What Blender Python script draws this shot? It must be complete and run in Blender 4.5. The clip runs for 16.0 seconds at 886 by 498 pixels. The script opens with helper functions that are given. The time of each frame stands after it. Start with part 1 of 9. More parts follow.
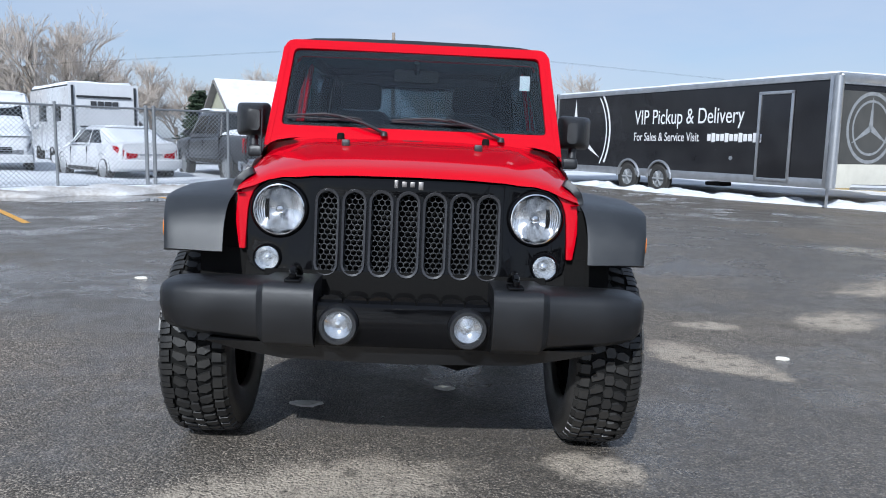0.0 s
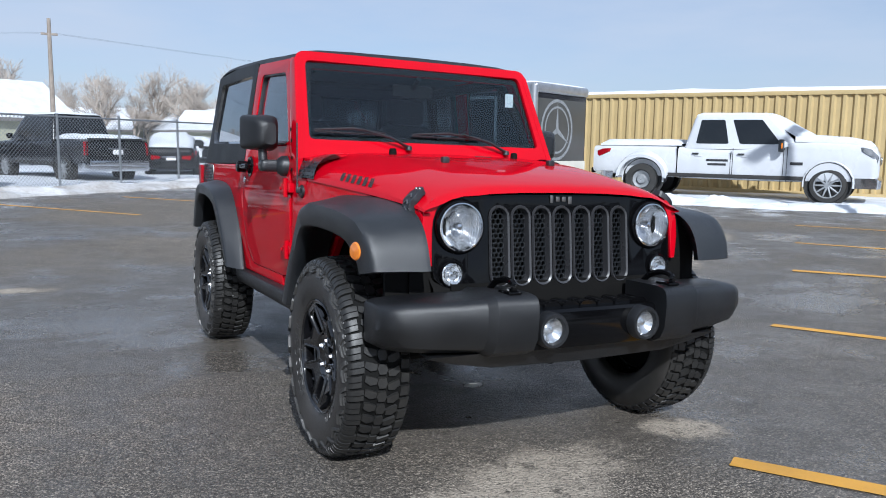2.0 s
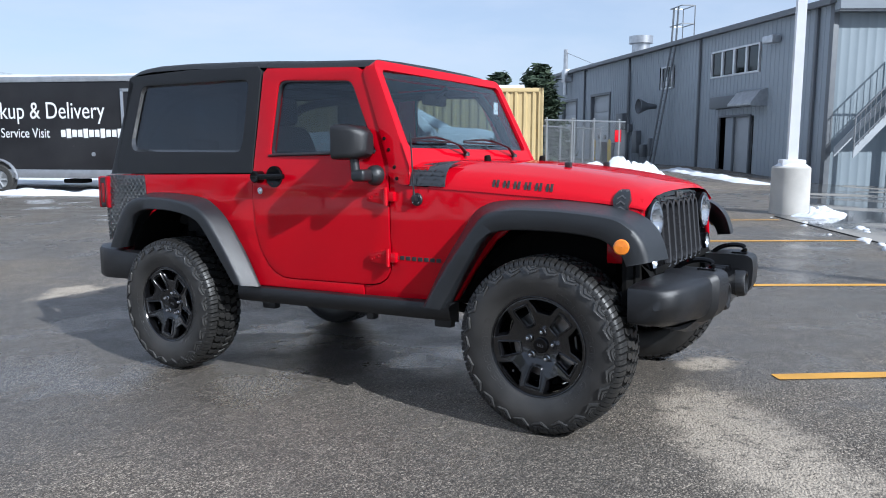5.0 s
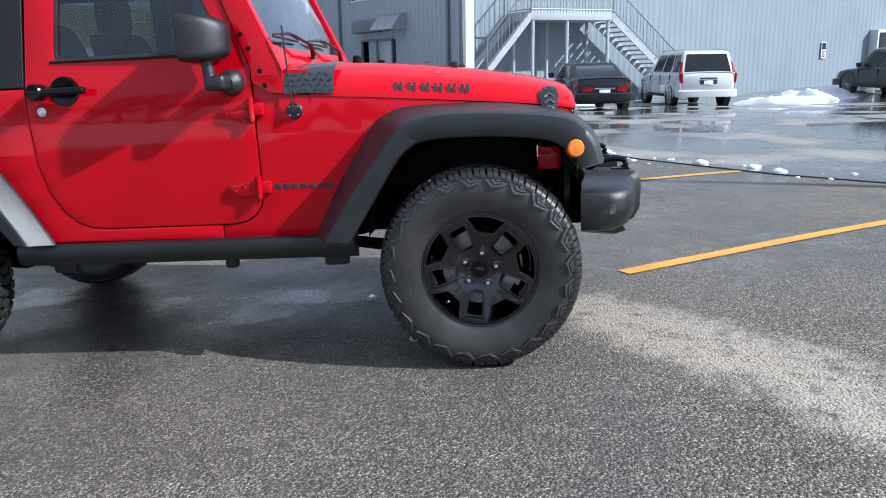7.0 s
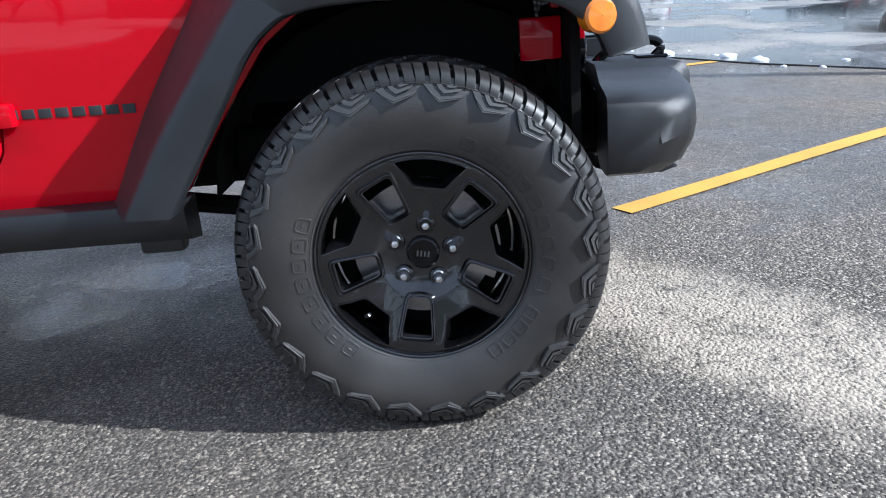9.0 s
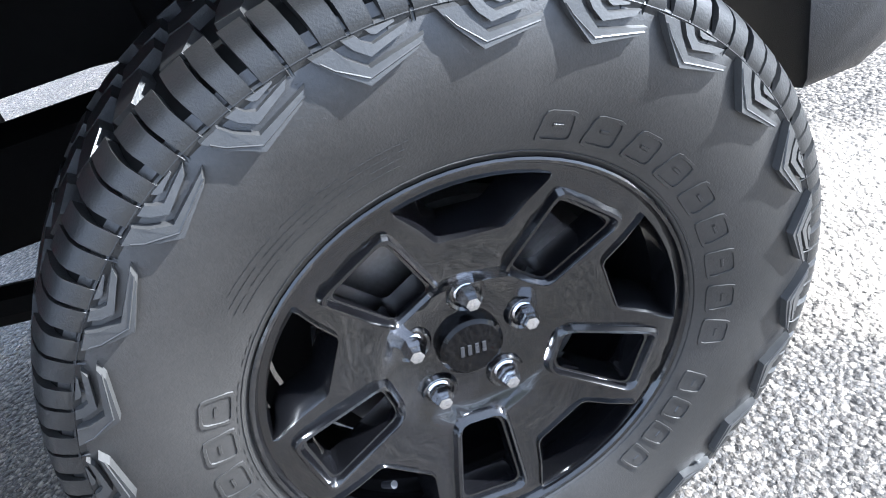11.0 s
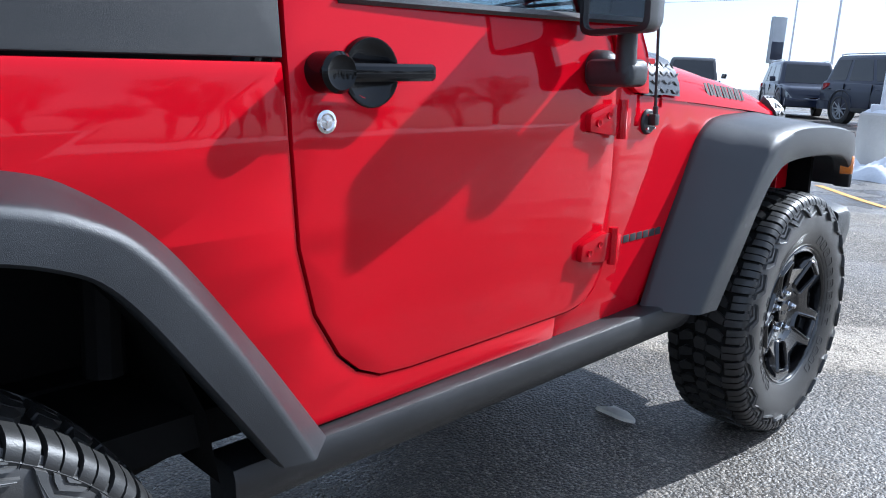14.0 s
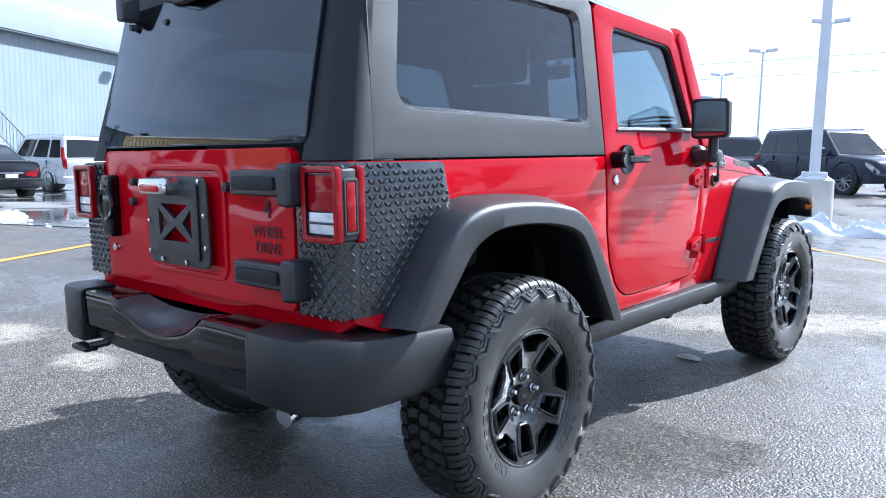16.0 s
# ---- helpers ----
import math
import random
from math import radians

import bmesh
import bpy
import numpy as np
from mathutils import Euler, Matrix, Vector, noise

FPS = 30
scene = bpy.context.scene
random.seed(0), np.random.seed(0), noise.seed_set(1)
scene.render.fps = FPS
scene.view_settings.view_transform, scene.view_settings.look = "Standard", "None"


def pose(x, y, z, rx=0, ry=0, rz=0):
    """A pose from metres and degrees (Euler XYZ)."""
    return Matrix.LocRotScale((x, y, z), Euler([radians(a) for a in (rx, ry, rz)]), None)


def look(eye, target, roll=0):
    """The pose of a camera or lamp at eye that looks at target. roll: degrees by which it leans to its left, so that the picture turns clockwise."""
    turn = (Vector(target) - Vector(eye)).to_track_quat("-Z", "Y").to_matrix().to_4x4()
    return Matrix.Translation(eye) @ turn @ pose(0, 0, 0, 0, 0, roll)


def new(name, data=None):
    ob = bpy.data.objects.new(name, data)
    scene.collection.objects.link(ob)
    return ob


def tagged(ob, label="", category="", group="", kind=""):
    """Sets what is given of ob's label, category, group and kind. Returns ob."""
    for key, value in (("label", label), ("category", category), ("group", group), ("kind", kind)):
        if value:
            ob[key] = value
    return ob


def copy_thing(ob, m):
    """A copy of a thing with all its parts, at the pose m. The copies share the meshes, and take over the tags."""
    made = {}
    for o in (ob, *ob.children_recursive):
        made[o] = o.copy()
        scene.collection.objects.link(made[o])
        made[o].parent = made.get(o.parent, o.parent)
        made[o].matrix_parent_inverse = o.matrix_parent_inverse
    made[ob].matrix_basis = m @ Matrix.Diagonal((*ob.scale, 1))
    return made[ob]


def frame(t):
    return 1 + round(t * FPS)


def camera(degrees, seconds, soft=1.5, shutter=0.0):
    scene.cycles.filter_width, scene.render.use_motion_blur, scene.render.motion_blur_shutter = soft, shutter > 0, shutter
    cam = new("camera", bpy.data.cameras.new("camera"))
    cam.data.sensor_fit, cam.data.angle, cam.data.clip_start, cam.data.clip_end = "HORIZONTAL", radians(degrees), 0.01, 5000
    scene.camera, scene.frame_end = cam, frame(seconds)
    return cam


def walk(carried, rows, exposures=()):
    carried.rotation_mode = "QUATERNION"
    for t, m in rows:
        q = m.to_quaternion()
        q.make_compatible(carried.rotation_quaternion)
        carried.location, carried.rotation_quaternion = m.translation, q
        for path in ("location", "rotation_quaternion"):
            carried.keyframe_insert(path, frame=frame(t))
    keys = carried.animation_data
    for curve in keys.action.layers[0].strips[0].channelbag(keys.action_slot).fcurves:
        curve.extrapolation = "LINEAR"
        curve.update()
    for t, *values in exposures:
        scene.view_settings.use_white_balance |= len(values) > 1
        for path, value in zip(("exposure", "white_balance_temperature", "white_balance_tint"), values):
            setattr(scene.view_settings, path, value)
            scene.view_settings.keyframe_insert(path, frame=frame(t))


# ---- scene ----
# The lot is level; the parked car stands on a patch that falls slightly to its rear and left.
SLOPE_Y, SLOPE_X = 0.034, 0.022
TILT = Vector((-SLOPE_X, -SLOPE_Y, 1)).rotation_difference(Vector((0, 0, 1))).to_matrix().to_4x4()

cam = camera(59.7, 16.0, 1.0)
PATH = [
    (0, (0.035, -3.139, 1.109), (0.103, -1.15, 0.904), 2.4),
    (0.5, (-0.455, -3.154, 1.119), (-0.153, -1.187, 0.914), 2.3),
    (1, (-0.909, -3.08, 1.119), (-0.386, -1.16, 0.92), 2.0),
    (1.5, (-1.369, -3.02, 1.129), (-0.642, -1.167, 0.938), 1.7),
    (2, (-1.813, -2.891, 1.127), (-0.903, -1.12, 0.942), 1.2),
    (2.5, (-2.258, -2.743, 1.149), (-1.182, -1.067, 0.966), 0.8),
    (3, (-2.653, -2.523, 1.146), (-1.431, -0.951, 0.965), 0.2),
    (3.2, (-2.797, -2.424, 1.161), (-1.52, -0.895, 0.982), -0.1),
    (5.3, (-3.999, -1.187, 1.201), (-2.24, -0.262, 0.977), -1.3),
    (5.5, (-4.051, -1.039, 1.205), (-2.249, -0.206, 0.967), -1.6),
    (6, (-4.126, -0.673, 1.199), (-2.237, -0.082, 0.908), -2.3),
    (6.5, (-3.999, -0.353, 1.156), (-2.062, 0.005, 0.806), -2.7),
    (7, (-3.754, -0.129, 1.116), (-1.806, 0.051, 0.701), -2.9),
    (7.5, (-3.424, -0.039, 1.049), (-1.482, 0.035, 0.576), -3.2),
    (8, (-3.02, -0.055, 0.978), (-1.09, -0.022, 0.455), -3.3),
    (8.2, (-2.863, -0.06, 0.948), (-0.937, -0.03, 0.407), -3.3),
    (10.3, (-1.702, -0.042, 0.959), (0.008, -0.02, -0.078), -12.9),
    (10.5, (-1.588, -0.017, 0.945), (0.09, -0.033, -0.142), -15.2),
    (11, (-1.396, 0.102, 0.948), (0.202, -0.187, -0.22), -16.3),
    (11.5, (-1.341, 0.312, 0.997), (0.205, -0.339, -0.093), -10.8),
    (12, (-1.386, 0.636, 1.076), (0.098, -0.325, 0.142), -4.3),
    (12.5, (-1.476, 1.054, 1.123), (-0.002, -0.071, 0.374), -1.9),
    (13, (-1.551, 1.5, 1.143), (-0.121, 0.249, 0.517), -0.9),
    (13.5, (-1.635, 1.946, 1.158), (-0.226, 0.631, 0.622), 0.2),
    (14, (-1.813, 2.448, 1.176), (-0.401, 1.109, 0.717), 0.6),
    (14.5, (-1.942, 2.985, 1.196), (-0.542, 1.607, 0.821), 0.1),
    (15, (-2.073, 3.489, 1.208), (-0.691, 2.08, 0.885), -0.1),
    (15.5, (-2.181, 3.972, 1.227), (-0.819, 2.536, 0.941), -0.5),
    (16, (-2.302, 4.407, 1.221), (-0.964, 2.942, 0.963), -1.0),
]
walk(cam, [(t, TILT @ look(eye, target, roll)) for t, eye, target, roll in PATH],
     [(0, 0.14, 5450, 9), (3, 0.12, 5450, 9), (5.5, 0.48, 5450, 9), (7, 0.62, 5400, 9), (8.2, 0.85, 5350, 9), (10.3, 1.45, 5250, 9), (11.2, 2.4, 5300, 9), (12, 2.4, 6000, 9), (12.6, 1.52, 6100, 9), (13, 1.22, 5850, 9), (13.5, 0.9, 5500, 9), (14.5, 1.15, 5100, 9), (15.3, 1.2, 5100, 9), (16, 1.24, 5050, 9)])

# ---- light ----
SUN = (TILT.to_3x3() @ Vector((-0.41, -1.42, 1.0))).normalized()
sun_data = bpy.data.lights.new("sun", "SUN")
sun_data.energy, sun_data.angle, sun_data.color = 5.0, radians(0.6), (1.0, 0.94, 0.84)
sun = new("sun", sun_data)
sun.matrix_world = look(SUN * 60, (0, 0, 0))

world = bpy.data.worlds.new("sky")
scene.world = world
world.use_nodes = True
wn, wl = world.node_tree.nodes, world.node_tree.links
wn.clear()
w_out, w_bg = wn.new("ShaderNodeOutputWorld"), wn.new("ShaderNodeBackground")
w_sky = wn.new("ShaderNodeTexSky")
w_sky.sky_type, w_sky.sun_disc = "NISHITA", False
w_sky.sun_elevation = math.asin(SUN.z)
w_sky.sun_rotation = math.atan2(SUN.x, SUN.y)
w_sky.altitude, w_sky.air_density, w_sky.dust_density, w_sky.ozone_density = 900, 1.0, 2.2, 1.4
# thin high cloud
w_co, w_map, w_noise, w_ramp, w_mix = (wn.new(n) for n in ("ShaderNodeTexCoord", "ShaderNodeMapping", "ShaderNodeTexNoise", "ShaderNodeValToRGB", "ShaderNodeMixRGB"))
w_map.inputs["Scale"].default_value = (1.2, 1.6, 5.5)
w_noise.inputs["Scale"].default_value, w_noise.inputs["Detail"].default_value, w_noise.inputs["Roughness"].default_value = 2.1, 7, 0.55
w_ramp.color_ramp.elements[0].position, w_ramp.color_ramp.elements[1].position = 0.36, 0.72
w_ramp.color_ramp.elements[0].color, w_ramp.color_ramp.elements[1].color = (0.50, 0.50, 0.50, 1), (0.90, 0.90, 0.90, 1)
w_mix.inputs["Color2"].default_value = (6.4, 6.6, 7.0, 1)
wl.new(w_co.outputs["Generated"], w_map.inputs["Vector"])
wl.new(w_map.outputs["Vector"], w_noise.inputs["Vector"])
wl.new(w_noise.outputs["Fac"], w_ramp.inputs["Fac"])
wl.new(w_ramp.outputs["Color"], w_mix.inputs["Fac"])
wl.new(w_sky.outputs["Color"], w_mix.inputs["Color1"])
wl.new(w_mix.outputs["Color"], w_bg.inputs["Color"])
w_bg.inputs["Strength"].default_value = 0.092
wl.new(w_bg.outputs["Background"], w_out.inputs["Surface"])
scene.view_settings.exposure = 0.0

# ---- materials ----
def node_material(name):
    m = bpy.data.materials.new(name)
    m.use_nodes = True
    return m, m.node_tree.nodes, m.node_tree.links, m.node_tree.nodes["Principled BSDF"]


def surface(name, a, b=None, rough=0.5, rough2=None, scale=12.0, fine=160.0, bump=0.0, bump_scale=None, metal=0.0, coat=0.0, spec=0.5, detail=5, island=0.0):
    """Two colours mixed by coarse and fine noise, with uneven gloss and a fine relief, in metres."""
    m, n, l, p = node_material(name)
    co = n.new("ShaderNodeTexCoord")
    big, small = n.new("ShaderNodeTexNoise"), n.new("ShaderNodeTexNoise")
    big.inputs["Scale"].default_value, small.inputs["Scale"].default_value = scale, fine
    big.inputs["Detail"].default_value = detail
    for t in (big, small):
        l.new(co.outputs["Object"], t.inputs["Vector"])
    add = n.new("ShaderNodeMath")
    add.operation = "MULTIPLY_ADD"
    l.new(small.outputs["Fac"], add.inputs[0])
    add.inputs[1].default_value = 0.35
    l.new(big.outputs["Fac"], add.inputs[2])
    ramp = n.new("ShaderNodeValToRGB")
    ramp.color_ramp.elements[0].position, ramp.color_ramp.elements[1].position = 0.45, 0.9
    b = b or tuple(c * 0.8 for c in a)
    ramp.color_ramp.elements[0].color, ramp.color_ramp.elements[1].color = (*a, 1), (*b, 1)
    l.new(add.outputs[0], ramp.inputs["Fac"])
    l.new(ramp.outputs["Color"], p.inputs["Base Color"])
    rr = n.new("ShaderNodeMapRange")
    rr.inputs["From Min"].default_value, rr.inputs["From Max"].default_value = 0.35, 0.7
    rr.inputs["To Min"].default_value, rr.inputs["To Max"].default_value = rough, rough if rough2 is None else rough2
    l.new(big.outputs["Fac"], rr.inputs["Value"])
    l.new(rr.outputs[0], p.inputs["Roughness"])
    p.inputs["Metallic"].default_value, p.inputs["Coat Weight"].default_value = metal, coat
    p.inputs["Coat Roughness"].default_value, p.inputs["Specular IOR Level"].default_value = 0.03, spec
    if bump:
        bn, t = n.new("ShaderNodeBump"), n.new("ShaderNodeTexNoise")
        t.inputs["Scale"].default_value, t.inputs["Detail"].default_value = bump_scale or fine, 4
        l.new(co.outputs["Object"], t.inputs["Vector"])
        bn.inputs["Strength"].default_value, bn.inputs["Distance"].default_value = bump, 0.002
        l.new(t.outputs["Fac"], bn.inputs["Height"])
        l.new(bn.outputs[0], p.inputs["Normal"])
    return m


def plain_glass(name, tint, rough=0.0, clear=1.45):
    """A thin pane: mostly straight-through tint with a glossy surface."""
    m, n, l, p = node_material(name)
    out = n["Material Output"]
    n.remove(p)
    tr, gl, mix, fr = n.new("ShaderNodeBsdfTransparent"), n.new("ShaderNodeBsdfGlossy"), n.new("ShaderNodeMixShader"), n.new("ShaderNodeLayerWeight")
    tr.inputs["Color"].default_value = (*tint, 1)
    gl.inputs["Roughness"].default_value = rough
    gl.inputs["Color"].default_value = (0.95, 0.97, 1, 1)
    fr.inputs["Blend"].default_value = 0.5
    pw, ma = n.new("ShaderNodeMath"), n.new("ShaderNodeMath")
    pw.operation, ma.operation = "POWER", "MULTIPLY_ADD"
    r0 = ((clear - 1) / (clear + 1)) ** 2
    pw.inputs[1].default_value, ma.inputs[1].default_value, ma.inputs[2].default_value = 5.0, 1 - r0, r0
    l.new(fr.outputs["Facing"], pw.inputs[0])
    l.new(pw.outputs[0], ma.inputs[0])
    l.new(ma.outputs[0], mix.inputs["Fac"])
    l.new(tr.outputs[0], mix.inputs[1])
    l.new(gl.outputs[0], mix.inputs[2])
    l.new(mix.outputs[0], out.inputs["Surface"])
    return m


RED = surface("red_paint", (0.475, 0.0003, 0.0082), (0.435, 0.0003, 0.0076), 0.5, 0.55, 3, 900, coat=0.55, spec=0.0)
GLOSS_BLACK = surface("gloss_black", (0.002, 0.002, 0.0024), (0.0035, 0.0035, 0.004), 0.04, 0.08, 5, 300, spec=0.25)
SATIN = surface("black_plastic", (0.012, 0.0135, 0.016), (0.019, 0.021, 0.024), 0.36, 0.46, 6, 420, bump=0.35, bump_scale=900, spec=0.6)
BUMPER = surface("bumper_plastic", (0.006, 0.0064, 0.0075), (0.011, 0.0115, 0.013), 0.36, 0.48, 6, 420, bump=0.35, bump_scale=900, spec=0.55)
HARDTOP = surface("hardtop_black", (0.012, 0.013, 0.015), (0.017, 0.018, 0.020), 0.50, 0.60, 4, 420, bump=0.3, bump_scale=1100, spec=0.27)
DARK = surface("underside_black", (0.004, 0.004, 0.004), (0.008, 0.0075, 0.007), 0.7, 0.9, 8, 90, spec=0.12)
GUARD = surface("guard_black", (0.016, 0.018, 0.021), (0.026, 0.028, 0.032), 0.22, 0.32, 12, 300, spec=1.0)
LEDGE = surface("smooth_hardtop_edge", (0.014, 0.015, 0.017), (0.018, 0.019, 0.021), 0.10, 0.16, 4, 300, spec=1.0, coat=1.0)
SIDEWALL = surface("tyre_sidewall", (0.015, 0.0148, 0.0145), (0.044, 0.041, 0.038), 0.33, 0.46, 5, 260, bump=0.16, bump_scale=500, spec=0.7)
# paler than the other rubber: light falling on the lugs, put into their colour
LUG_LIT = surface("tyre_lug_rubber_lit", (0.034, 0.034, 0.034), (0.058, 0.056, 0.053), 0.36, 0.50, 9, 90, bump=0.15, bump_scale=400, spec=0.6)
RUBBER = surface("tyre_rubber", (0.012, 0.012, 0.0125), (0.024, 0.023, 0.021), 0.38, 0.52, 9, 120, bump=0.2, bump_scale=500)
# same rubber, darkened: shade between the tread blocks put into the colour
GROOVE_SHADE = surface("tyre_groove_shade", (0.004, 0.004, 0.004), (0.008, 0.008, 0.0075), 0.7, 0.85, 9, 120, spec=0.15)
RIM = surface("rim_black", (0.003, 0.003, 0.0034), (0.005, 0.005, 0.006), 0.12, 0.19, 14, 200, coat=0.7, spec=0.5)
CHROME = surface("chrome", (0.75, 0.76, 0.78), (0.6, 0.6, 0.62), 0.08, 0.16, 20, 300, metal=1.0)
STEEL = surface("brake_steel", (0.35, 0.34, 0.33), (0.22, 0.20, 0.19), 0.35, 0.5, 15, 200, metal=1.0)
GREY_TRIM = surface("grey_trim", (0.040, 0.040, 0.043), (0.032, 0.032, 0.035), 0.25, 0.35, 15, 300)
DECAL = surface("decal_grey", (0.030, 0.029, 0.031), (0.045, 0.043, 0.043), 0.6, 0.7, 30, 300, spec=0.2)
RED_LENS = surface("red_lens", (0.50, 0.003, 0.010), (0.40, 0.003, 0.009), 0.08, 0.12, 30, 300, coat=0.3, spec=0.2)
LAMP_RED = surface("lamp_red", (0.30, 0.002, 0.008), (0.22, 0.002, 0.007), 0.08, 0.12, 30, 300, coat=0.3, spec=0.2)
CLEAR_LENS = surface("clear_lens", (0.72, 0.73, 0.74), (0.55, 0.56, 0.58), 0.08, 0.14, 40, 300, coat=1.0)
AMBER = surface("amber_lens", (0.75, 0.22, 0.01), (0.6, 0.16, 0.008), 0.15, 0.2, 40, 300, coat=1.0)
GLASS = plain_glass("window_glass", (0.72, 0.79, 0.82), clear=1.5)
SIDE_GLASS = plain_glass("side_glass", (0.58, 0.64, 0.66), clear=1.55)
TINTED = plain_glass("tinted_glass", (0.32, 0.355, 0.38), clear=1.65)
LAMP_GLASS = plain_glass("lamp_glass", (0.96, 0.97, 0.98), clear=1.35)
SEAT = surface("seat_cloth", (0.018, 0.018, 0.02), (0.03, 0.03, 0.032), 0.8, 0.9, 30, 400, bump=0.3)
WHITE_MARK = surface("white_mark", (0.75, 0.75, 0.76), (0.68, 0.68, 0.69), 0.4, 0.5, 20, 200)
SILVER_REFLECTOR = surface("silver_reflector", (0.80, 0.81, 0.82), (0.62, 0.63, 0.65), 0.12, 0.22, 60, 300, metal=0.9)


# ---- mesh helpers ----
def finish(bm, mesh_name, mat, angle=32):
    bmesh.ops.recalc_face_normals(bm, faces=bm.faces)
    lim = radians(angle)
    for f in bm.faces:
        f.smooth = True
    for e in bm.edges:
        e.smooth = len(e.link_faces) == 2 and e.calc_face_angle(0) < lim
    me = bpy.data.meshes.new(mesh_name)
    bm.to_mesh(me)
    bm.free()
    me.materials.append(mat)
    return me


def part(name, bm, mat, parent, label="", m=None, angle=32):
    ob = new(name, finish(bm, name, mat, angle))
    if parent is not None:
        ob.parent = parent
    if m is not None:
        ob.matrix_basis = m
    if label:
        tagged(ob, label)
    return ob


def thing(name, label, category, m=None, group="", kind=""):
    """An Empty at the base of a thing."""
    ob = new(name)
    ob.empty_display_size = 0.2
    if m is not None:
        ob.matrix_basis = m
    return tagged(ob, label, category, group, kind)


def bevel_sharp(bm, offset, segments=2, angle=40):
    if offset <= 0:
        return bm
    bm.normal_update()
    edges = [e for e in bm.edges if len(e.link_faces) == 2 and e.calc_face_angle(0) > radians(angle)]
    if edges:
        bmesh.ops.bevel(bm, geom=edges, offset=offset, segments=segments, affect="EDGES", clamp_overlap=True, profile=0.6)
    return bm


def box(sx, sy, sz, at=(0, 0, 0), bevel=0.0, bm=None, rot=None, segments=2):
    b = bmesh.new()
    bmesh.ops.create_cube(b, size=1)
    for v in b.verts:
        v.co = Vector((v.co.x * sx, v.co.y * sy, v.co.z * sz))
    bevel_sharp(b, bevel, segments)
    if rot is not None:
        bmesh.ops.transform(b, matrix=rot, verts=b.verts)
    bmesh.ops.translate(b, vec=Vector(at), verts=b.verts)
    return join(bm, b)


def join(bm, b):
    """Adds mesh b to mesh bm."""
    if bm is None:
        return b
    me = bpy.data.meshes.new("tmp")
    b.to_mesh(me)
    b.free()
    bm.from_mesh(me)
    bpy.data.meshes.remove(me)
    return bm


def rounded(points, radius, n=4):
    """A polygon with its corners rounded; radius is one number or one for each corner."""
    pts = [Vector(p).to_2d() if len(p) > 2 else Vector(p) for p in points]
    out = []
    for i, p in enumerate(pts):
        r = radius[i] if isinstance(radius, (list, tuple)) else radius
        a, c = pts[i - 1], pts[(i + 1) % len(pts)]
        da, dc = (a - p), (c - p)
        if r <= 0 or da.length < 1e-6 or dc.length < 1e-6:
            out.append(p)
            continue
        t = min(r, da.length * 0.49, dc.length * 0.49)
        s, e = p + da.normalized() * t, p + dc.normalized() * t
        for k in range(n + 1):
            q = k / n
            out.append((1 - q) ** 2 * s + 2 * q * (1 - q) * p + q * q * e)
    return out


def circle(cx, cy, r, n=32, ry=None, start=0.0):
    return [Vector((cx + r * math.cos(start + 2 * math.pi * k / n), cy + (ry or r) * math.sin(start + 2 * math.pi * k / n))) for k in range(n)]


def stadium(cx, z0, z1, w, n=8):
    r = w / 2
    return [Vector((cx + r * math.cos(math.pi * k / n), z1 - r + r * math.sin(math.pi * k / n))) for k in range(n + 1)] + \
           [Vector((cx - r * math.cos(math.pi * k / n), z0 + r - r * math.sin(math.pi * k / n))) for k in range(n + 1)]


def sheet(loops, f, thick, bevel=0.0, cuts_u=(), cuts_v=(), segments=2):
    """A panel with holes: the first loop is its outline in (u, v), the rest are openings; f(u, v, w) puts it in space, w from 0 to thick."""
    bm = bmesh.new()
    for loop in loops:
        vs = [bm.verts.new((p[0], p[1], 0)) for p in loop]
        for i in range(len(vs)):
            bm.edges.new((vs[i - 1], vs[i]))
    bmesh.ops.triangle_fill(bm, use_beauty=True, use_dissolve=False, edges=bm.edges)
    for c in cuts_u:
        bmesh.ops.bisect_plane(bm, geom=bm.verts[:] + bm.edges[:] + bm.faces[:], plane_co=(c, 0, 0), plane_no=(1, 0, 0), dist=1e-5)
    for c in cuts_v:
        bmesh.ops.bisect_plane(bm, geom=bm.verts[:] + bm.edges[:] + bm.faces[:], plane_co=(0, c, 0), plane_no=(0, 1, 0), dist=1e-5)
    if thick:
        r = bmesh.ops.extrude_face_region(bm, geom=bm.faces[:], use_keep_orig=True)
        for v in r["geom"]:
            if isinstance(v, bmesh.types.BMVert):
                v.co.z = thick
    for v in bm.verts:
        v.co = Vector(f(v.co.x, v.co.y, v.co.z))
    bmesh.ops.recalc_face_normals(bm, faces=bm.faces)
    return bevel_sharp(bm, bevel, segments)


def loft(sections, closed=True, caps=True, bm=None, loop=False):
    """A skin over rows of points; closed: each row is a ring; loop: the last row joins the first."""
    bm = bm or bmesh.new()
    rows = [[bm.verts.new(p) for p in s] for s in sections]
    k = len(rows[0])
    pairs = list(zip(rows, rows[1:])) + ([(rows[-1], rows[0])] if loop else [])
    for a, b in pairs:
        for i in range(k if closed else k - 1):
            j = (i + 1) % k
            try:
                bm.faces.new((a[i], a[j], b[j], b[i]))
            except ValueError:
                pass
    if closed and caps and not loop:
        for r in (rows[0], rows[-1]):
            try:
                bm.faces.new(r)
            except ValueError:
                pass
    return bm


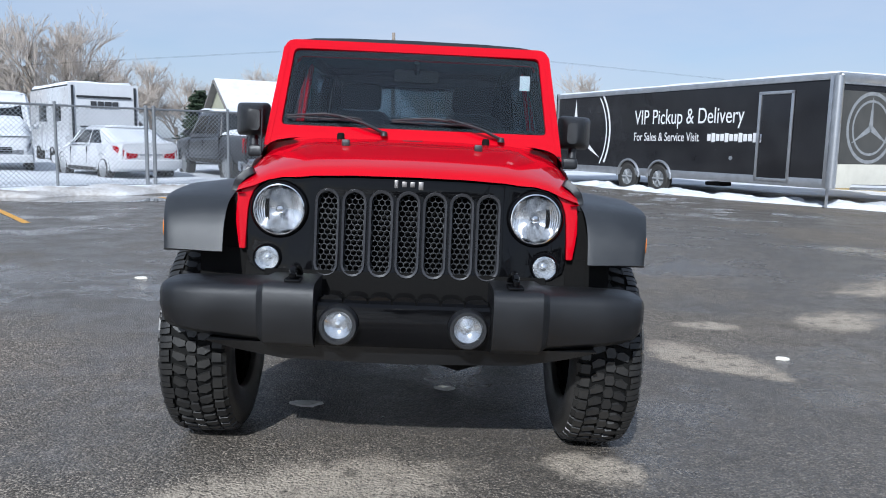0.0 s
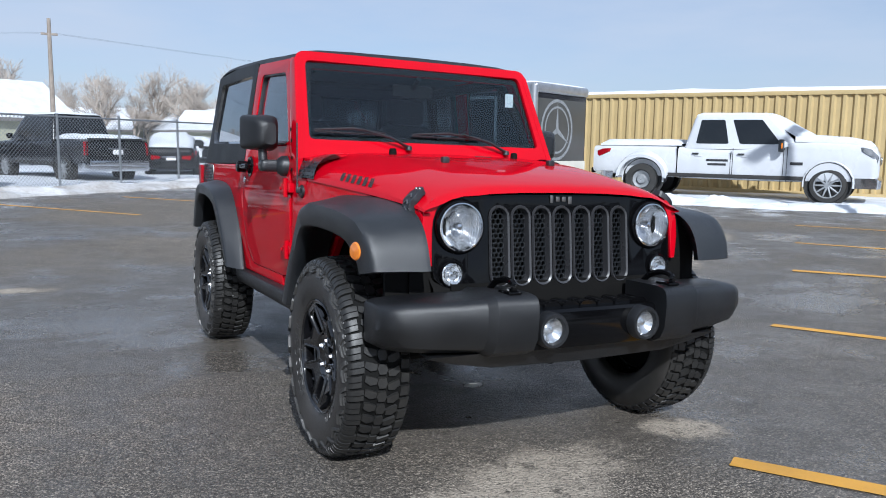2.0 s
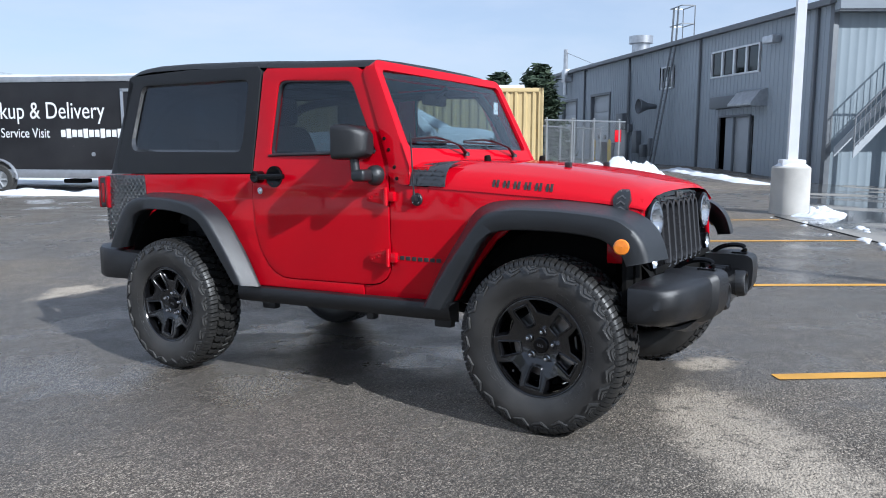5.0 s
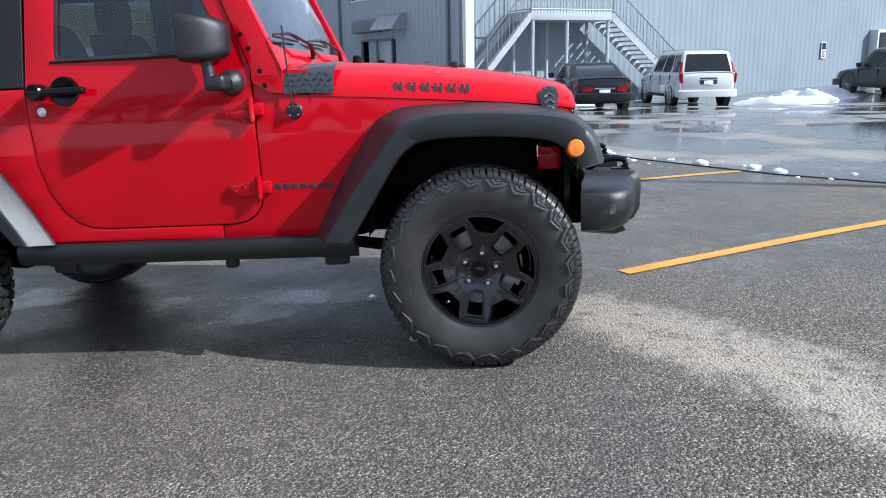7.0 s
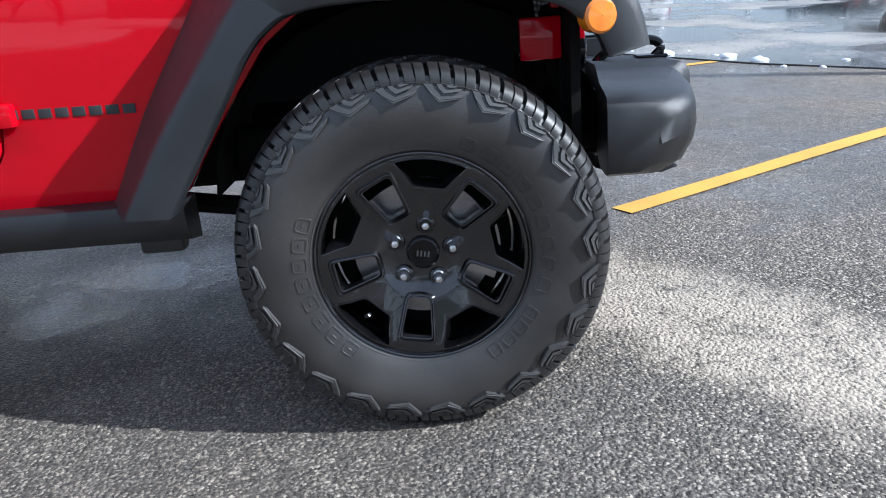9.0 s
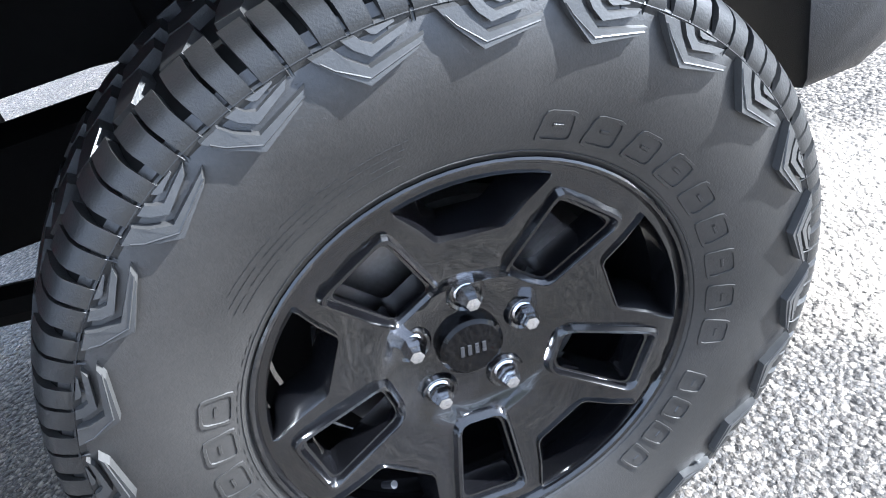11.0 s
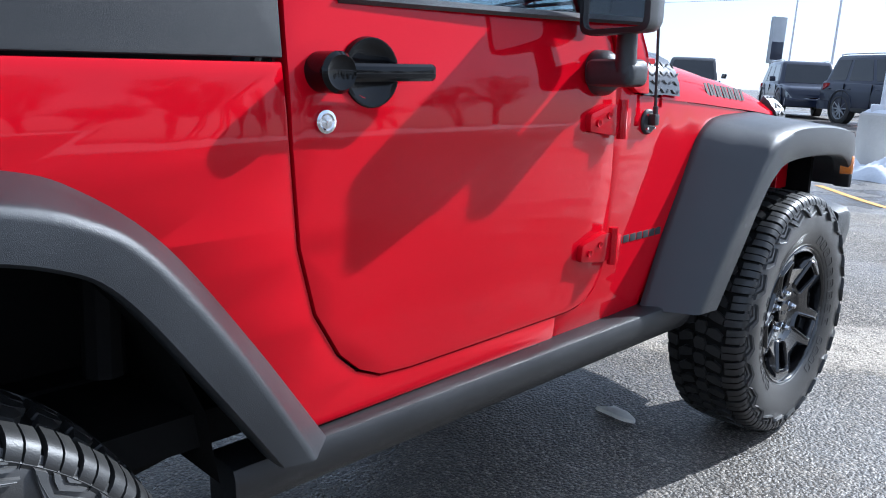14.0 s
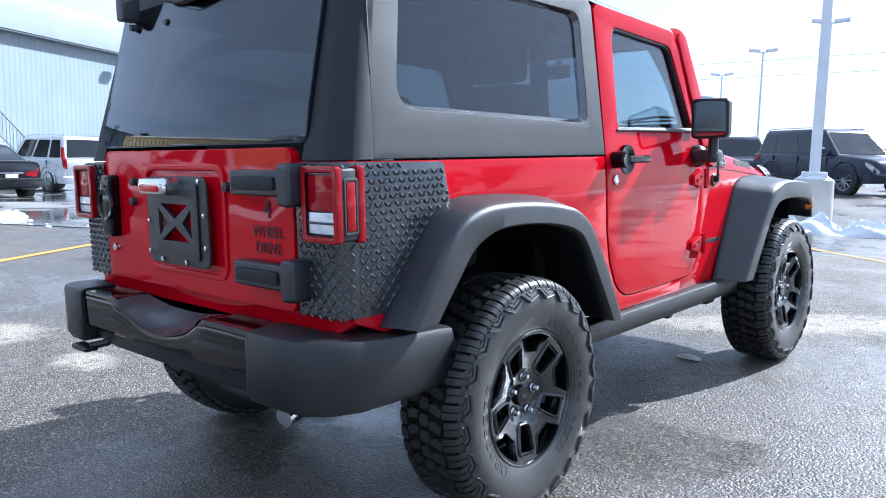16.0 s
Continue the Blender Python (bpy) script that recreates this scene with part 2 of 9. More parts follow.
def lathe(profile, n=48, axis="x", bm=None, at=(0, 0, 0)):
    """Turns (along, radius) rows round the axis."""
    rows = []
    for a, r in profile:
        row = []
        for k in range(n):
            t = 2 * math.pi * k / n
            c, s = r * math.cos(t), r * math.sin(t)
            p = {"x": (a, c, s), "y": (c, a, s), "z": (c, s, a)}[axis]
            row.append(Vector(p) + Vector(at))
        rows.append(row)
    return loft(rows, True, False, bm)


def tube(points, radius, n=8, bm=None, caps=True, squash=1.0):
    """A round bar along a line of points; radius is one number or one for each point."""
    pts = [Vector(p) for p in points]
    rows = []
    for i, p in enumerate(pts):
        d = (pts[min(i + 1, len(pts) - 1)] - pts[max(i - 1, 0)]).normalized()
        up = Vector((0, 0, 1)) if abs(d.z) < 0.95 else Vector((0, 1, 0))
        a = d.cross(up).normalized()
        b = a.cross(d)
        r = radius[i] if isinstance(radius, (list, tuple)) else radius
        rows.append([p + a * (r * math.cos(2 * math.pi * k / n)) + b * (r * squash * math.sin(2 * math.pi * k / n)) for k in range(n)])
    return loft(rows, True, caps, bm)


def lerp_rows(rows, t):
    """Straight lines through rows of (t, value...)."""
    if t <= rows[0][0]:
        return rows[0][1:]
    for a, b in zip(rows, rows[1:]):
        if t <= b[0]:
            k = (t - a[0]) / (b[0] - a[0])
            return tuple(p + (q - p) * k for p, q in zip(a[1:], b[1:]))
    return rows[-1][1:]


def smooth_line(points, n=5):
    """A Catmull-Rom line through points."""
    pts = [Vector(p) for p in points]
    out = []
    for i in range(len(pts) - 1):
        p0, p1, p2, p3 = pts[max(i - 1, 0)], pts[i], pts[i + 1], pts[min(i + 2, len(pts) - 1)]
        for k in range(n):
            t = k / n
            out.append(0.5 * (2 * p1 + (p2 - p0) * t + (2 * p0 - 5 * p1 + 4 * p2 - p3) * t * t + (3 * p1 - p0 - 3 * p2 + p3) * t ** 3))
    return out + [pts[-1]]

# ---- ground ----
def asphalt_material():
    """Wet and dry asphalt: pale stones in a dark binder, damp films, dusty dry patches."""
    m, n, l, p = node_material("asphalt")
    co = n.new("ShaderNodeTexCoord")

    def noise_tex(scale, detail=4, rough=0.55, offset=(0, 0, 0)):
        mp = n.new("ShaderNodeMapping")
        mp.inputs["Location"].default_value = offset
        t = n.new("ShaderNodeTexNoise")
        t.inputs["Scale"].default_value, t.inputs["Detail"].default_value, t.inputs["Roughness"].default_value = scale, detail, rough
        l.new(co.outputs["Object"], mp.inputs["Vector"])
        l.new(mp.outputs[0], t.inputs["Vector"])
        return t.outputs["Fac"]

    def step(value, a, b):
        r = n.new("ShaderNodeMapRange")
        r.interpolation_type = "SMOOTHSTEP"
        r.inputs["From Min"].default_value, r.inputs["From Max"].default_value = a, b
        l.new(value, r.inputs["Value"])
        return r.outputs[0]

    def calc(op, a, b):
        c = n.new("ShaderNodeMath")
        c.operation = op
        c.use_clamp = op in ("ADD", "SUBTRACT", "MULTIPLY")
        for i, v in enumerate((a, b)):
            if isinstance(v, (int, float)):
                c.inputs[i].default_value = v
            else:
                l.new(v, c.inputs[i])
        return c.outputs[0]

    def mix(fac, a, b):
        c = n.new("ShaderNodeMixRGB")
        for i, v in (("Fac", fac), ("Color1", a), ("Color2", b)):
            if isinstance(v, (int, float)):
                c.inputs[i].default_value = v
            elif isinstance(v, tuple):
                c.inputs[i].default_value = (*v, 1)
            else:
                l.new(v, c.inputs[i])
        return c.outputs[0]

    # packed stones of mixed greys in a dark binder, in two sizes
    def stones(scale, rows):
        v = n.new("ShaderNodeTexVoronoi")
        v.inputs["Scale"].default_value = scale
        l.new(co.outputs["Object"], v.inputs["Vector"])
        pick = n.new("ShaderNodeSeparateColor")
        l.new(v.outputs["Color"], pick.inputs[0])
        ramp = n.new("ShaderNodeValToRGB")
        while len(ramp.color_ramp.elements) < len(rows):
            ramp.color_ramp.elements.new(0.5)
        for e, (pos, col) in zip(ramp.color_ramp.elements, rows):
            e.position, e.color = pos, (*col, 1)
        l.new(pick.outputs[0], ramp.inputs["Fac"])
        return v.outputs["Distance"], ramp.outputs["Color"], pick.outputs[1]

    d_big, c_big, _ = stones(88, ((0.0, (0.080, 0.070, 0.060)), (0.40, (0.138, 0.120, 0.100)), (0.66, (0.240, 0.208, 0.170)), (0.82, (0.40, 0.345, 0.28)), (1.0, (0.64, 0.56, 0.46))))
    d_small, c_small, _ = stones(215, ((0.0, (0.064, 0.057, 0.050)), (0.5, (0.148, 0.129, 0.108)), (0.78, (0.30, 0.26, 0.215)), (1.0, (0.58, 0.51, 0.42))))
    base = mix(step(d_big, 0.60, 0.30), c_small, c_big)
    base = mix(calc("MULTIPLY", step(d_small, 0.62, 0.80), 0.7), base, (0.020, 0.019, 0.018))
    # worn and stained areas, from a hand's width to metres
    tone = calc("ADD", calc("MULTIPLY", step(noise_tex(0.45, 5), 0.32, 0.68), 0.30), calc("ADD", calc("MULTIPLY", step(noise_tex(26, 3), 0.36, 0.64), 0.28), calc("MULTIPLY", step(noise_tex(5.5, 5, 0.7), 0.34, 0.66), 0.30)))
    base = mix(tone, mix(0.42, base, (0.018, 0.017, 0.016)), base)

    # dry dusty patches: centre x, y, radii, turn
    geo = co.outputs["Object"]
    edge = noise_tex(2.6, 8, 0.72)

    def patch(x, y, rx, ry, turn, soft=0.5):
        mp = n.new("ShaderNodeMapping")
        mp.vector_type = "TEXTURE"
        mp.inputs["Location"].default_value = (x, y, 0)
        mp.inputs["Rotation"].default_value = (0, 0, radians(turn))
        mp.inputs["Scale"].default_value = (rx, ry, 1e3)
        ln = n.new("ShaderNodeVectorMath")
        ln.operation = "LENGTH"
        l.new(geo, mp.inputs["Vector"])
        l.new(mp.outputs[0], ln.inputs[0])
        add = n.new("ShaderNodeMath")
        add.operation = "MULTIPLY_ADD"
        l.new(edge, add.inputs[0])
        add.inputs[1].default_value = 2.6
        l.new(ln.outputs["Value"], add.inputs[2])
        return step(add.outputs[0], 2.45, 2.45 - soft * 1.3)

    dry = None
    for q in ((-0.30, -0.66, 0.66, 0.28, 28), (-0.85, -1.06, 0.80, 0.32, 33), (0.72, -0.36, 0.28, 0.15, -15), (1.85, 1.45, 0.32, 0.5, 30), (2.25, 2.55, 0.28, 0.18, 0), (3.4, 2.75, 0.5, 0.3, 30), (4.6, 3.9, 0.6, 0.4, 30), (6.6, 5.6, 1.0, 0.7, 30), (-2.1, 4.9, 0.32, 0.16, 10), (-1.6, -1.5, 0.7, 0.3, 40), (0.55, 5.6, 0.5, 0.25, 10)):
        v = patch(*q)
        dry = v if dry is None else calc("MAXIMUM", dry, v)
    dust = calc("MULTIPLY", dry, calc("MULTIPLY", step(noise_tex(70, 4, 0.8), 0.36, 0.52), step(noise_tex(11, 4, 0.7), 0.28, 0.50)))
    base = mix(calc("MULTIPLY", dust, 0.86), base, (0.45, 0.39, 0.315))

    # damp film
    wet = calc("SUBTRACT", step(noise_tex(0.22, 5, 0.6, (11, 4, 0)), 0.38, 0.54), dry)
    wet = calc("SUBTRACT", wet, patch(-2.9, -0.4, 2.6, 2.6, 0, 1.0))
    # standing films: under the car's middle, beside it and behind it
    films = None
    for q in ((0.25, 1.05, 0.46, 0.38, 20), (2.8, 1.75, 0.75, 0.36, 30), (-3.7, 3.7, 1.2, 0.9, 20), (-1.5, 3.5, 0.8, 0.5, 10)):
        v = patch(*q, 0.8)
        films = v if films is None else calc("MAXIMUM", films, v)
    wet = calc("MAXIMUM", wet, films)
    wet = calc("MAXIMUM", wet, calc("MULTIPLY", patch(1.15, -1.95, 1.8, 1.05, -57, 0.8), 0.9))
    damp = mix(calc("MULTIPLY", wet, 0.42), base, (0.036, 0.034, 0.032))
    l.new(damp, p.inputs["Base Color"])
    pool = calc("MULTIPLY", wet, step(noise_tex(0.9, 6, 0.6, (5, 2, 0)), 0.50, 0.62))
    pool = calc("MAXIMUM", pool, calc("MULTIPLY", films, 0.75))
    film = mix(pool, mix(step(noise_tex(2.4, 5), 0.35, 0.65), (0.28, 0.28, 0.28), (0.48, 0.48, 0.48)), (0.10, 0.10, 0.10))
    rough = mix(wet, mix(step(noise_tex(3, 4), 0.3, 0.7), (0.62, 0.62, 0.62), (0.78, 0.78, 0.78)), film)
    l.new(rough, p.inputs["Roughness"])
    l.new(mix(wet, (0.16, 0.16, 0.16), (0.42, 0.42, 0.42)), p.inputs["Specular IOR Level"])
    bump = n.new("ShaderNodeBump")
    bump.inputs["Distance"].default_value = 0.006
    l.new(calc("SUBTRACT", 1.0, calc("ADD", calc("MULTIPLY", wet, 0.25), calc("MULTIPLY", pool, 0.55))), bump.inputs["Strength"])
    hh = n.new("ShaderNodeMath")
    hh.operation = "SUBTRACT"
    l.new(noise_tex(150, 3), hh.inputs[0])
    l.new(d_big, hh.inputs[1])
    l.new(hh.outputs[0], bump.inputs["Height"])
    l.new(bump.outputs[0], p.inputs["Normal"])
    return m


ASPHALT = asphalt_material()
SNOW = surface("snow", (0.70, 0.72, 0.75), (0.52, 0.545, 0.59), 0.6, 0.8, 1.5, 30, bump=0.9, bump_scale=9)
DIRTY_SNOW = surface("dirty_snow", (0.62, 0.62, 0.63), (0.24, 0.215, 0.19), 0.6, 0.8, 1.2, 14, bump=0.9, bump_scale=9)
CONCRETE = surface("wet_concrete", (0.070, 0.068, 0.065), (0.26, 0.245, 0.222), 0.07, 0.60, 0.42, 40, bump=0.15, bump_scale=60, detail=7)
for node in CONCRETE.node_tree.nodes:  # sharp edges between wet and dry
    if node.type == "VALTORGB":
        node.color_ramp.elements[0].position, node.color_ramp.elements[1].position = 0.69, 0.76
    if node.type == "MAP_RANGE":
        node.inputs["From Min"].default_value, node.inputs["From Max"].default_value = 0.49, 0.60
YELLOW = surface("yellow_paint", (0.68, 0.34, 0.030), (0.50, 0.26, 0.04), 0.5, 0.65, 3, 90, bump=0.4, bump_scale=150)


def ease(a, b, v):
    k = max(0.0, min(1.0, (v - a) / (b - a)))
    return k * k * (3 - 2 * k)


def ground_z(x, y):
    """Level, but for the patch under the car, a fall towards the building and a rise towards the street."""
    r = math.hypot(x / 1.25, (y - 1.0) / 1.6)
    k = 1 - ease(2.0, 5.0, r)
    return (0.015 - SLOPE_Y * y - SLOPE_X * x) * k - 0.42 * ease(10, 30, x) * ease(9, -2, y) + 0.32 * ease(-10, -19, y)


axis_x = [-700, -420, -250, -150, -90, -60, -42, -30, -22, -17, -13, -10] + [-8 + 0.4 * k for k in range(41)] + [9 + k for k in range(22)] + [33, 36, 42, 60, 90, 150, 250, 420, 700]
axis_y = [-700, -420, -250, -150, -90, -60, -42, -30, -25] + [-21 + k for k in range(12)] + [-9 + 0.4 * k for k in range(46)] + [10, 11, 13, 17, 22, 30, 42, 60, 90, 150, 250, 420, 700]
gb = bmesh.new()
loft([[(x, y, ground_z(x, y)) for x in axis_x] for y in axis_y], False, False, gb)
ground = tagged(new("ground", finish(gb, "ground", ASPHALT, 80)), "wet patched asphalt of a car lot", "ground", kind="structure")


def draped(name, poly, height, mat, cell=0.5, rough=0.0, label="", category="", kind="structure", edge=0.4, z_off=0.006, scale=0.8):
    """A sheet laid over the ground inside a polygon; height lets it swell away from its edge."""
    xs, ys = [p[0] for p in poly], [p[1] for p in poly]
    b = bmesh.new()
    vs = [b.verts.new((p[0], p[1], 0)) for p in poly]
    b.faces.new(vs)
    k = min(xs) + cell
    while k < max(xs):
        bmesh.ops.bisect_plane(b, geom=b.verts[:] + b.edges[:] + b.faces[:], plane_co=(k, 0, 0), plane_no=(1, 0, 0))
        k += cell
    k = min(ys) + cell
    while k < max(ys):
        bmesh.ops.bisect_plane(b, geom=b.verts[:] + b.edges[:] + b.faces[:], plane_co=(0, k, 0), plane_no=(0, 1, 0))
        k += cell
    for v in b.verts:
        d = min(((Vector((v.co.x, v.co.y)) - Vector(geo_nearest(v.co, poly[i - 1], poly[i]))).length) for i in range(len(poly)))
        h = height * min(1.0, d / edge) ** 0.6
        if rough and d > 0.02:
            h *= max(0.12, 1 + rough * noise.fractal(Vector((v.co.x, v.co.y, 1.7)) * scale, 1.0, 2.0, 4))
        v.co.z = ground_z(v.co.x, v.co.y) + z_off + h
    ob = new(name, finish(b, name, mat, 70))
    return tagged(ob, label, category, kind=kind)


def geo_nearest(p, a, b):
    a, b, q = Vector(a[:2]), Vector(b[:2]), Vector((p[0], p[1]))
    d = b - a
    t = max(0.0, min(1.0, (q - a).dot(d) / max(1e-9, d.length_squared)))
    return a + d * t


def wavy(points, amount, step, seed):
    """A ragged version of a polygon's outline."""
    rnd = random.Random(seed)
    out = []
    for i in range(len(points)):
        a, b = Vector(points[i]), Vector(points[(i + 1) % len(points)])
        n = max(1, int((b - a).length / step))
        nrm = Vector((-(b - a).y, (b - a).x)).normalized()
        for k in range(n):
            out.append(tuple(a + (b - a) * (k / n) + nrm * (rnd.uniform(-amount, amount))))
    return out


# concrete apron towards the building
draped("apron", [(10.6, 0.75), (6.2, -1.75), (4.75, -2.95), (3.7, -4.2), (2.4, -6.4), (3.2, -13), (30, -34), (44, -20), (29, 1.2), (26, 3)], 0.0, CONCRETE, 2.0, 0, "wet patched concrete apron before the building", "pavement")
tagged(part("joint", tube([(10.6, 0.75, ground_z(10.6, 0.75) + 0.004), (6.2, -1.75, ground_z(6.2, -1.75) + 0.004), (4.75, -2.95, ground_z(4.75, -2.95) + 0.004), (3.7, -4.2, ground_z(3.7, -4.2) + 0.004), (2.4, -6.4, 0.004)], 0.03, 6, squash=0.2), DARK, None), "dark joint between asphalt and concrete", "pavement", kind="structure")


def stripe(x, y, dx, dy, length, width=0.10, mat=None):
    d = Vector((dx, dy)).normalized()
    nrm = Vector((-d.y, d.x)) * width / 2
    b = bmesh.new()
    rows = []
    n = max(2, int(length / 0.4))
    for k in range(n + 1):
        c = Vector((x, y)) + d * (length * k / n)
        rows.append([(*(c + nrm * (1 + 0.05 * math.sin(k * 2.3))), ground_z(*(c + nrm)) + 0.005), (*(c - nrm), ground_z(*(c - nrm)) + 0.005)])
    loft(rows, False, False, b)
    return tagged(part("parking_line", b, mat or YELLOW, None), "yellow painted parking line on asphalt", "line", kind="structure")


stripe(0.605, -0.755, 0.538, -0.843, 4.6, 0.11)
stripe(3.22, 1.24, 0.42, -0.907, 4.3)
for x, y in ((5.38, 2.79), (7.49, 4.44), (9.7, 6.2)):
    stripe(x, y, 0.545, -0.838, 4.6)
for x, y in ((-5.3, 7.56), (-2.89, 9.58), (-0.4, 11.23), (2.0, 12.9)):
    stripe(x, y, -0.60, 0.80, 3.8)
stripe(1.9, -7.5, -0.67, 0.74, 4.2)

# ---- the red off-road car; x across, y to its rear, z up, front axle at y = 0 ----
car = thing("off_road_car", "red two-door off-road car with black hardtop, black flares and all-terrain tyres", "car", TILT)
AXLE_R = 2.424
TRACK = 0.786
TYRE_R = 0.412


def side_x(z, y=1.8):
    """Half width of the body side at a height: a slight belly below the belt line, leaning in above it; it narrows towards the front."""
    return lerp_rows([(0.50, 0.744), (0.62, 0.752), (0.75, 0.760), (0.90, 0.765), (1.05, 0.766), (1.13, 0.764), (1.18, 0.759), (1.20, 0.755), (1.80, 0.668)], z)[0] - 0.029 * max(0.0, 1.8 - y) * lerp_rows([(1.2, 1.0), (1.75, 0.0)], z)[0]


def nose_x(y):
    """Half width of the bonnet and its side panels, which narrow towards the grille."""
    return lerp_rows([(-0.40, 0.604), (-0.30, 0.616), (0.0, 0.652), (0.30, 0.686), (0.60, 0.718), (0.78, 0.731), (0.9, 0.737)], y)[0]


CUTS_Z = [0.56 + 0.06 * k for k in range(22)]

for s in (-1, 1):
    def on_side(u, v, w, off=0.0):
        return (s * (side_x(v, u) + off - w), u, v)

    # rear quarter panel, with its wheel opening
    arch = [(1.79, 0.552), (1.905, 0.745), (2.03, 0.918), (2.13, 0.995), (2.24, 1.030), (2.45, 1.048), (2.62, 1.045), (2.74, 1.005), (2.83, 0.89), (2.92, 0.73)]
    quarter = [(1.792, 1.181), (3.075, 1.192), (3.075, 0.76), (2.95, 0.71)] + arch[::-1] + [(1.052, 0.546), (1.050, 0.6015), (1.52, 0.6035), (1.598, 0.609), (1.652, 0.633), (1.697, 0.675), (1.749, 0.764), (1.779, 0.885), (1.788, 1.05)]
    part("quarter_panel", sheet([quarter], on_side, 0.03, 0.004, cuts_v=CUTS_Z), RED, car)
    # door, below the belt and round the window
    lower = [(1.784, 1.183), (0.872, 1.168), (0.870, 0.72), (0.880, 0.675), (0.905, 0.640), (0.945, 0.616), (1.0, 0.606), (1.05, 0.605), (1.52, 0.607), (1.596, 0.613), (1.648, 0.637), (1.693, 0.678), (1.745, 0.766), (1.775, 0.886), (1.784, 1.05)]
    upper = [(1.784, 1.183), (1.752, 1.742), (1.725, 1.765), (1.10, 1.722), (1.055, 1.70), (0.872, 1.215), (0.872, 1.172)]
    door_outline = lower[1:] + upper[:1] + upper[1:6]
    window = rounded([(1.665, 1.285), (1.632, 1.692), (1.125, 1.655), (0.952, 1.285)], [0.03, 0.05, 0.04, 0.02], 4)
    door = part("door", sheet([door_outline, window], lambda u, v, w: on_side(u, v, w, 0.003), 0.045, 0.004, cuts_v=CUTS_Z), RED, car)
    part("window_seal", sheet([rounded([(1.675, 1.275), (1.641, 1.702), (1.119, 1.665), (0.94, 1.275)], [0.03, 0.05, 0.04, 0.02], 4), rounded([(1.655, 1.292), (1.622, 1.682), (1.130, 1.647), (0.965, 1.292)], [0.03, 0.05, 0.04, 0.02], 4)],
                              lambda u, v, w: on_side(u, v, w, -0.004), 0.02, 0.003, cuts_v=CUTS_Z), SATIN, door)
    part("window_pane", sheet([rounded([(1.67, 1.28), (1.636, 1.697), (1.122, 1.66), (0.947, 1.28)], [0.03, 0.05, 0.04, 0.02], 3)], lambda u, v, w: on_side(u, v, w, -0.018), 0.004), SIDE_GLASS, door).visible_shadow = False
    part("belt_moulding", loft([[(s * (side_x(1.28) + 0.002), 1.675, 1.275), (s * (side_x(1.28) + 0.008), 1.675, 1.282), (s * (side_x(1.29) - 0.01), 1.675, 1.294)], [(s * (side_x(1.28) + 0.002), 0.945, 1.275), (s * (side_x(1.28) + 0.008), 0.945, 1.282), (s * (side_x(1.29) - 0.01), 0.945, 1.294)]]), SATIN, door)
    # door handle: round button, cup and bar
    hb = box(0.028, 0.225, 0.030, (s * 0.800, 1.628, 1.166), 0.012, segments=3)
    lathe([(s * 0.76, 0.001), (s * 0.76, 0.033), (s * 0.810, 0.033), (s * 0.818, 0.027), (s * 0.816, 0.022), (s * 0.816, 0.001)], 24, "x", hb, (0, 1.722, 1.166))
    handle = part("door_handle", hb, GLOSS_BLACK, door, "black door handle")
    part("handle_cup", lathe([(s * 0.755, 0.060), (s * 0.7655, 0.058), (s * 0.7660, 0.054), (s * 0.7615, 0.044), (s * 0.7612, 0.001)], 32, "x", None, (0, 1.622, 1.165)), GLOSS_BLACK, door)
    part("door_lock", lathe([(s * 0.760, 0.020), (s * 0.773, 0.019), (s * 0.775, 0.014), (s * 0.773, 0.011), (s * 0.774, 0.001)], 24, "x", None, (0, 1.722, 1.088)), CHROME, door)
    # hinges
    for hz in (1.060, 0.752):
        hx = side_x(hz, 0.93)
        hbm = sheet([rounded([(0.993, hz + 0.016), (0.915, hz + 0.036), (0.882, hz + 0.036), (0.882, hz - 0.036), (0.915, hz - 0.036), (0.993, hz - 0.024)], 0.008, 2)], lambda u, v, w: on_side(u, v, w, 0.024 - 0.006 * (u - 0.88) / 0.11), 0.026, 0.005)
        tube([(s * (hx + 0.022), 0.872, hz + 0.046), (s * (hx + 0.022), 0.872, hz - 0.046)], 0.0115, 10, hbm)
        box(0.03, 0.05, 0.05, (s * (hx + 0.004), 0.852, hz), 0.008, hbm)
        hinge = part("hinge", hbm, RED, door)
        for dy, dz in ((0.925, 0.010), (0.965, -0.006)):
            part("hinge_screw", lathe([(s * (hx + 0.016), 0.0085), (s * (hx + 0.0245), 0.008), (s * (hx + 0.0225), 0.005), (s * (hx + 0.022), 0.001)], 10, "x", None, (0, dy, hz + dz)), RED, hinge)
    # cowl side and front side panel
    cowl = [(0.864, 1.160), (0.79, 1.118), (0.55, 1.094), (0.1, 1.056), (-0.28, 1.016), (-0.36, 1.004), (-0.372, 0.985), (-0.372, 0.94), (0.10, 0.95), (0.22, 0.91), (0.30, 0.85), (0.42, 0.69), (0.515, 0.546), (1.046, 0.546), (1.046, 0.599), (0.998, 0.600), (0.940, 0.611), (0.899, 0.637), (0.874, 0.674), (0.864, 0.72)]
    part("front_side_panel", sheet([rounded(cowl, 0.01, 2)], lambda u, v, w: (s * (min(nose_x(u), 1) * 1.0 + min(0, side_x(v) - 0.764) * (1 if u > 0.4 else 0) - w), u, v), 0.03, 0.006, cuts_u=[-0.3, -0.1, 0.1, 0.3, 0.45, 0.6, 0.7, 0.78], cuts_v=[0.6, 0.66, 0.75, 0.85, 0.95]), RED, car)
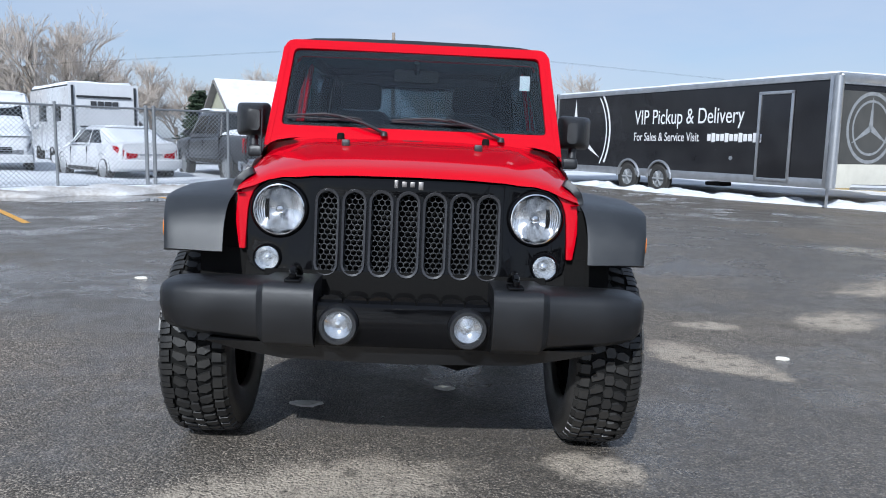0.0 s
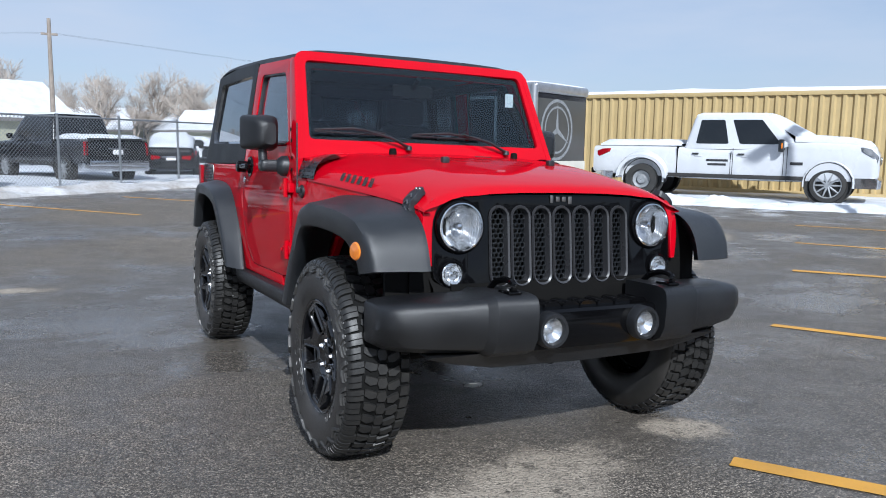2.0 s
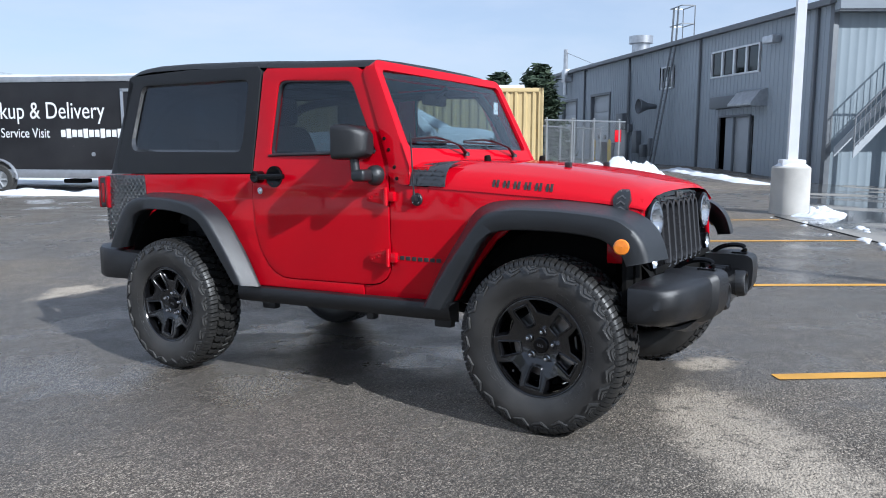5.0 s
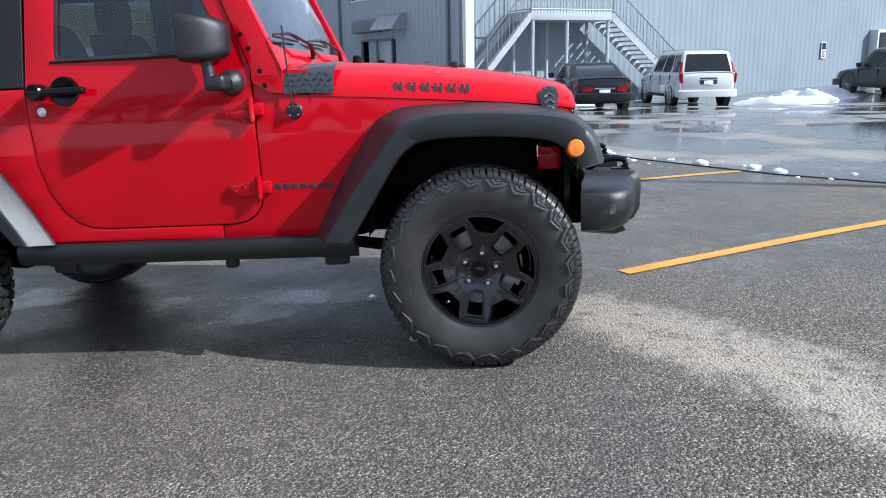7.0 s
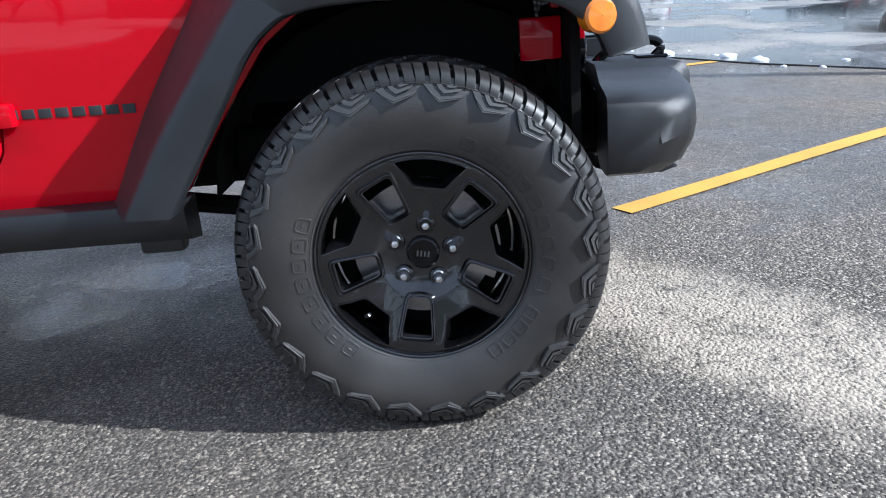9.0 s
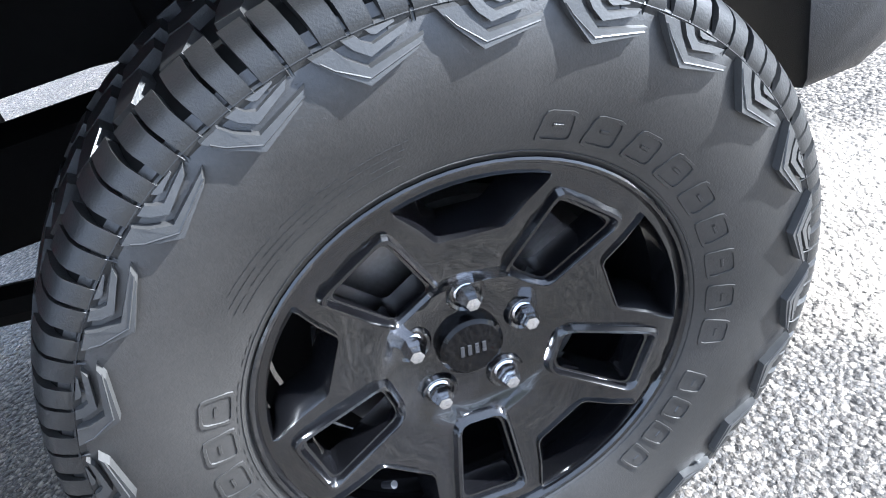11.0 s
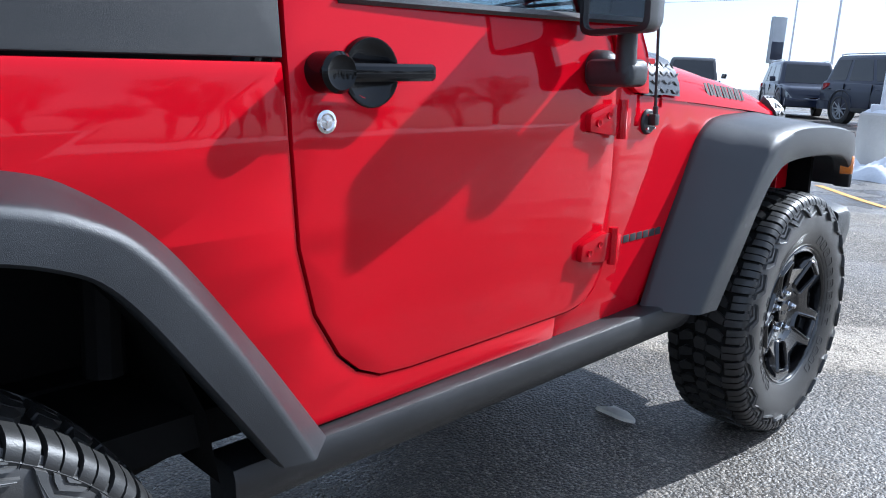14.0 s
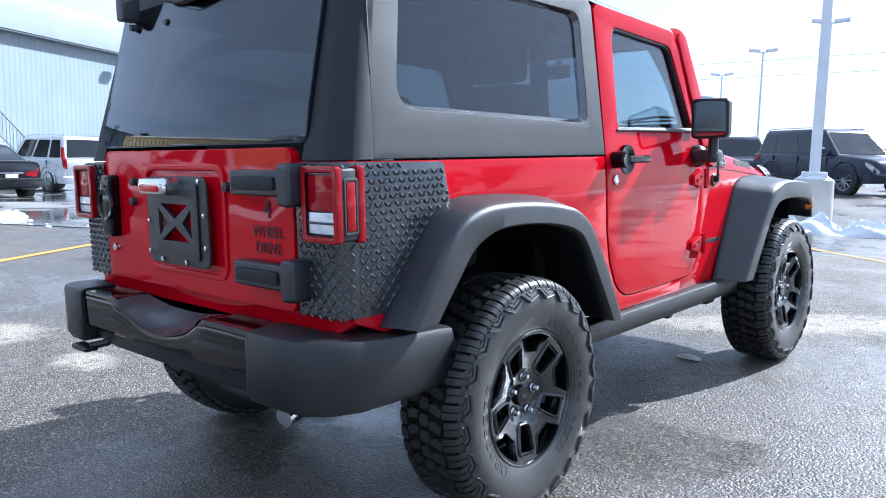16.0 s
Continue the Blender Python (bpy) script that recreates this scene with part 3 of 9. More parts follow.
    # red edge of the wing beside the grille, and the dark splash panel behind it
    part("wing_edge", sheet([[(0.556, 1.050), (0.588, 1.022), (0.602, 0.995), (0.609, 0.960), (0.610, 0.90), (0.603, 0.85), (0.595, 0.802), (0.573, 0.802), (0.572, 0.86), (0.569, 0.93), (0.564, 0.97), (0.551, 1.004), (0.532, 1.030)]], lambda u, v, w: (s * u, -0.398 + 0.09 * (v - 0.75) + w, v), 0.07, 0.004), RED, car)
    part("cross_panel", box(0.50, 0.02, 0.16, (s * 0.25, -0.40, 0.655)), DARK, car)
    part("lamp_bucket", box(0.10, 0.04, 0.20, (s * 0.60, -0.345, 0.70)), DARK, car)
    part("splash_panel", box(0.24, 0.02, 0.40, (s * 0.62, -0.345, 0.78)), DARK, car)
    # hardtop side with its window
    top_side = [(1.792, 1.187), (1.768, 1.752), (1.80, 1.785), (2.40, 1.808), (2.90, 1.806), (2.925, 1.79), (2.985, 1.205), (2.985, 1.196)]
    q_out = rounded([(1.885, 1.305), (1.862, 1.715), (2.795, 1.742), (2.880, 1.335)], [0.05, 0.05, 0.05, 0.09], 5)
    q_in = rounded([(1.897, 1.319), (1.874, 1.704), (2.790, 1.730), (2.866, 1.349)], [0.05, 0.05, 0.05, 0.08], 5)
    hard = part("hardtop_side", sheet([top_side, q_out], lambda u, v, w: on_side(u, v, w, 0.004), 0.03, 0.008, cuts_v=CUTS_Z, segments=3), HARDTOP, car)
    ql = [loft([[Vector(on_side(p.x, p.y, 0, 0.002)) for p in q_out], [Vector(on_side(p.x, p.y, 0.018, 0)) for p in q_in]], True, False)]
    part("window_rebate", ql[0], LEDGE, hard)
    part("quarter_window", sheet([q_in], lambda u, v, w: on_side(u, v, w, -0.017), 0.004, cuts_v=CUTS_Z), TINTED, hard).visible_shadow = False
    # flares: rows of y, z, half width along the body, along the crease and along the lip
    def flare(name, contact, crease, lip, label):
        c, k, e = (smooth_line(q, 6) for q in (contact, crease, lip))
        rows = []
        for a, b, d in zip(c, k, e):
            p = lambda v, dx=0.0, f=0.0: (s * (v.z + dx), v.x, v.y - f)
            rows.append([p(a, -0.012), p(a, 0.0), p(a.lerp(b, 0.04), 0.004, 0.001), p(a.lerp(b, 0.45), 0.003), p(a.lerp(b, 0.80)), p(b.lerp(a, 0.07), 0.001), p(b.lerp(d, 0.06), 0.002), p(b.lerp(d, 0.22), 0.003), p(b.lerp(d, 0.92), 0.001), p(d, -0.006), p(d, -0.05), p(d.lerp(b, 0.16), -0.06), p(d.lerp(b, 0.3), -0.16)])
        return part(name, loft(rows), SATIN, car, label, angle=50)
    flare("front_flare",
          [(0.668, 0.540, 0.728), (0.565, 0.732, 0.722), (0.460, 0.893, 0.712), (0.402, 0.980, 0.706), (0.345, 1.020, 0.698), (0.270, 1.040, 0.688), (0.14, 1.045, 0.675), (-0.08, 1.040, 0.645), (-0.30, 1.008, 0.634), (-0.41, 0.966, 0.640), (-0.470, 0.895, 0.642), (-0.500, 0.800, 0.640)],
          [(0.602, 0.537, 0.852), (0.490, 0.704, 0.860), (0.388, 0.835, 0.866), (0.315, 0.925, 0.870), (0.272, 0.972, 0.872), (0.212, 0.998, 0.873), (0.11, 1.014, 0.874), (-0.09, 1.010, 0.872), (-0.318, 0.985, 0.864), (-0.400, 0.945, 0.852), (-0.452, 0.880, 0.838), (-0.476, 0.802, 0.828)],
          [(0.502, 0.535, 0.862), (0.405, 0.680, 0.868), (0.303, 0.835, 0.874), (0.240, 0.893, 0.878), (0.195, 0.911, 0.879), (0.13, 0.920, 0.880), (0.02, 0.922, 0.880), (-0.14, 0.915, 0.878), (-0.275, 0.896, 0.874), (-0.335, 0.862, 0.868), (-0.372, 0.825, 0.862), (-0.390, 0.785, 0.858)],
          "black front wheel flare")
    flare("rear_flare",
          [(1.748, 0.552, 0.782), (1.87, 0.745, 0.772), (2.0, 0.925, 0.768), (2.113, 1.017, 0.766), (2.2, 1.049, 0.766), (2.35, 1.068, 0.766), (2.55, 1.078, 0.766), (2.68, 1.072, 0.766), (2.78, 1.030, 0.766), (2.87, 0.92, 0.766), (2.985, 0.735, 0.764)],
          [(1.816, 0.562, 0.858), (1.938, 0.770, 0.866), (2.062, 0.940, 0.874), (2.145, 0.998, 0.877), (2.243, 1.026, 0.878), (2.40, 1.046, 0.879), (2.57, 1.052, 0.879), (2.68, 1.040, 0.878), (2.765, 1.0, 0.876), (2.85, 0.905, 0.872), (2.955, 0.735, 0.865)],
          [(1.880, 0.568, 0.856), (1.990, 0.729, 0.866), (2.105, 0.888, 0.876), (2.185, 0.940, 0.881), (2.31, 0.968, 0.884), (2.45, 0.980, 0.885), (2.58, 0.978, 0.885), (2.65, 0.960, 0.884), (2.71, 0.925, 0.880), (2.77, 0.85, 0.876), (2.855, 0.735, 0.868)],
          "black rear wheel flare")
    part("side_marker", lathe([(-s * 0.03, 0.033), (s * 0.004, 0.033), (s * 0.009, 0.028), (s * 0.011, 0.001)], 24, "x"), AMBER, car, "round amber side marker", pose(s * 0.858, -0.372, 0.864, 0, 0, -s * 15))
    # sill rail
    part("sill_rail", loft([[(s * 0.69, y, 0.546), (s * 0.764, y, 0.549), (s * 0.775, y, 0.544), (s * 0.781, y, 0.530), (s * 0.781, y, 0.500), (s * 0.772, y, 0.478), (s * 0.757, y, 0.460), (s * 0.69, y, 0.445)] for y in (0.50, 0.56, 1.2, 1.86, 1.92)]), BUMPER, car, "black sill rail")
    for y in (0.60, 1.05, 1.78):
        part("rail_bracket", box(0.05, 0.10 if y != 1.05 else 0.05, 0.05, (s * 0.66, y, 0.432), 0.012), BUMPER, car)
    part("inner_wing", box(0.02, 0.09, 0.09, (s * 0.655, -0.285, 0.815), 0.006), RED, car)
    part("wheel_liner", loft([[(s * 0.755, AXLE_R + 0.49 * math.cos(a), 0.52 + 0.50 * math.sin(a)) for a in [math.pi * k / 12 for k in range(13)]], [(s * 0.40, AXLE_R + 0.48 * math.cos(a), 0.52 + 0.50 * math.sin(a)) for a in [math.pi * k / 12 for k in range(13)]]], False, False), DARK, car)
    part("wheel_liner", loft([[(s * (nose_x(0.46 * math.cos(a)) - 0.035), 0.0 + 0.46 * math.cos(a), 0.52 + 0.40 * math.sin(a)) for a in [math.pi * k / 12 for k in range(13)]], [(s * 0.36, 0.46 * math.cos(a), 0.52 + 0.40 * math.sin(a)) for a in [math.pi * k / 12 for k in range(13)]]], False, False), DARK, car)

# bonnet
HOOD = [  # y: centre height, shoulder height, edge height
    (-0.395, 1.076, 1.055, 1.000), (-0.375, 1.098, 1.071, 1.004), (-0.33, 1.115, 1.087, 1.012), (-0.2, 1.148, 1.115, 1.030), (0.0, 1.182, 1.145, 1.050), (0.2, 1.208, 1.168, 1.066), (0.4, 1.228, 1.188, 1.083), (0.64, 1.243, 1.204, 1.100)]


def hood_row(y):
    zc, zs, ze = lerp_rows(HOOD, y)
    e = nose_x(y) + 0.004
    half = [(0, zc), (0.20, zc - 0.002), (e - 0.27, zc - 0.008), (e - 0.22, zc - 0.014), (e - 0.16, zs + 0.004), (e - 0.11, zs - 0.008), (e - 0.06, zs - 0.030), (e - 0.025, lerp_rows([(0, zs - 0.030), (1, ze)], 0.42)[0]), (e - 0.004, lerp_rows([(0, zs - 0.03), (1, ze)], 0.75)[0]), (e, ze), (e - 0.03, ze - 0.004)]
    return [Vector((-x, y, z)) for x, z in half[::-1]] + [Vector((x, y, z)) for x, z in half[1:]]


hood_ys = [-0.395, -0.385, -0.37, -0.34] + [-0.3 + 0.0855 * k for k in range(12)]
hood = part("bonnet", bevel_sharp(loft([hood_row(y) for y in hood_ys] + [[p - Vector((0, 0, 0.02)) for p in hood_row(0.6405)]], False, False), 0), RED, car)
# body core below the bonnet and tub, unseen
core = box(1.08, 0.86, 0.30, (0, 0.19, 0.86))
box(1.30, 0.25, 0.55, (0, 0.75, 0.85), 0, core)
part("inner_body", core, DARK, car)
tub = box(1.42, 2.22, 0.06, (0, 1.93, 0.60))
part("floor_pan", tub, DARK, car)
# cowl top between bonnet and windscreen
part("cowl_top", loft([[(-0.705, y, z - 0.02), (-0.60, y, z), (0, y, z + 0.018), (0.60, y, z), (0.705, y, z - 0.02), (0.705, y, z - 0.09), (-0.705, y, z - 0.09)] for y, z in ((0.655, 1.222), (0.70, 1.222), (0.79, 1.232))]), RED, car)

# windscreen frame and glass: leans back
WS0, WS_L = Vector((0, 0.752, 1.225)), 0.455


def on_screen(u, v, w):
    """u across, v height, w inwards."""
    return (u, WS0.y + WS_L * (v - WS0.z) + w * 0.91, v - w * 0.41)


ws_out = rounded([(-0.738, 1.205), (0.738, 1.205), (0.683, 1.752), (-0.683, 1.752)], [0.015, 0.015, 0.055, 0.055], 5)
ws_hole = rounded([(-0.668, 1.300), (0.668, 1.300), (0.636, 1.705), (-0.636, 1.705)], [0.03, 0.03, 0.03, 0.03], 4)
frame_ws = part("windscreen_frame", sheet([ws_out, ws_hole], on_screen, 0.085, 0.012, cuts_v=[1.4, 1.55], segments=3), RED, car)
part("windscreen", sheet([rounded([(-0.672, 1.296), (0.672, 1.296), (0.640, 1.709), (-0.640, 1.709)], 0.03, 3)], lambda u, v, w: on_screen(u, v, w + 0.014 - 0.012 * (1 - (u / 0.67) ** 2)), 0.005, cuts_u=[-0.5, -0.3, -0.1, 0.1, 0.3, 0.5]), GLASS, frame_ws).visible_shadow = False
part("screen_border", sheet([rounded([(-0.668, 1.300), (0.668, 1.300), (0.636, 1.705), (-0.636, 1.705)], 0.03, 4), rounded([(-0.645, 1.330), (0.645, 1.330), (0.616, 1.675), (-0.616, 1.675)], 0.03, 4)], lambda u, v, w: on_screen(u, v, w + 0.024 - 0.012 * (1 - (u / 0.67) ** 2)), 0.002, cuts_u=[-0.5, -0.3, -0.1, 0.1, 0.3, 0.5]), DARK, frame_ws)

# roof
ROOF = [(1.005, 1.742), (1.05, 1.768), (1.4, 1.790), (1.8, 1.824), (2.3, 1.858), (2.7, 1.870), (2.86, 1.862), (2.92, 1.840)]


def roof_row(y, drop=0.0):
    zc = lerp_rows(ROOF, y)[0] + 0.012 - drop
    half = [(0, zc), (0.35, zc - 0.003), (0.54, zc - 0.010), (0.60, zc - 0.018), (0.645, zc - 0.035), (0.668, zc - 0.06)]
    return [Vector((-x, y, z)) for x, z in half[::-1]] + [Vector((x, y, z)) for x, z in half[1:]] + [Vector((0.62, y, zc - 0.065)), Vector((-0.62, y, zc - 0.065))]


part("roof", loft([roof_row(y) for y in (1.005, 1.02, 1.05, 1.2, 1.5, 1.735, 1.741)]), HARDTOP, car, "black removable front roof panel")
part("roof", loft([roof_row(y) for y in (1.747, 1.753, 2.0, 2.4, 2.7, 2.84, 2.90, 2.93)]), HARDTOP, car, "black hardtop rear roof")

# hardtop rear: corner posts, rear frame, glass
def rear_y(z):
    return 3.105 - 0.245 * (z - 1.20)


for s in (-1, 1):
    rows = []
    for k in range(9):
        z = 1.196 + (1.80 - 1.196) * k / 8
        xs = side_x(z) + 0.004
        y0, y1 = 2.985 - 0.1 * (z - 1.2), rear_y(z)
        row = []
        for j in range(7):
            a = math.pi / 2 * j / 6
            row.append(Vector((s * (xs - 0.085 + 0.085 * math.cos(a)), y1 - 0.085 + 0.085 * math.sin(a) if j else y1 - 0.085, z)))
        row = [Vector((s * xs, y0, z))] + row + [Vector((s * 0.60, y1, z)), Vector((s * 0.60, y1 - 0.04, z)), Vector((s * (xs - 0.03), y0, z))]
        rows.append(row)
    part("hardtop_corner", loft(rows), HARDTOP, car, angle=45)
part("hardtop_header", loft([[(x, rear_y(1.80) - 0.03, 1.80), (x, rear_y(1.79), 1.79), (x, rear_y(1.735), 1.735), (x, rear_y(1.735) - 0.05, 1.735), (x, 2.88, 1.80)] for x in (-0.60, 0.60)]), HARDTOP, car)
def pane_y(z):
    """The rear pane curves to the upright towards its foot."""
    return rear_y(z) - 0.85 * max(0.0, 1.347 - z) ** 2


rear_glass = part("rear_window", sheet([rounded([(-0.612, 1.247), (0.612, 1.247), (0.595, 1.735), (-0.595, 1.735)], 0.035, 4)], lambda u, v, w: (u, pane_y(v) + 0.012 - w + 0.03 * (1 - (u / 0.61) ** 2), v), 0.006, cuts_u=[-0.45, -0.3, -0.15, 0, 0.15, 0.3, 0.45], cuts_v=[1.265, 1.285, 1.305, 1.325, 1.345, 1.4, 1.55]), TINTED, car)
rear_glass.visible_shadow = False
part("rear_window_edge", sheet([rounded([(-0.616, 1.243), (0.616, 1.243), (0.599, 1.739), (-0.599, 1.739)], 0.035, 4), rounded([(-0.594, 1.268), (0.594, 1.268), (0.578, 1.716), (-0.578, 1.716)], 0.03, 4)], lambda u, v, w: (u, rear_y(v) + 0.002 - w + 0.03 * (1 - (u / 0.61) ** 2), v), 0.004, cuts_u=[-0.45, -0.3, -0.15, 0, 0.15, 0.3, 0.45]), GLOSS_BLACK, rear_glass)

# grille panel
def on_grille(u, v, w):
    return (u, -0.402 + 0.09 * (v - 0.75) + 0.012 * (abs(u) / 0.58) ** 2 + w, v)


g_half = [(0.30, 1.080), (0.42, 1.074), (0.495, 1.060), (0.531, 1.032), (0.550, 1.004), (0.563, 0.97), (0.568, 0.93), (0.571, 0.86), (0.571, 0.80), (0.561, 0.755), (0.520, 0.722), (0.45, 0.706)]
g_out = g_half + [(-x, z) for x, z in g_half[::-1]]
SLOTS = [-0.2874 + 0.0958 * k for k in range(7)]
lamp_holes = [circle(q * 0.456, 0.945, 0.097, 32) for q in (-1, 1)] + [circle(q * 0.495, 0.772, 0.044, 24) for q in (-1, 1)]
grille = part("grille", sheet([g_out] + lamp_holes + [stadium(x, 0.722, 1.020, 0.078) for x in SLOTS], on_grille, 0.03, 0.004, cuts_u=[-0.5, -0.42, -0.34, 0.34, 0.42, 0.5]), GLOSS_BLACK, car, "gloss black seven-slot grille")
part("grille_backing", sheet([[(-0.36, 0.71), (0.36, 0.71), (0.36, 1.03), (-0.36, 1.03)]], lambda u, v, w: on_grille(u, v, w + 0.075), 0.004), DARK, grille)
for x in SLOTS:
    ring = loft([[Vector(on_grille(p.x, p.y, -0.002)) for p in stadium(x, 0.715, 1.027, 0.090)], [Vector(on_grille(p.x, p.y, -0.010)) for p in stadium(x, 0.718, 1.024, 0.084)], [Vector(on_grille(p.x, p.y, -0.006)) for p in stadium(x, 0.726, 1.016, 0.070)], [Vector(on_grille(p.x, p.y, 0.025)) for p in stadium(x, 0.729, 1.013, 0.064)]], True, False)
    part("grille_slot_trim", ring, GREY_TRIM, grille)
    # honeycomb
    hx = bmesh.new()
    R = 0.0122
    for r_ in range(-14, 15):
        for c_ in range(-3, 4):
            cx, cz = c_ * R * 1.732 + (R * 0.866 if r_ % 2 else 0), 0.871 + r_ * R * 1.5
            if abs(cx) > 0.034 or cz < 0.728 or cz > 1.014:
                continue
            for d in (0,):
                o = [Vector(on_grille(x + max(-0.034, min(0.034, cx + R * 1.08 * math.sin(math.pi / 3 * k))), cz + R * 1.08 * math.cos(math.pi / 3 * k), 0.020)) for k in range(6)]
                i = [Vector(on_grille(x + max(-0.033, min(0.033, cx + R * 0.88 * math.sin(math.pi / 3 * k))), cz + R * 0.88 * math.cos(math.pi / 3 * k), 0.020)) for k in range(6)]
                b = [p + Vector((0, 0.012, 0)) for p in i]
                loft([o, i, b], True, False, hx)
    part("grille_mesh", hx, SATIN, grille)

# lamps
for s in (-1, 1):
    at = (s * 0.456, 0, 0.945)
    ring = part("headlight", lathe([(-0.345, 0.104), (-0.385, 0.103), (-0.393, 0.099), (-0.396, 0.095), (-0.393, 0.091), (-0.36, 0.089)], 48, "y", None, at), GLOSS_BLACK, car, "round headlight with clear fluted lens")
    part("chrome_ring", lathe([(-0.390, 0.0915), (-0.399, 0.090), (-0.400, 0.086), (-0.392, 0.0845)], 48, "y", None, at), CHROME, ring)
    part("lens", lathe([(-0.393, 0.087), (-0.408, 0.07), (-0.417, 0.045), (-0.421, 0.02), (-0.4215, 0.0005)], 48, "y", None, at), LAMP_GLASS, ring).visible_shadow = False
    refl = bmesh.new()
    nx = 26
    rows = []
    for j in range(13):
        zz = -0.084 + 0.168 * j / 12
        half = math.sqrt(max(0.0, 0.0846 ** 2 - zz ** 2))
        rows.append([Vector((at[0] - half + 2 * half * i / (nx * 2), -0.392 + 0.07 * (1 - (zz * zz + (-half + half * i / nx) ** 2) / 0.0846 ** 2) + (0.004 if i % 2 else 0), at[2] + zz)) for i in range(nx * 2 + 1)])
    part("reflector", loft(rows, False, False, refl), SILVER_REFLECTOR, ring)
    part("bulb", lathe([(-0.33, 0.016), (-0.372, 0.016), (-0.380, 0.011), (-0.382, 0.0005)], 20, "y", None, at), CHROME, ring)
    tn = part("turn_lamp", lathe([(-0.37, 0.050), (-0.402, 0.049), (-0.406, 0.046), (-0.404, 0.042)], 32, "y", None, (s * 0.495, 0, 0.772)), GLOSS_BLACK, car, "round clear turn lamp")
    part("lens", lathe([(-0.400, 0.043), (-0.408, 0.036), (-0.413, 0.018), (-0.414, 0.0005)], 32, "y", None, (s * 0.495, 0, 0.772)), LAMP_GLASS, tn).visible_shadow = False
    part("reflector", lathe([(-0.402, 0.043), (-0.392, 0.034), (-0.398, 0.028), (-0.386, 0.02), (-0.378, 0.010), (-0.395, 0.008), (-0.397, 0.0005)], 32, "y", None, (s * 0.495, 0, 0.772)), SILVER_REFLECTOR, tn)

# front bumper: two black plastic ends on a gloss centre
for s in (-1, 1):
    def bumper_row(x, yf, yb, z0, z1):
        return [(s * x, yb, z1 + 0.002), (s * x, yf + 0.060, z1), (s * x, yf + 0.026, z1 - 0.006), (s * x, yf + 0.010, z1 - 0.017), (s * x, yf + 0.003, z1 - 0.034), (s * x, yf, z1 - 0.075), (s * x, yf + 0.006, z0 + 0.065), (s * x, yf + 0.030, z0 + 0.022), (s * x, yf + 0.075, z0), (s * x, yb, z0)]
    part("bumper_end", bevel_sharp(loft([bumper_row(*q) for q in ((0.292, -0.680, -0.44, 0.502, 0.724), (0.455, -0.676, -0.44, 0.502, 0.726), (0.480, -0.650, -0.44, 0.514, 0.714), (0.66, -0.620, -0.41, 0.522, 0.708), (0.755, -0.594, -0.40, 0.530, 0.704), (0.805, -0.566, -0.395, 0.538, 0.698), (0.828, -0.530, -0.39, 0.548, 0.690), (0.834, -0.500, -0.39, 0.560, 0.680))]), 0.006, 2, 34), BUMPER, car, "matt black plastic bumper end", angle=52)
    hk = tube(smooth_line([(s * 0.367, -0.46, 0.72), (s * 0.367, -0.50, 0.752), (s * 0.367, -0.56, 0.768), (s * 0.367, -0.612, 0.764), (s * 0.367, -0.626, 0.744), (s * 0.367, -0.610, 0.726)], 4), 0.012, 8)
    box(0.052, 0.075, 0.010, (s * 0.367, -0.60, 0.728), 0.003, hk)
    part("tow_hook", hk, GLOSS_BLACK, car)
    fog = part("fog_lamp", lathe([(-0.60, 0.066), (-0.664, 0.066), (-0.676, 0.060), (-0.676, 0.050), (-0.655, 0.045)], 36, "y", None, (s * 0.213, 0.012, 0.588)), BUMPER, car, "round fog lamp in a black bezel")
    part("lens", lathe([(-0.655, 0.046), (-0.664, 0.035), (-0.668, 0.015), (-0.6685, 0.0005)], 32, "y", None, (s * 0.213, 0.012, 0.588)), LAMP_GLASS, fog).visible_shadow = False
    part("reflector", lathe([(-0.657, 0.046), (-0.645, 0.032), (-0.638, 0.018), (-0.650, 0.012), (-0.652, 0.0005)], 32, "y", None, (s * 0.213, 0.012, 0.588)), SILVER_REFLECTOR, fog)
part("bumper_centre", loft([[(x, -0.48, 0.655), (x, -0.606, 0.655), (x, -0.618, 0.645), (x, -0.622, 0.60), (x, -0.622, 0.53), (x, -0.612, 0.512), (x, -0.48, 0.508)] for x in (-0.293, 0.293)]), GLOSS_BLACK, car, "gloss black bumper centre")
scal = bmesh.new()
for k in range(7):
    cx = -0.245 + 0.0817 * k
    loft([[(cx - 0.038, y, 0.652), (cx - 0.036, y, 0.664), (cx - 0.022, y, 0.674), (cx, y, 0.677), (cx + 0.022, y, 0.674), (cx + 0.036, y, 0.664), (cx + 0.038, y, 0.652)] for y in (-0.575, -0.48)], True, True, scal)
part("bumper_vent", scal, GLOSS_BLACK, car)
part("air_dam", loft([[(x, -0.585, 0.512), (x, -0.48, 0.512), (x, -0.45, zb + 0.01), (x, -0.55, zb)] for x, zb in ((-0.66, 0.50), (-0.56, 0.475), (-0.40, 0.448), (0, 0.440), (0.40, 0.448), (0.56, 0.475), (0.66, 0.50))]), BUMPER, car)

# ---- wheels ----
def polar(r, a):
    return Vector((r * math.cos(a), r * math.sin(a)))


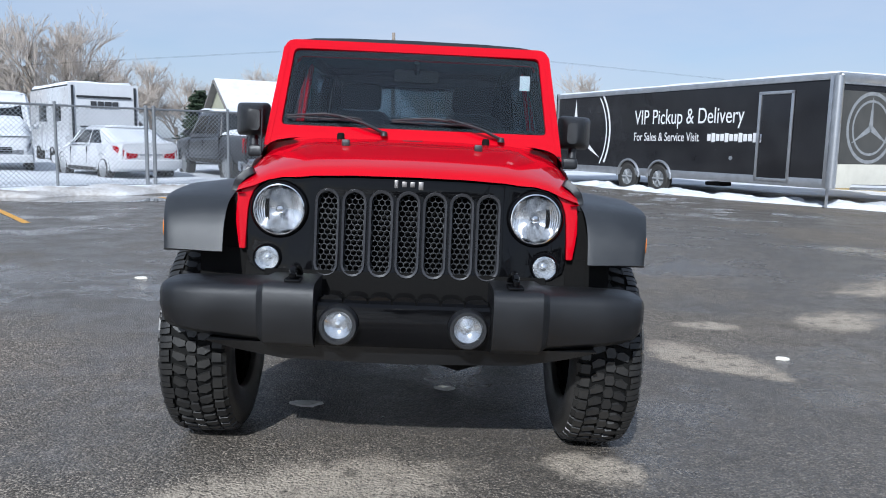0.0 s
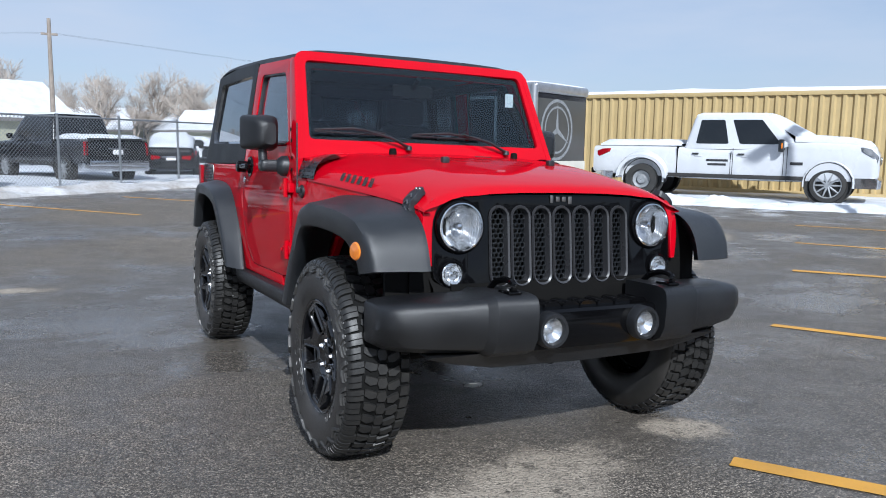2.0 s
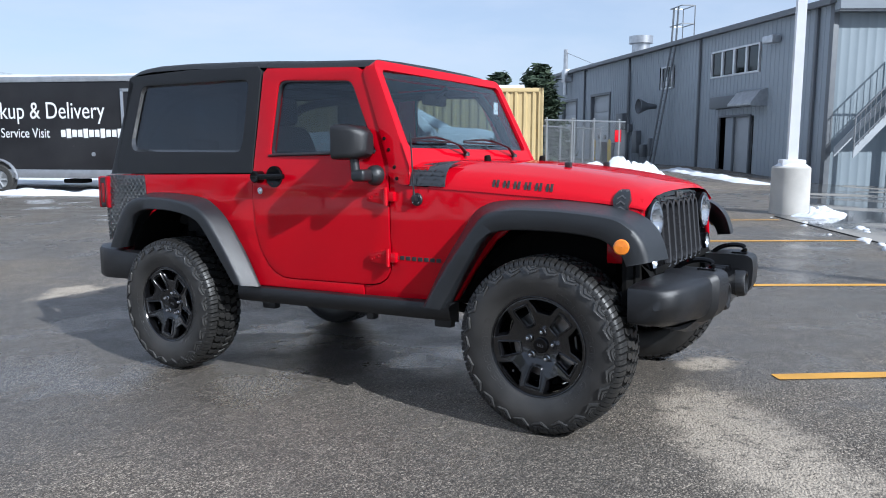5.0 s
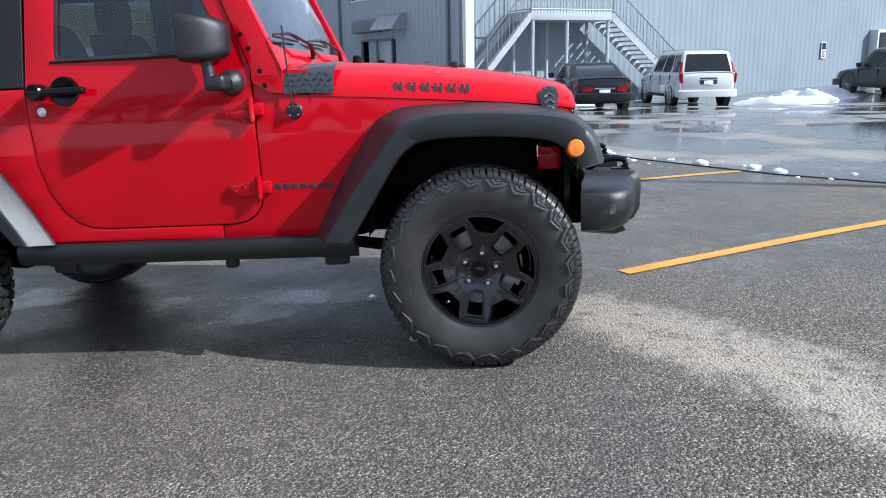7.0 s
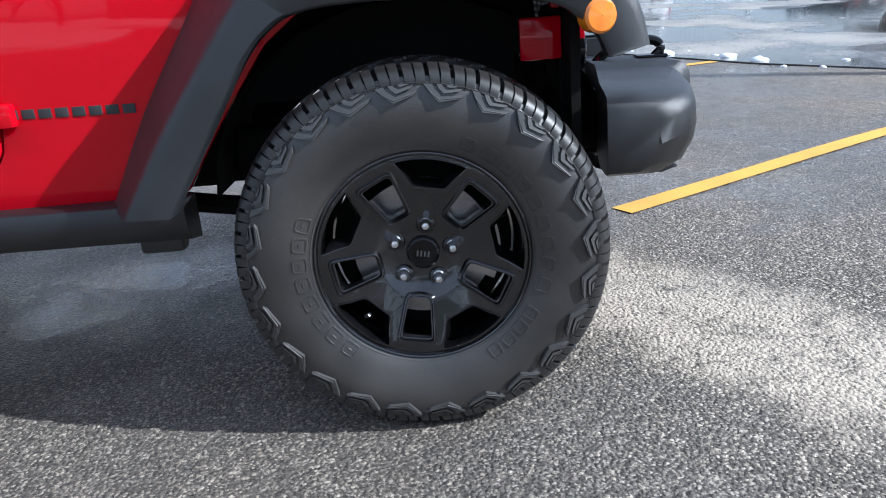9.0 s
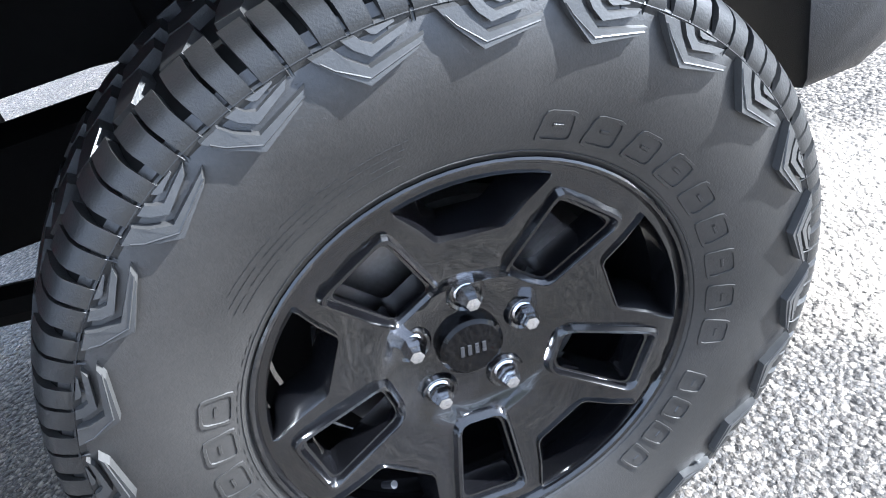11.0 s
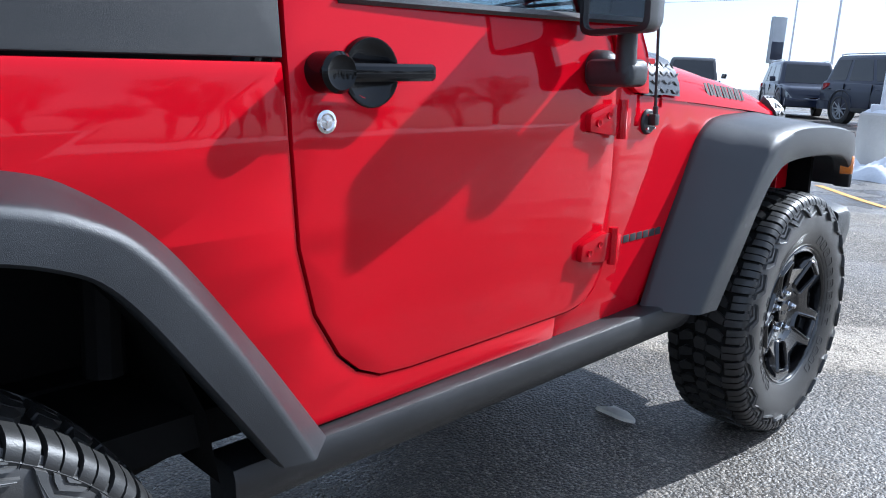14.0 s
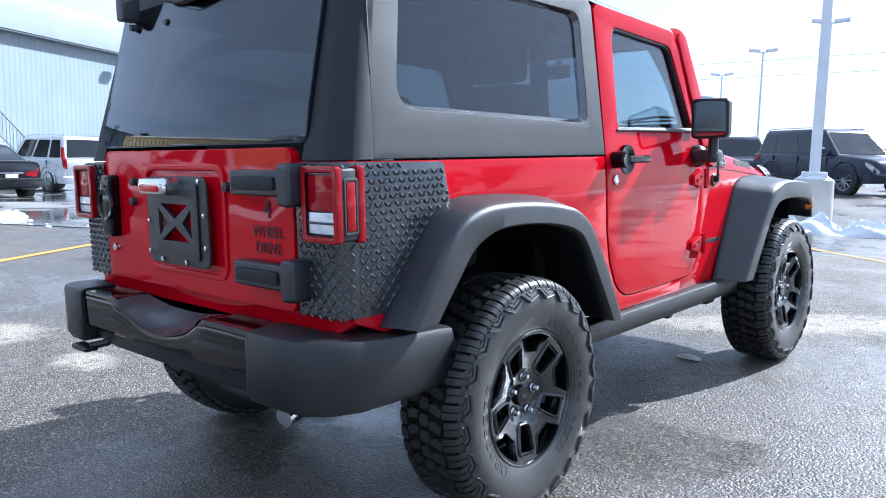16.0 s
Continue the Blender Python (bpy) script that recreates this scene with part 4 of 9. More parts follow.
def make_wheel(m):
    """Axle along x, outer face to -x; nuts start straight up."""
    PH = math.pi / 2

    def dish(r):
        return -lerp_rows([(0.0, 0.040), (0.05, 0.040), (0.075, 0.044), (0.10, 0.058), (0.18, 0.078), (0.205, 0.084), (0.218, 0.082)], r)[0]

    def face(u, v, w, off=0.0):
        return (dish(math.hypot(u, v)) - off + w, u, v)

    holes, rims, bowls = [], [], []
    for k in range(5):
        a = PH + math.pi + k * 2 * math.pi / 5  # long spoke windows, between the nuts
        d, t = polar(1, a), polar(1, a + math.pi / 2)
        q = lambda r, w: d * r + t * w
        holes.append(rounded([q(0.098, -0.0215), q(0.182, -0.033), q(0.182, 0.033), q(0.098, 0.0215)], 0.010, 3))
        rims.append((rounded([q(0.086, -0.031), q(0.195, -0.0455), q(0.195, 0.0455), q(0.086, 0.031)], 0.014, 3), rounded([q(0.092, -0.026), q(0.188, -0.0385), q(0.188, 0.0385), q(0.092, 0.026)], 0.012, 3), holes[-1]))
        a = PH + k * 2 * math.pi / 5  # outer windows, in line with the nuts
        d, t = polar(1, a), polar(1, a + math.pi / 2)
        q = lambda r, w: d * r + t * w
        arc = [polar(0.2095, a - 0.345 + 0.69 * j / 8) for j in range(9)]
        sides = [q(0.192, 0.070), q(0.172, 0.052), q(0.150, 0.036), q(0.147, 0.030), q(0.147, -0.030), q(0.150, -0.036), q(0.172, -0.052), q(0.192, -0.070)]
        holes.append(sides + arc)
        mid_w = d * 0.186
        bowls.append((holes[-1], [mid_w + (v - mid_w) * 0.70 for v in sides] + [v * 0.992 * (1 if 0 < j < 8 else 0.985) for j, v in enumerate(arc)]))
    grid = [-0.2 + 0.025 * k for k in range(17)]
    ob = part("wheel", sheet([circle(0, 0, 0.219, 72)] + holes, face, 0.034, 0.0035, cuts_u=grid, cuts_v=grid), RIM, car, "black ten-window alloy wheel", m, 40)
    for o, mid, i in rims:
        part("spoke_ridge", loft([[Vector(face(p.x, p.y, 0.002)) for p in o], [Vector(face(p.x, p.y, 0, 0.007)) for p in [a.lerp(b, 0.6) for a, b in zip(o, mid)]], [Vector(face(p.x, p.y, 0, 0.008)) for p in mid], [Vector(face(p.x, p.y, 0, 0.003)) for p in [a.lerp(b, 0.5) for a, b in zip(mid, i)]], [Vector(face(p.x, p.y, 0.03)) for p in i]], True, False), RIM, ob)
    for o, i in bowls:
        # outer windows sit in a sunken bowl with a raised shoulder
        part("window_shoulder", loft([[Vector(face(v.x, v.y, 0.003)) for v in o], [Vector(face(v.x, v.y, 0, 0.0035)) for v in o], [Vector(face(v.x, v.y, 0, 0.0030)) for v in [v.lerp(w, 0.10) for v, w in zip(o, i)]], [Vector(face(v.x, v.y, 0.004)) for v in [v.lerp(w, 0.35) for v, w in zip(o, i)]], [Vector(face(v.x, v.y, 0.024)) for v in i], [Vector(face(v.x, v.y, 0.040)) for v in i]], True, False), RIM, ob, angle=45)
    part("rim_barrel", lathe([(-0.074, 0.214), (-0.083, 0.2165), (-0.0885, 0.2195), (-0.0900, 0.2225), (-0.0885, 0.2245), (-0.076, 0.2245), (-0.05, 0.212), (0.0, 0.20), (0.10, 0.196), (0.115, 0.215)], 72), RIM, ob)
    part("brake_disc", lathe([(-0.005, 0.02), (-0.005, 0.15), (0.018, 0.15), (0.018, 0.02)], 48), STEEL, ob)
    cal = loft([[(x, (0.165 if o else 0.09) * math.cos(a), (0.165 if o else 0.09) * math.sin(a)) for x, o in ((-0.03, 1), (0.05, 1), (0.05, 0), (-0.03, 0))] for a in [2.5 + 0.12 * k for k in range(9)]])
    part("brake_caliper", cal, STEEL, ob, "bare metal brake caliper")
    # near-black disc added behind the brake, in place of shade inside the wheel
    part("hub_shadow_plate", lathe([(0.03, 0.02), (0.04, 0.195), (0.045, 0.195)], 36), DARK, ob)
    part("centre_cap", lathe([(-0.038, 0.036), (-0.049, 0.034), (-0.052, 0.030), (-0.0525, 0.0005)], 36), GLOSS_BLACK, ob)
    capmark = bmesh.new()
    for k in range(4):
        box(0.002, 0.004, 0.012, (-0.0532, -0.0115 + 0.0077 * k, 0), 0, capmark)
    part("cap_mark", capmark, GREY_TRIM, ob)
    for k in range(5):
        a = PH + k * 2 * math.pi / 5
        c = (0, 0.0635 * math.cos(a), 0.0635 * math.sin(a))
        part("nut_pocket", lathe([(-0.0415, 0.0215), (-0.046, 0.019), (-0.044, 0.016), (-0.036, 0.0145), (-0.036, 0.0005)], 20, "x", None, c), RIM, ob)
        nb = lathe([(-0.036, 0.0115), (-0.055, 0.0115), (-0.058, 0.0095), (-0.060, 0.009), (-0.064, 0.0075), (-0.066, 0.0005)], 6, "x", None, c)
        lathe([(-0.040, 0.0135), (-0.043, 0.0135), (-0.045, 0.0115)], 16, "x", nb, c)
        part("wheel_nut", nb, CHROME, ob, "chrome wheel nut")
    vs = tube([(-0.052, 0.19 * math.cos(5.35), 0.19 * math.sin(5.35)), (-0.066, 0.175 * math.cos(5.35), 0.175 * math.sin(5.35))], [0.004, 0.0045], 8)
    part("valve", vs, GREY_TRIM, ob)
    # tyre
    prof = [(-0.096, 0.214), (-0.1115, 0.2232), (-0.1165, 0.232), (-0.1235, 0.252), (-0.1295, 0.280), (-0.1325, 0.303), (-0.1315, 0.325), (-0.127, 0.344), (-0.1205, 0.360), (-0.114, 0.371), (-0.104, 0.3765), (-0.085, 0.3815), (-0.045, 0.3848), (0, 0.3855)]
    IN = 0.026  # the tyre sits this far inboard of the wheel's mounting plane
    side = sorted((r, -a) for a, r in prof)
    crown = sorted((-a, r) for a, r in prof if r > 0.33)
    wall_rows = [q for q in prof if q[1] < 0.375]
    base_rows = [wall_rows[-1]] + [q for q in prof if q[1] > 0.375]
    base_rows = base_rows + [(-a, r) for a, r in base_rows[-2::-1]]
    tyre = lathe([(a + IN, r) for a, r in wall_rows], 96)
    lathe([(-a + IN, r) for a, r in wall_rows], 96, "x", tyre)
    part("tyre", tyre, SIDEWALL, ob, "black all-terrain tyre", angle=60)
    part("tread_base", lathe([(a + IN, r - 0.0005) for a, r in base_rows], 96), GROOVE_SHADE, ob, angle=60)

    def wall(r, lift):
        """A point on the outer sidewall, lifted outwards."""
        return -(lerp_rows(side, r)[0] + lift) + IN

    def tread_r(x):
        return lerp_rows(crown, abs(x))[0]

    def block(bm, poly, depth, shrink=0.88):
        """poly: rows of (angle, x) on the tread."""
        low, high = [], []
        ca, cx = sum(p[0] for p in poly) / len(poly), sum(p[1] for p in poly) / len(poly)
        for a, x in poly:
            r0 = tread_r(x)
            low.append((x + IN, r0 * math.cos(a) * 0.994, r0 * math.sin(a) * 0.994))
            a2, x2 = ca + (a - ca) * shrink, cx + (x - cx) * 0.97
            r1 = tread_r(x2) + depth
            high.append((x2 * (1 + 0.02 * depth / 0.01) + IN, r1 * math.cos(a2), r1 * math.sin(a2)))
        loft([low, high], True, True, bm)

    N = 48
    step = 2 * math.pi / N
    tb = bmesh.new()
    for k in range(N):
        # centre blocks: slanted hooks in two rows, and a broken middle rib
        for sd in (-1, 1):
            a = k * step + (step / 2 if sd > 0 else 0)
            block(tb, [(a - 0.44 * step, sd * 0.064), (a + 0.02 * step, sd * 0.068), (a + 0.36 * step, sd * 0.046), (a + 0.30 * step, sd * 0.022), (a - 0.12 * step, sd * 0.019), (a - 0.30 * step, sd * 0.040)], 0.0105)
        a = k * step + 0.25 * step
        block(tb, [(a - 0.42 * step, -0.014), (a - 0.10 * step, -0.021), (a + 0.40 * step, -0.013), (a + 0.42 * step, 0.012), (a + 0.1 * step, 0.019), (a - 0.38 * step, 0.014)], 0.0105)
        # inner shoulder, away from view
        a = k * step
        block(tb, [(a - 0.38 * step, 0.072), (a + 0.38 * step, 0.070), (a + 0.42 * step, 0.104), (a - 0.34 * step, 0.104)], 0.0105)
        block(tb, [(a - 0.34 * step, 0.104), (a + 0.42 * step, 0.104), (a + 0.42 * step, 0.119), (a - 0.34 * step, 0.119)], 0.006)
    tagged(part("tread", tb, RUBBER, ob), kind="stuff")
    # outer shoulder: long ribbed blocks that wrap over the edge, each cut by a sipe
    meshes = []
    for inner in (0.070, 0.080):
        bm = bmesh.new()
        for q0, q1 in ((-0.42, -0.035), (0.035, 0.40)):
            rows = []
            for x, dep, sl in ((-inner, -0.004, 0.0), (-inner, 0.0105, 0.0), (-0.092, 0.0100, 0.04), (-0.104, 0.0090, 0.07), (-0.111, 0.0078, 0.10), (-0.1165, 0.0060, 0.13), (-0.121, 0.0040, 0.15), (-0.1225, -0.004, 0.16)):
                g = 0.03 if dep < 0 else 0.0
                r = tread_r(x) + dep
                out = x - max(0.0, dep) * lerp_rows([(0.08, 0.0), (0.104, 0.35), (0.121, 0.8)], -x)[0]
                rows.append([(out + IN, r * math.cos(w * step), r * math.sin(w * step)) for w in (q0 + sl - g, q0 + sl + 0.03 - g, q1 + sl - 0.03 + g, q1 + sl + g)])
            loft(rows, False, False, bm)
            low = [[(p[0] * 1.0 + (0.004 if False else 0.0), p[1] * 0.975, p[2] * 0.975) for p in (row[0], row[-1])] for row in rows]
            for row, lw in ((0, 0), (3, 1)):
                loft([[r_[row] for r_ in rows], [l_[lw] for l_ in low]], False, False, bm)
        meshes.append(finish(bm, "tread_block", RUBBER, 35))
    for k in range(N):
        o = new("tread_block", meshes[k % 2])
        o.parent, o.matrix_basis = ob, Matrix.Rotation(k * step, 4, "X")
    part("shoulder_line", lathe([(wall(0.3625, 0.0), 0.3625), (wall(0.3615, 0.0032), 0.3615), (wall(0.3595, 0.0035), 0.3595), (wall(0.3585, 0.0), 0.3585)], 96), RUBBER, ob)
    # notched lugs below the shoulder line
    cb = bmesh.new()
    NC = 24
    st = 2 * math.pi / NC

    def plate(poly, lift, top=0.94):
        lo = [(wall(r, -0.003), r * math.cos(a * st), r * math.sin(a * st)) for a, r in poly]
        ca, cr = sum(p[0] for p in poly) / len(poly), sum(p[1] for p in poly) / len(poly)
        hi = [(wall(cr + (r - cr) * top, lift), (cr + (r - cr) * top) * math.cos((ca + (a - ca) * top) * st), (cr + (r - cr) * top) * math.sin((ca + (a - ca) * top) * st)) for a, r in poly]
        loft([lo, hi], True, True, cb)

    def groove(line, lift, w=0.0008):
        tube([(wall(r, lift), r * math.cos(a * st), r * math.sin(a * st)) for a, r in line], w, 4, cb)
    plate([(-0.47, 0.3585), (-0.36, 0.3445), (-0.12, 0.3250), (0.36, 0.3375), (0.44, 0.3455), (-0.07, 0.3365), (-0.22, 0.3485), (-0.29, 0.3585)], 0.0092)
    groove([(-0.40, 0.353), (-0.33, 0.3455), (-0.10, 0.3310), (0.38, 0.3415)], 0.0094)
    plate([(-0.20, 0.3585), (-0.14, 0.3500), (-0.03, 0.3420), (0.30, 0.3500), (0.36, 0.3560), (0.02, 0.3490), (-0.05, 0.3530), (-0.09, 0.3585)], 0.0062)
    plate([(0.0, 0.3585), (0.03, 0.3550), (0.07, 0.3535), (0.24, 0.3570), (0.24, 0.3585)], 0.0042)
    lug = finish(cb, "tyre_lug", LUG_LIT, 25)
    for k in range(NC):
        o = new("tyre_lug", lug)
        o.parent, o.matrix_basis = ob, Matrix.Rotation(k * st + 0.05, 4, "X")
    # raised words on the sidewall as plain bars
    wb = bmesh.new()

    def wall_bar(a, w, r0, r1, lift):
        rows = []
        for r, l in ((r0, -0.002), (r0 + 0.002, lift), (r1 - 0.002, lift), (r1, -0.002)):
            rows.append([(wall(r, l), r * math.cos(a + dw / r), r * math.sin(a + dw / r)) for dw in (-w / 2, -w / 4, w / 4, w / 2)])
        loft(rows, False, False, wb)
    def wall_frame(a, w, r0, r1, lift):
        """A raised outline, as of a hollow letter."""
        ring = rounded([(-w / 2, r0), (w / 2, r0), (w / 2 * 0.86, r1), (-w / 2 * 0.86, r1)], 0.006, 2)
        loft([[(wall(v.y, lift), v.y * math.cos(a + v.x / v.y), v.y * math.sin(a + v.x / v.y)) for v in [Vector((p.x * k, (r0 + r1) / 2 + (p.y - (r0 + r1) / 2) * k)) for p in ring]] for k, lift in ((1.0, -0.001), (0.97, 0.0016), (0.80, 0.0016), (0.77, -0.001))], True, False, wb)
        wall_bar(a, w * 0.26, (r0 + r1) / 2 - 0.002, (r0 + r1) / 2 + 0.004, 0.0012)
    for k in range(8):
        wall_frame(math.radians(13 - 9.9 * k), 0.036, 0.237, 0.2675, 0.0016)
    for k in range(9):
        wall_frame(math.radians(106 + 10.2 * k), 0.036, 0.240, 0.2705, 0.0016)
    for k in range(4):
        wall_frame(math.radians(203 + 8.4 * k), 0.030, 0.240, 0.2690, 0.0016)
    for row in range(4):
        for k in range(26):
            if (k * 7 + row * 3) % 9:
                wall_bar(math.radians(38 + 1.6 * k - row), 0.0052, 0.268 - row * 0.0064, 0.2712 - row * 0.0064, 0.0009)
    for k in range(34):
        if k % 6:
            wall_bar(math.radians(-72 + 3.1 * k), 0.007, 0.2325, 0.2350, 0.0008)
    tagged(part("sidewall_mark", wb, SIDEWALL, ob), kind="stuff")
    part("bead_line", lathe([(wall(0.2285, -0.001), 0.2285), (wall(0.2295, 0.0012), 0.2295), (wall(0.2310, 0.0012), 0.2310), (wall(0.2320, -0.001), 0.2320)], 72), SIDEWALL, ob)
    return ob


PHASE = radians(9)


def wheel_pose(x, y, turn, spin):
    return Matrix.Translation((x, y, TYRE_R)) @ Matrix.Rotation(turn, 4, "Z") @ Matrix.Rotation(spin, 4, "X")


first = make_wheel(wheel_pose(-TRACK, 0, 0, PHASE))
for x, y, turn, spin in ((-TRACK, AXLE_R, 0, radians(7)), (TRACK, 0, math.pi, 0.5), (TRACK, AXLE_R, math.pi, 1.0)):
    copy_thing(first, wheel_pose(x, y, turn, spin))

# ---- rear of the car ----
REAR_Y = 3.112
back = [(-0.757, 1.192), (0.757, 1.192), (0.764, 1.0), (0.762, 0.76), (0.69, 0.715), (-0.69, 0.715), (-0.762, 0.76), (-0.764, 1.0)]
part("rear_panel", sheet([rounded(back, [0.02, 0.02, 0, 0.03, 0.03, 0.03, 0.03, 0])], lambda u, v, w: (u, REAR_Y - 0.022 - w - 0.02 * max(0, abs(u) - 0.70) / 0.06, v), 0.04, 0.012, cuts_u=[-0.7, 0.7]), RED, car)
gate = part("tailgate", sheet([rounded([(-0.570, 0.772), (0.578, 0.772), (0.570, 1.232), (-0.562, 1.232)], 0.035, 4)], lambda u, v, w: (u, REAR_Y + 0.012 * math.cos(u * 2.0) - 0.014 * (v - 1.0) - w, v), 0.035, 0.009, cuts_u=[-0.4, -0.2, 0, 0.2, 0.4], segments=3), RED, car)
part("tailgate_recess", sheet([rounded([(-0.245, 0.825), (0.255, 0.825), (0.255, 1.185), (-0.245, 1.185)], 0.05, 5), rounded([(-0.225, 0.845), (0.235, 0.845), (0.235, 1.165), (-0.225, 1.165)], 0.045, 5)], lambda u, v, w: (u, REAR_Y + 0.020 - w, v), 0.02, 0.008, segments=3), RED, gate)
# carrier plate with a cross window
plate_out = rounded([(-0.195, 0.862), (0.185, 0.862), (0.178, 1.148), (-0.190, 1.148)], 0.035, 4)
win = [[(-0.105, 0.955), (-0.105, 1.045), (-0.052, 1.0)], [(0.095, 0.955), (0.095, 1.045), (0.042, 1.0)], [(-0.090, 1.06), (0.080, 1.06), (-0.005, 1.012)], [(-0.090, 0.94), (0.080, 0.94), (-0.005, 0.988)]]
slots = [rounded([(x - 0.016, z - 0.006), (x + 0.016, z - 0.006), (x + 0.016, z + 0.006), (x - 0.016, z + 0.006)], 0.004, 2) for x, z in ((-0.11, 1.085), (0.10, 1.085), (-0.11, 0.905), (0.10, 0.905))]
plate = part("carrier_plate", sheet([plate_out] + win + slots, lambda u, v, w: (u, REAR_Y + 0.046 - w, v), 0.008, 0.0025), SATIN, gate, "black steel carrier plate with a cross opening")
part("plate_step", sheet([rounded([(-0.145, 0.885), (0.135, 0.885), (0.135, 1.125), (-0.145, 1.125)], 0.012, 3)] + win, lambda u, v, w: (u, REAR_Y + 0.053 - w, v), 0.006, 0.002), SATIN, plate)
for x, z in ((-0.155, 1.135), (0.02, 1.137), (0.155, 1.135), (-0.178, 1.03), (0.166, 1.0), (-0.18, 0.93), (0.17, 0.90), (-0.06, 0.876), (0.09, 0.876)):
    part("plate_bolt", lathe([(REAR_Y + 0.044, 0.009), (REAR_Y + 0.053, 0.008), (REAR_Y + 0.054, 0.0005)], 6, "y", None, (x, 0, z)), CHROME, plate)
lb = box(0.165, 0.075, 0.055, (0.035, REAR_Y + 0.075, 1.118), 0.02, segments=4)
lamp = part("plate_lamp", lb, CHROME, plate, "chrome lamp with a red lens")
part("lens", box(0.12, 0.02, 0.022, (0.035, REAR_Y + 0.108, 1.112), 0.008), RED_LENS, lamp)
# hinges, handle, lock, buffers
for z in (1.135, 0.875):
    hb = box(0.29, 0.05, 0.072, (-0.485, REAR_Y + 0.035, z), 0.012, segments=3)
    hinge = part("tailgate_hinge", hb, SATIN, gate, "black tailgate hinge")
    part("hinge_pad", box(0.20, 0.02, 0.038, (-0.465, REAR_Y + 0.060, z), 0.008), HARDTOP, hinge)
    hk = box(0.062, 0.085, 0.118, (-0.607, REAR_Y + 0.028, z - 0.004), 0.020, segments=3)
    part("hinge_bracket", hk, SATIN, hinge)
part("tailgate_handle", join(box(0.082, 0.045, 0.225, (0.505, REAR_Y + 0.022, 1.035), 0.018, segments=3), lathe([(REAR_Y + 0.044, 0.060), (REAR_Y + 0.052, 0.056), (REAR_Y + 0.050, 0.045), (REAR_Y + 0.036, 0.03), (REAR_Y + 0.034, 0.0005)], 28, "y", None, (0.500, 0, 1.04))), GLOSS_BLACK, gate, "black tailgate handle")
part("tailgate_lock", lathe([(REAR_Y + 0.008, 0.016), (REAR_Y + 0.02, 0.014), (REAR_Y + 0.021, 0.0005)], 20, "y", None, (0.505, 0, 0.882)), CHROME, gate)
for x, z in ((0.325, 1.125), (0.338, 1.055), (-0.262, 1.118)):
    part("buffer", lathe([(REAR_Y, 0.015), (REAR_Y + 0.028, 0.014), (REAR_Y + 0.032, 0.0005)], 16, "y", None, (x, 0, z)), SATIN, gate)


def wording(text, size, m, mat, parent, extrude=0.0006):
    cu = bpy.data.curves.new("text", "FONT")
    cu.body, cu.size, cu.extrude = text, size, extrude
    cu.align_x, cu.align_y = "CENTER", "CENTER"
    tmp = new("text_tmp", cu)
    me = bpy.data.meshes.new_from_object(tmp.evaluated_get(bpy.context.evaluated_depsgraph_get()))
    bpy.data.objects.remove(tmp)
    me.materials.clear()
    me.materials.append(mat)
    ob = new("lettering", me)
    ob.parent = parent
    ob.matrix_basis = m
    return ob


for text, z, size in (("4", 1.055, 0.075), ("WHEEL", 0.992, 0.046), ("DRIVE", 0.945, 0.046)):
    wording(text, size, pose(-0.452, REAR_Y + 0.0102 - 0.014 * (z - 1.0), z, 90, 0, 180), DECAL, gate)

# ribbed corner guards with raised tread pattern, and tail lamps
def lozenge(bm, place, normal, u_dir, length=0.0225, width=0.0080, height=0.0042):
    n, u = Vector(normal).normalized(), Vector(u_dir).normalized()
    v = n.cross(u)
    c = Vector(place)
    outline = [(0.5, 0), (0.2, 0.42), (0, 0.5), (-0.2, 0.42), (-0.5, 0), (-0.2, -0.42), (0, -0.5), (0.2, -0.42)]
    rings = [[c + n * height * up + u * (p * length * along) + v * (q * width * across) for p, q in outline] for along, across, up in ((1, 1, 0), (0.90, 0.72, 0.62), (0.72, 0.30, 1.0))]
    loft(rings, True, True, bm)


def inside(poly, x, y):
    hit = False
    for i in range(len(poly)):
        (x1, y1), (x2, y2) = poly[i - 1][:2], poly[i][:2]
        if (y1 > y) != (y2 > y) and x < (x2 - x1) * (y - y1) / (y2 - y1) + x1:
            hit = not hit
    return hit


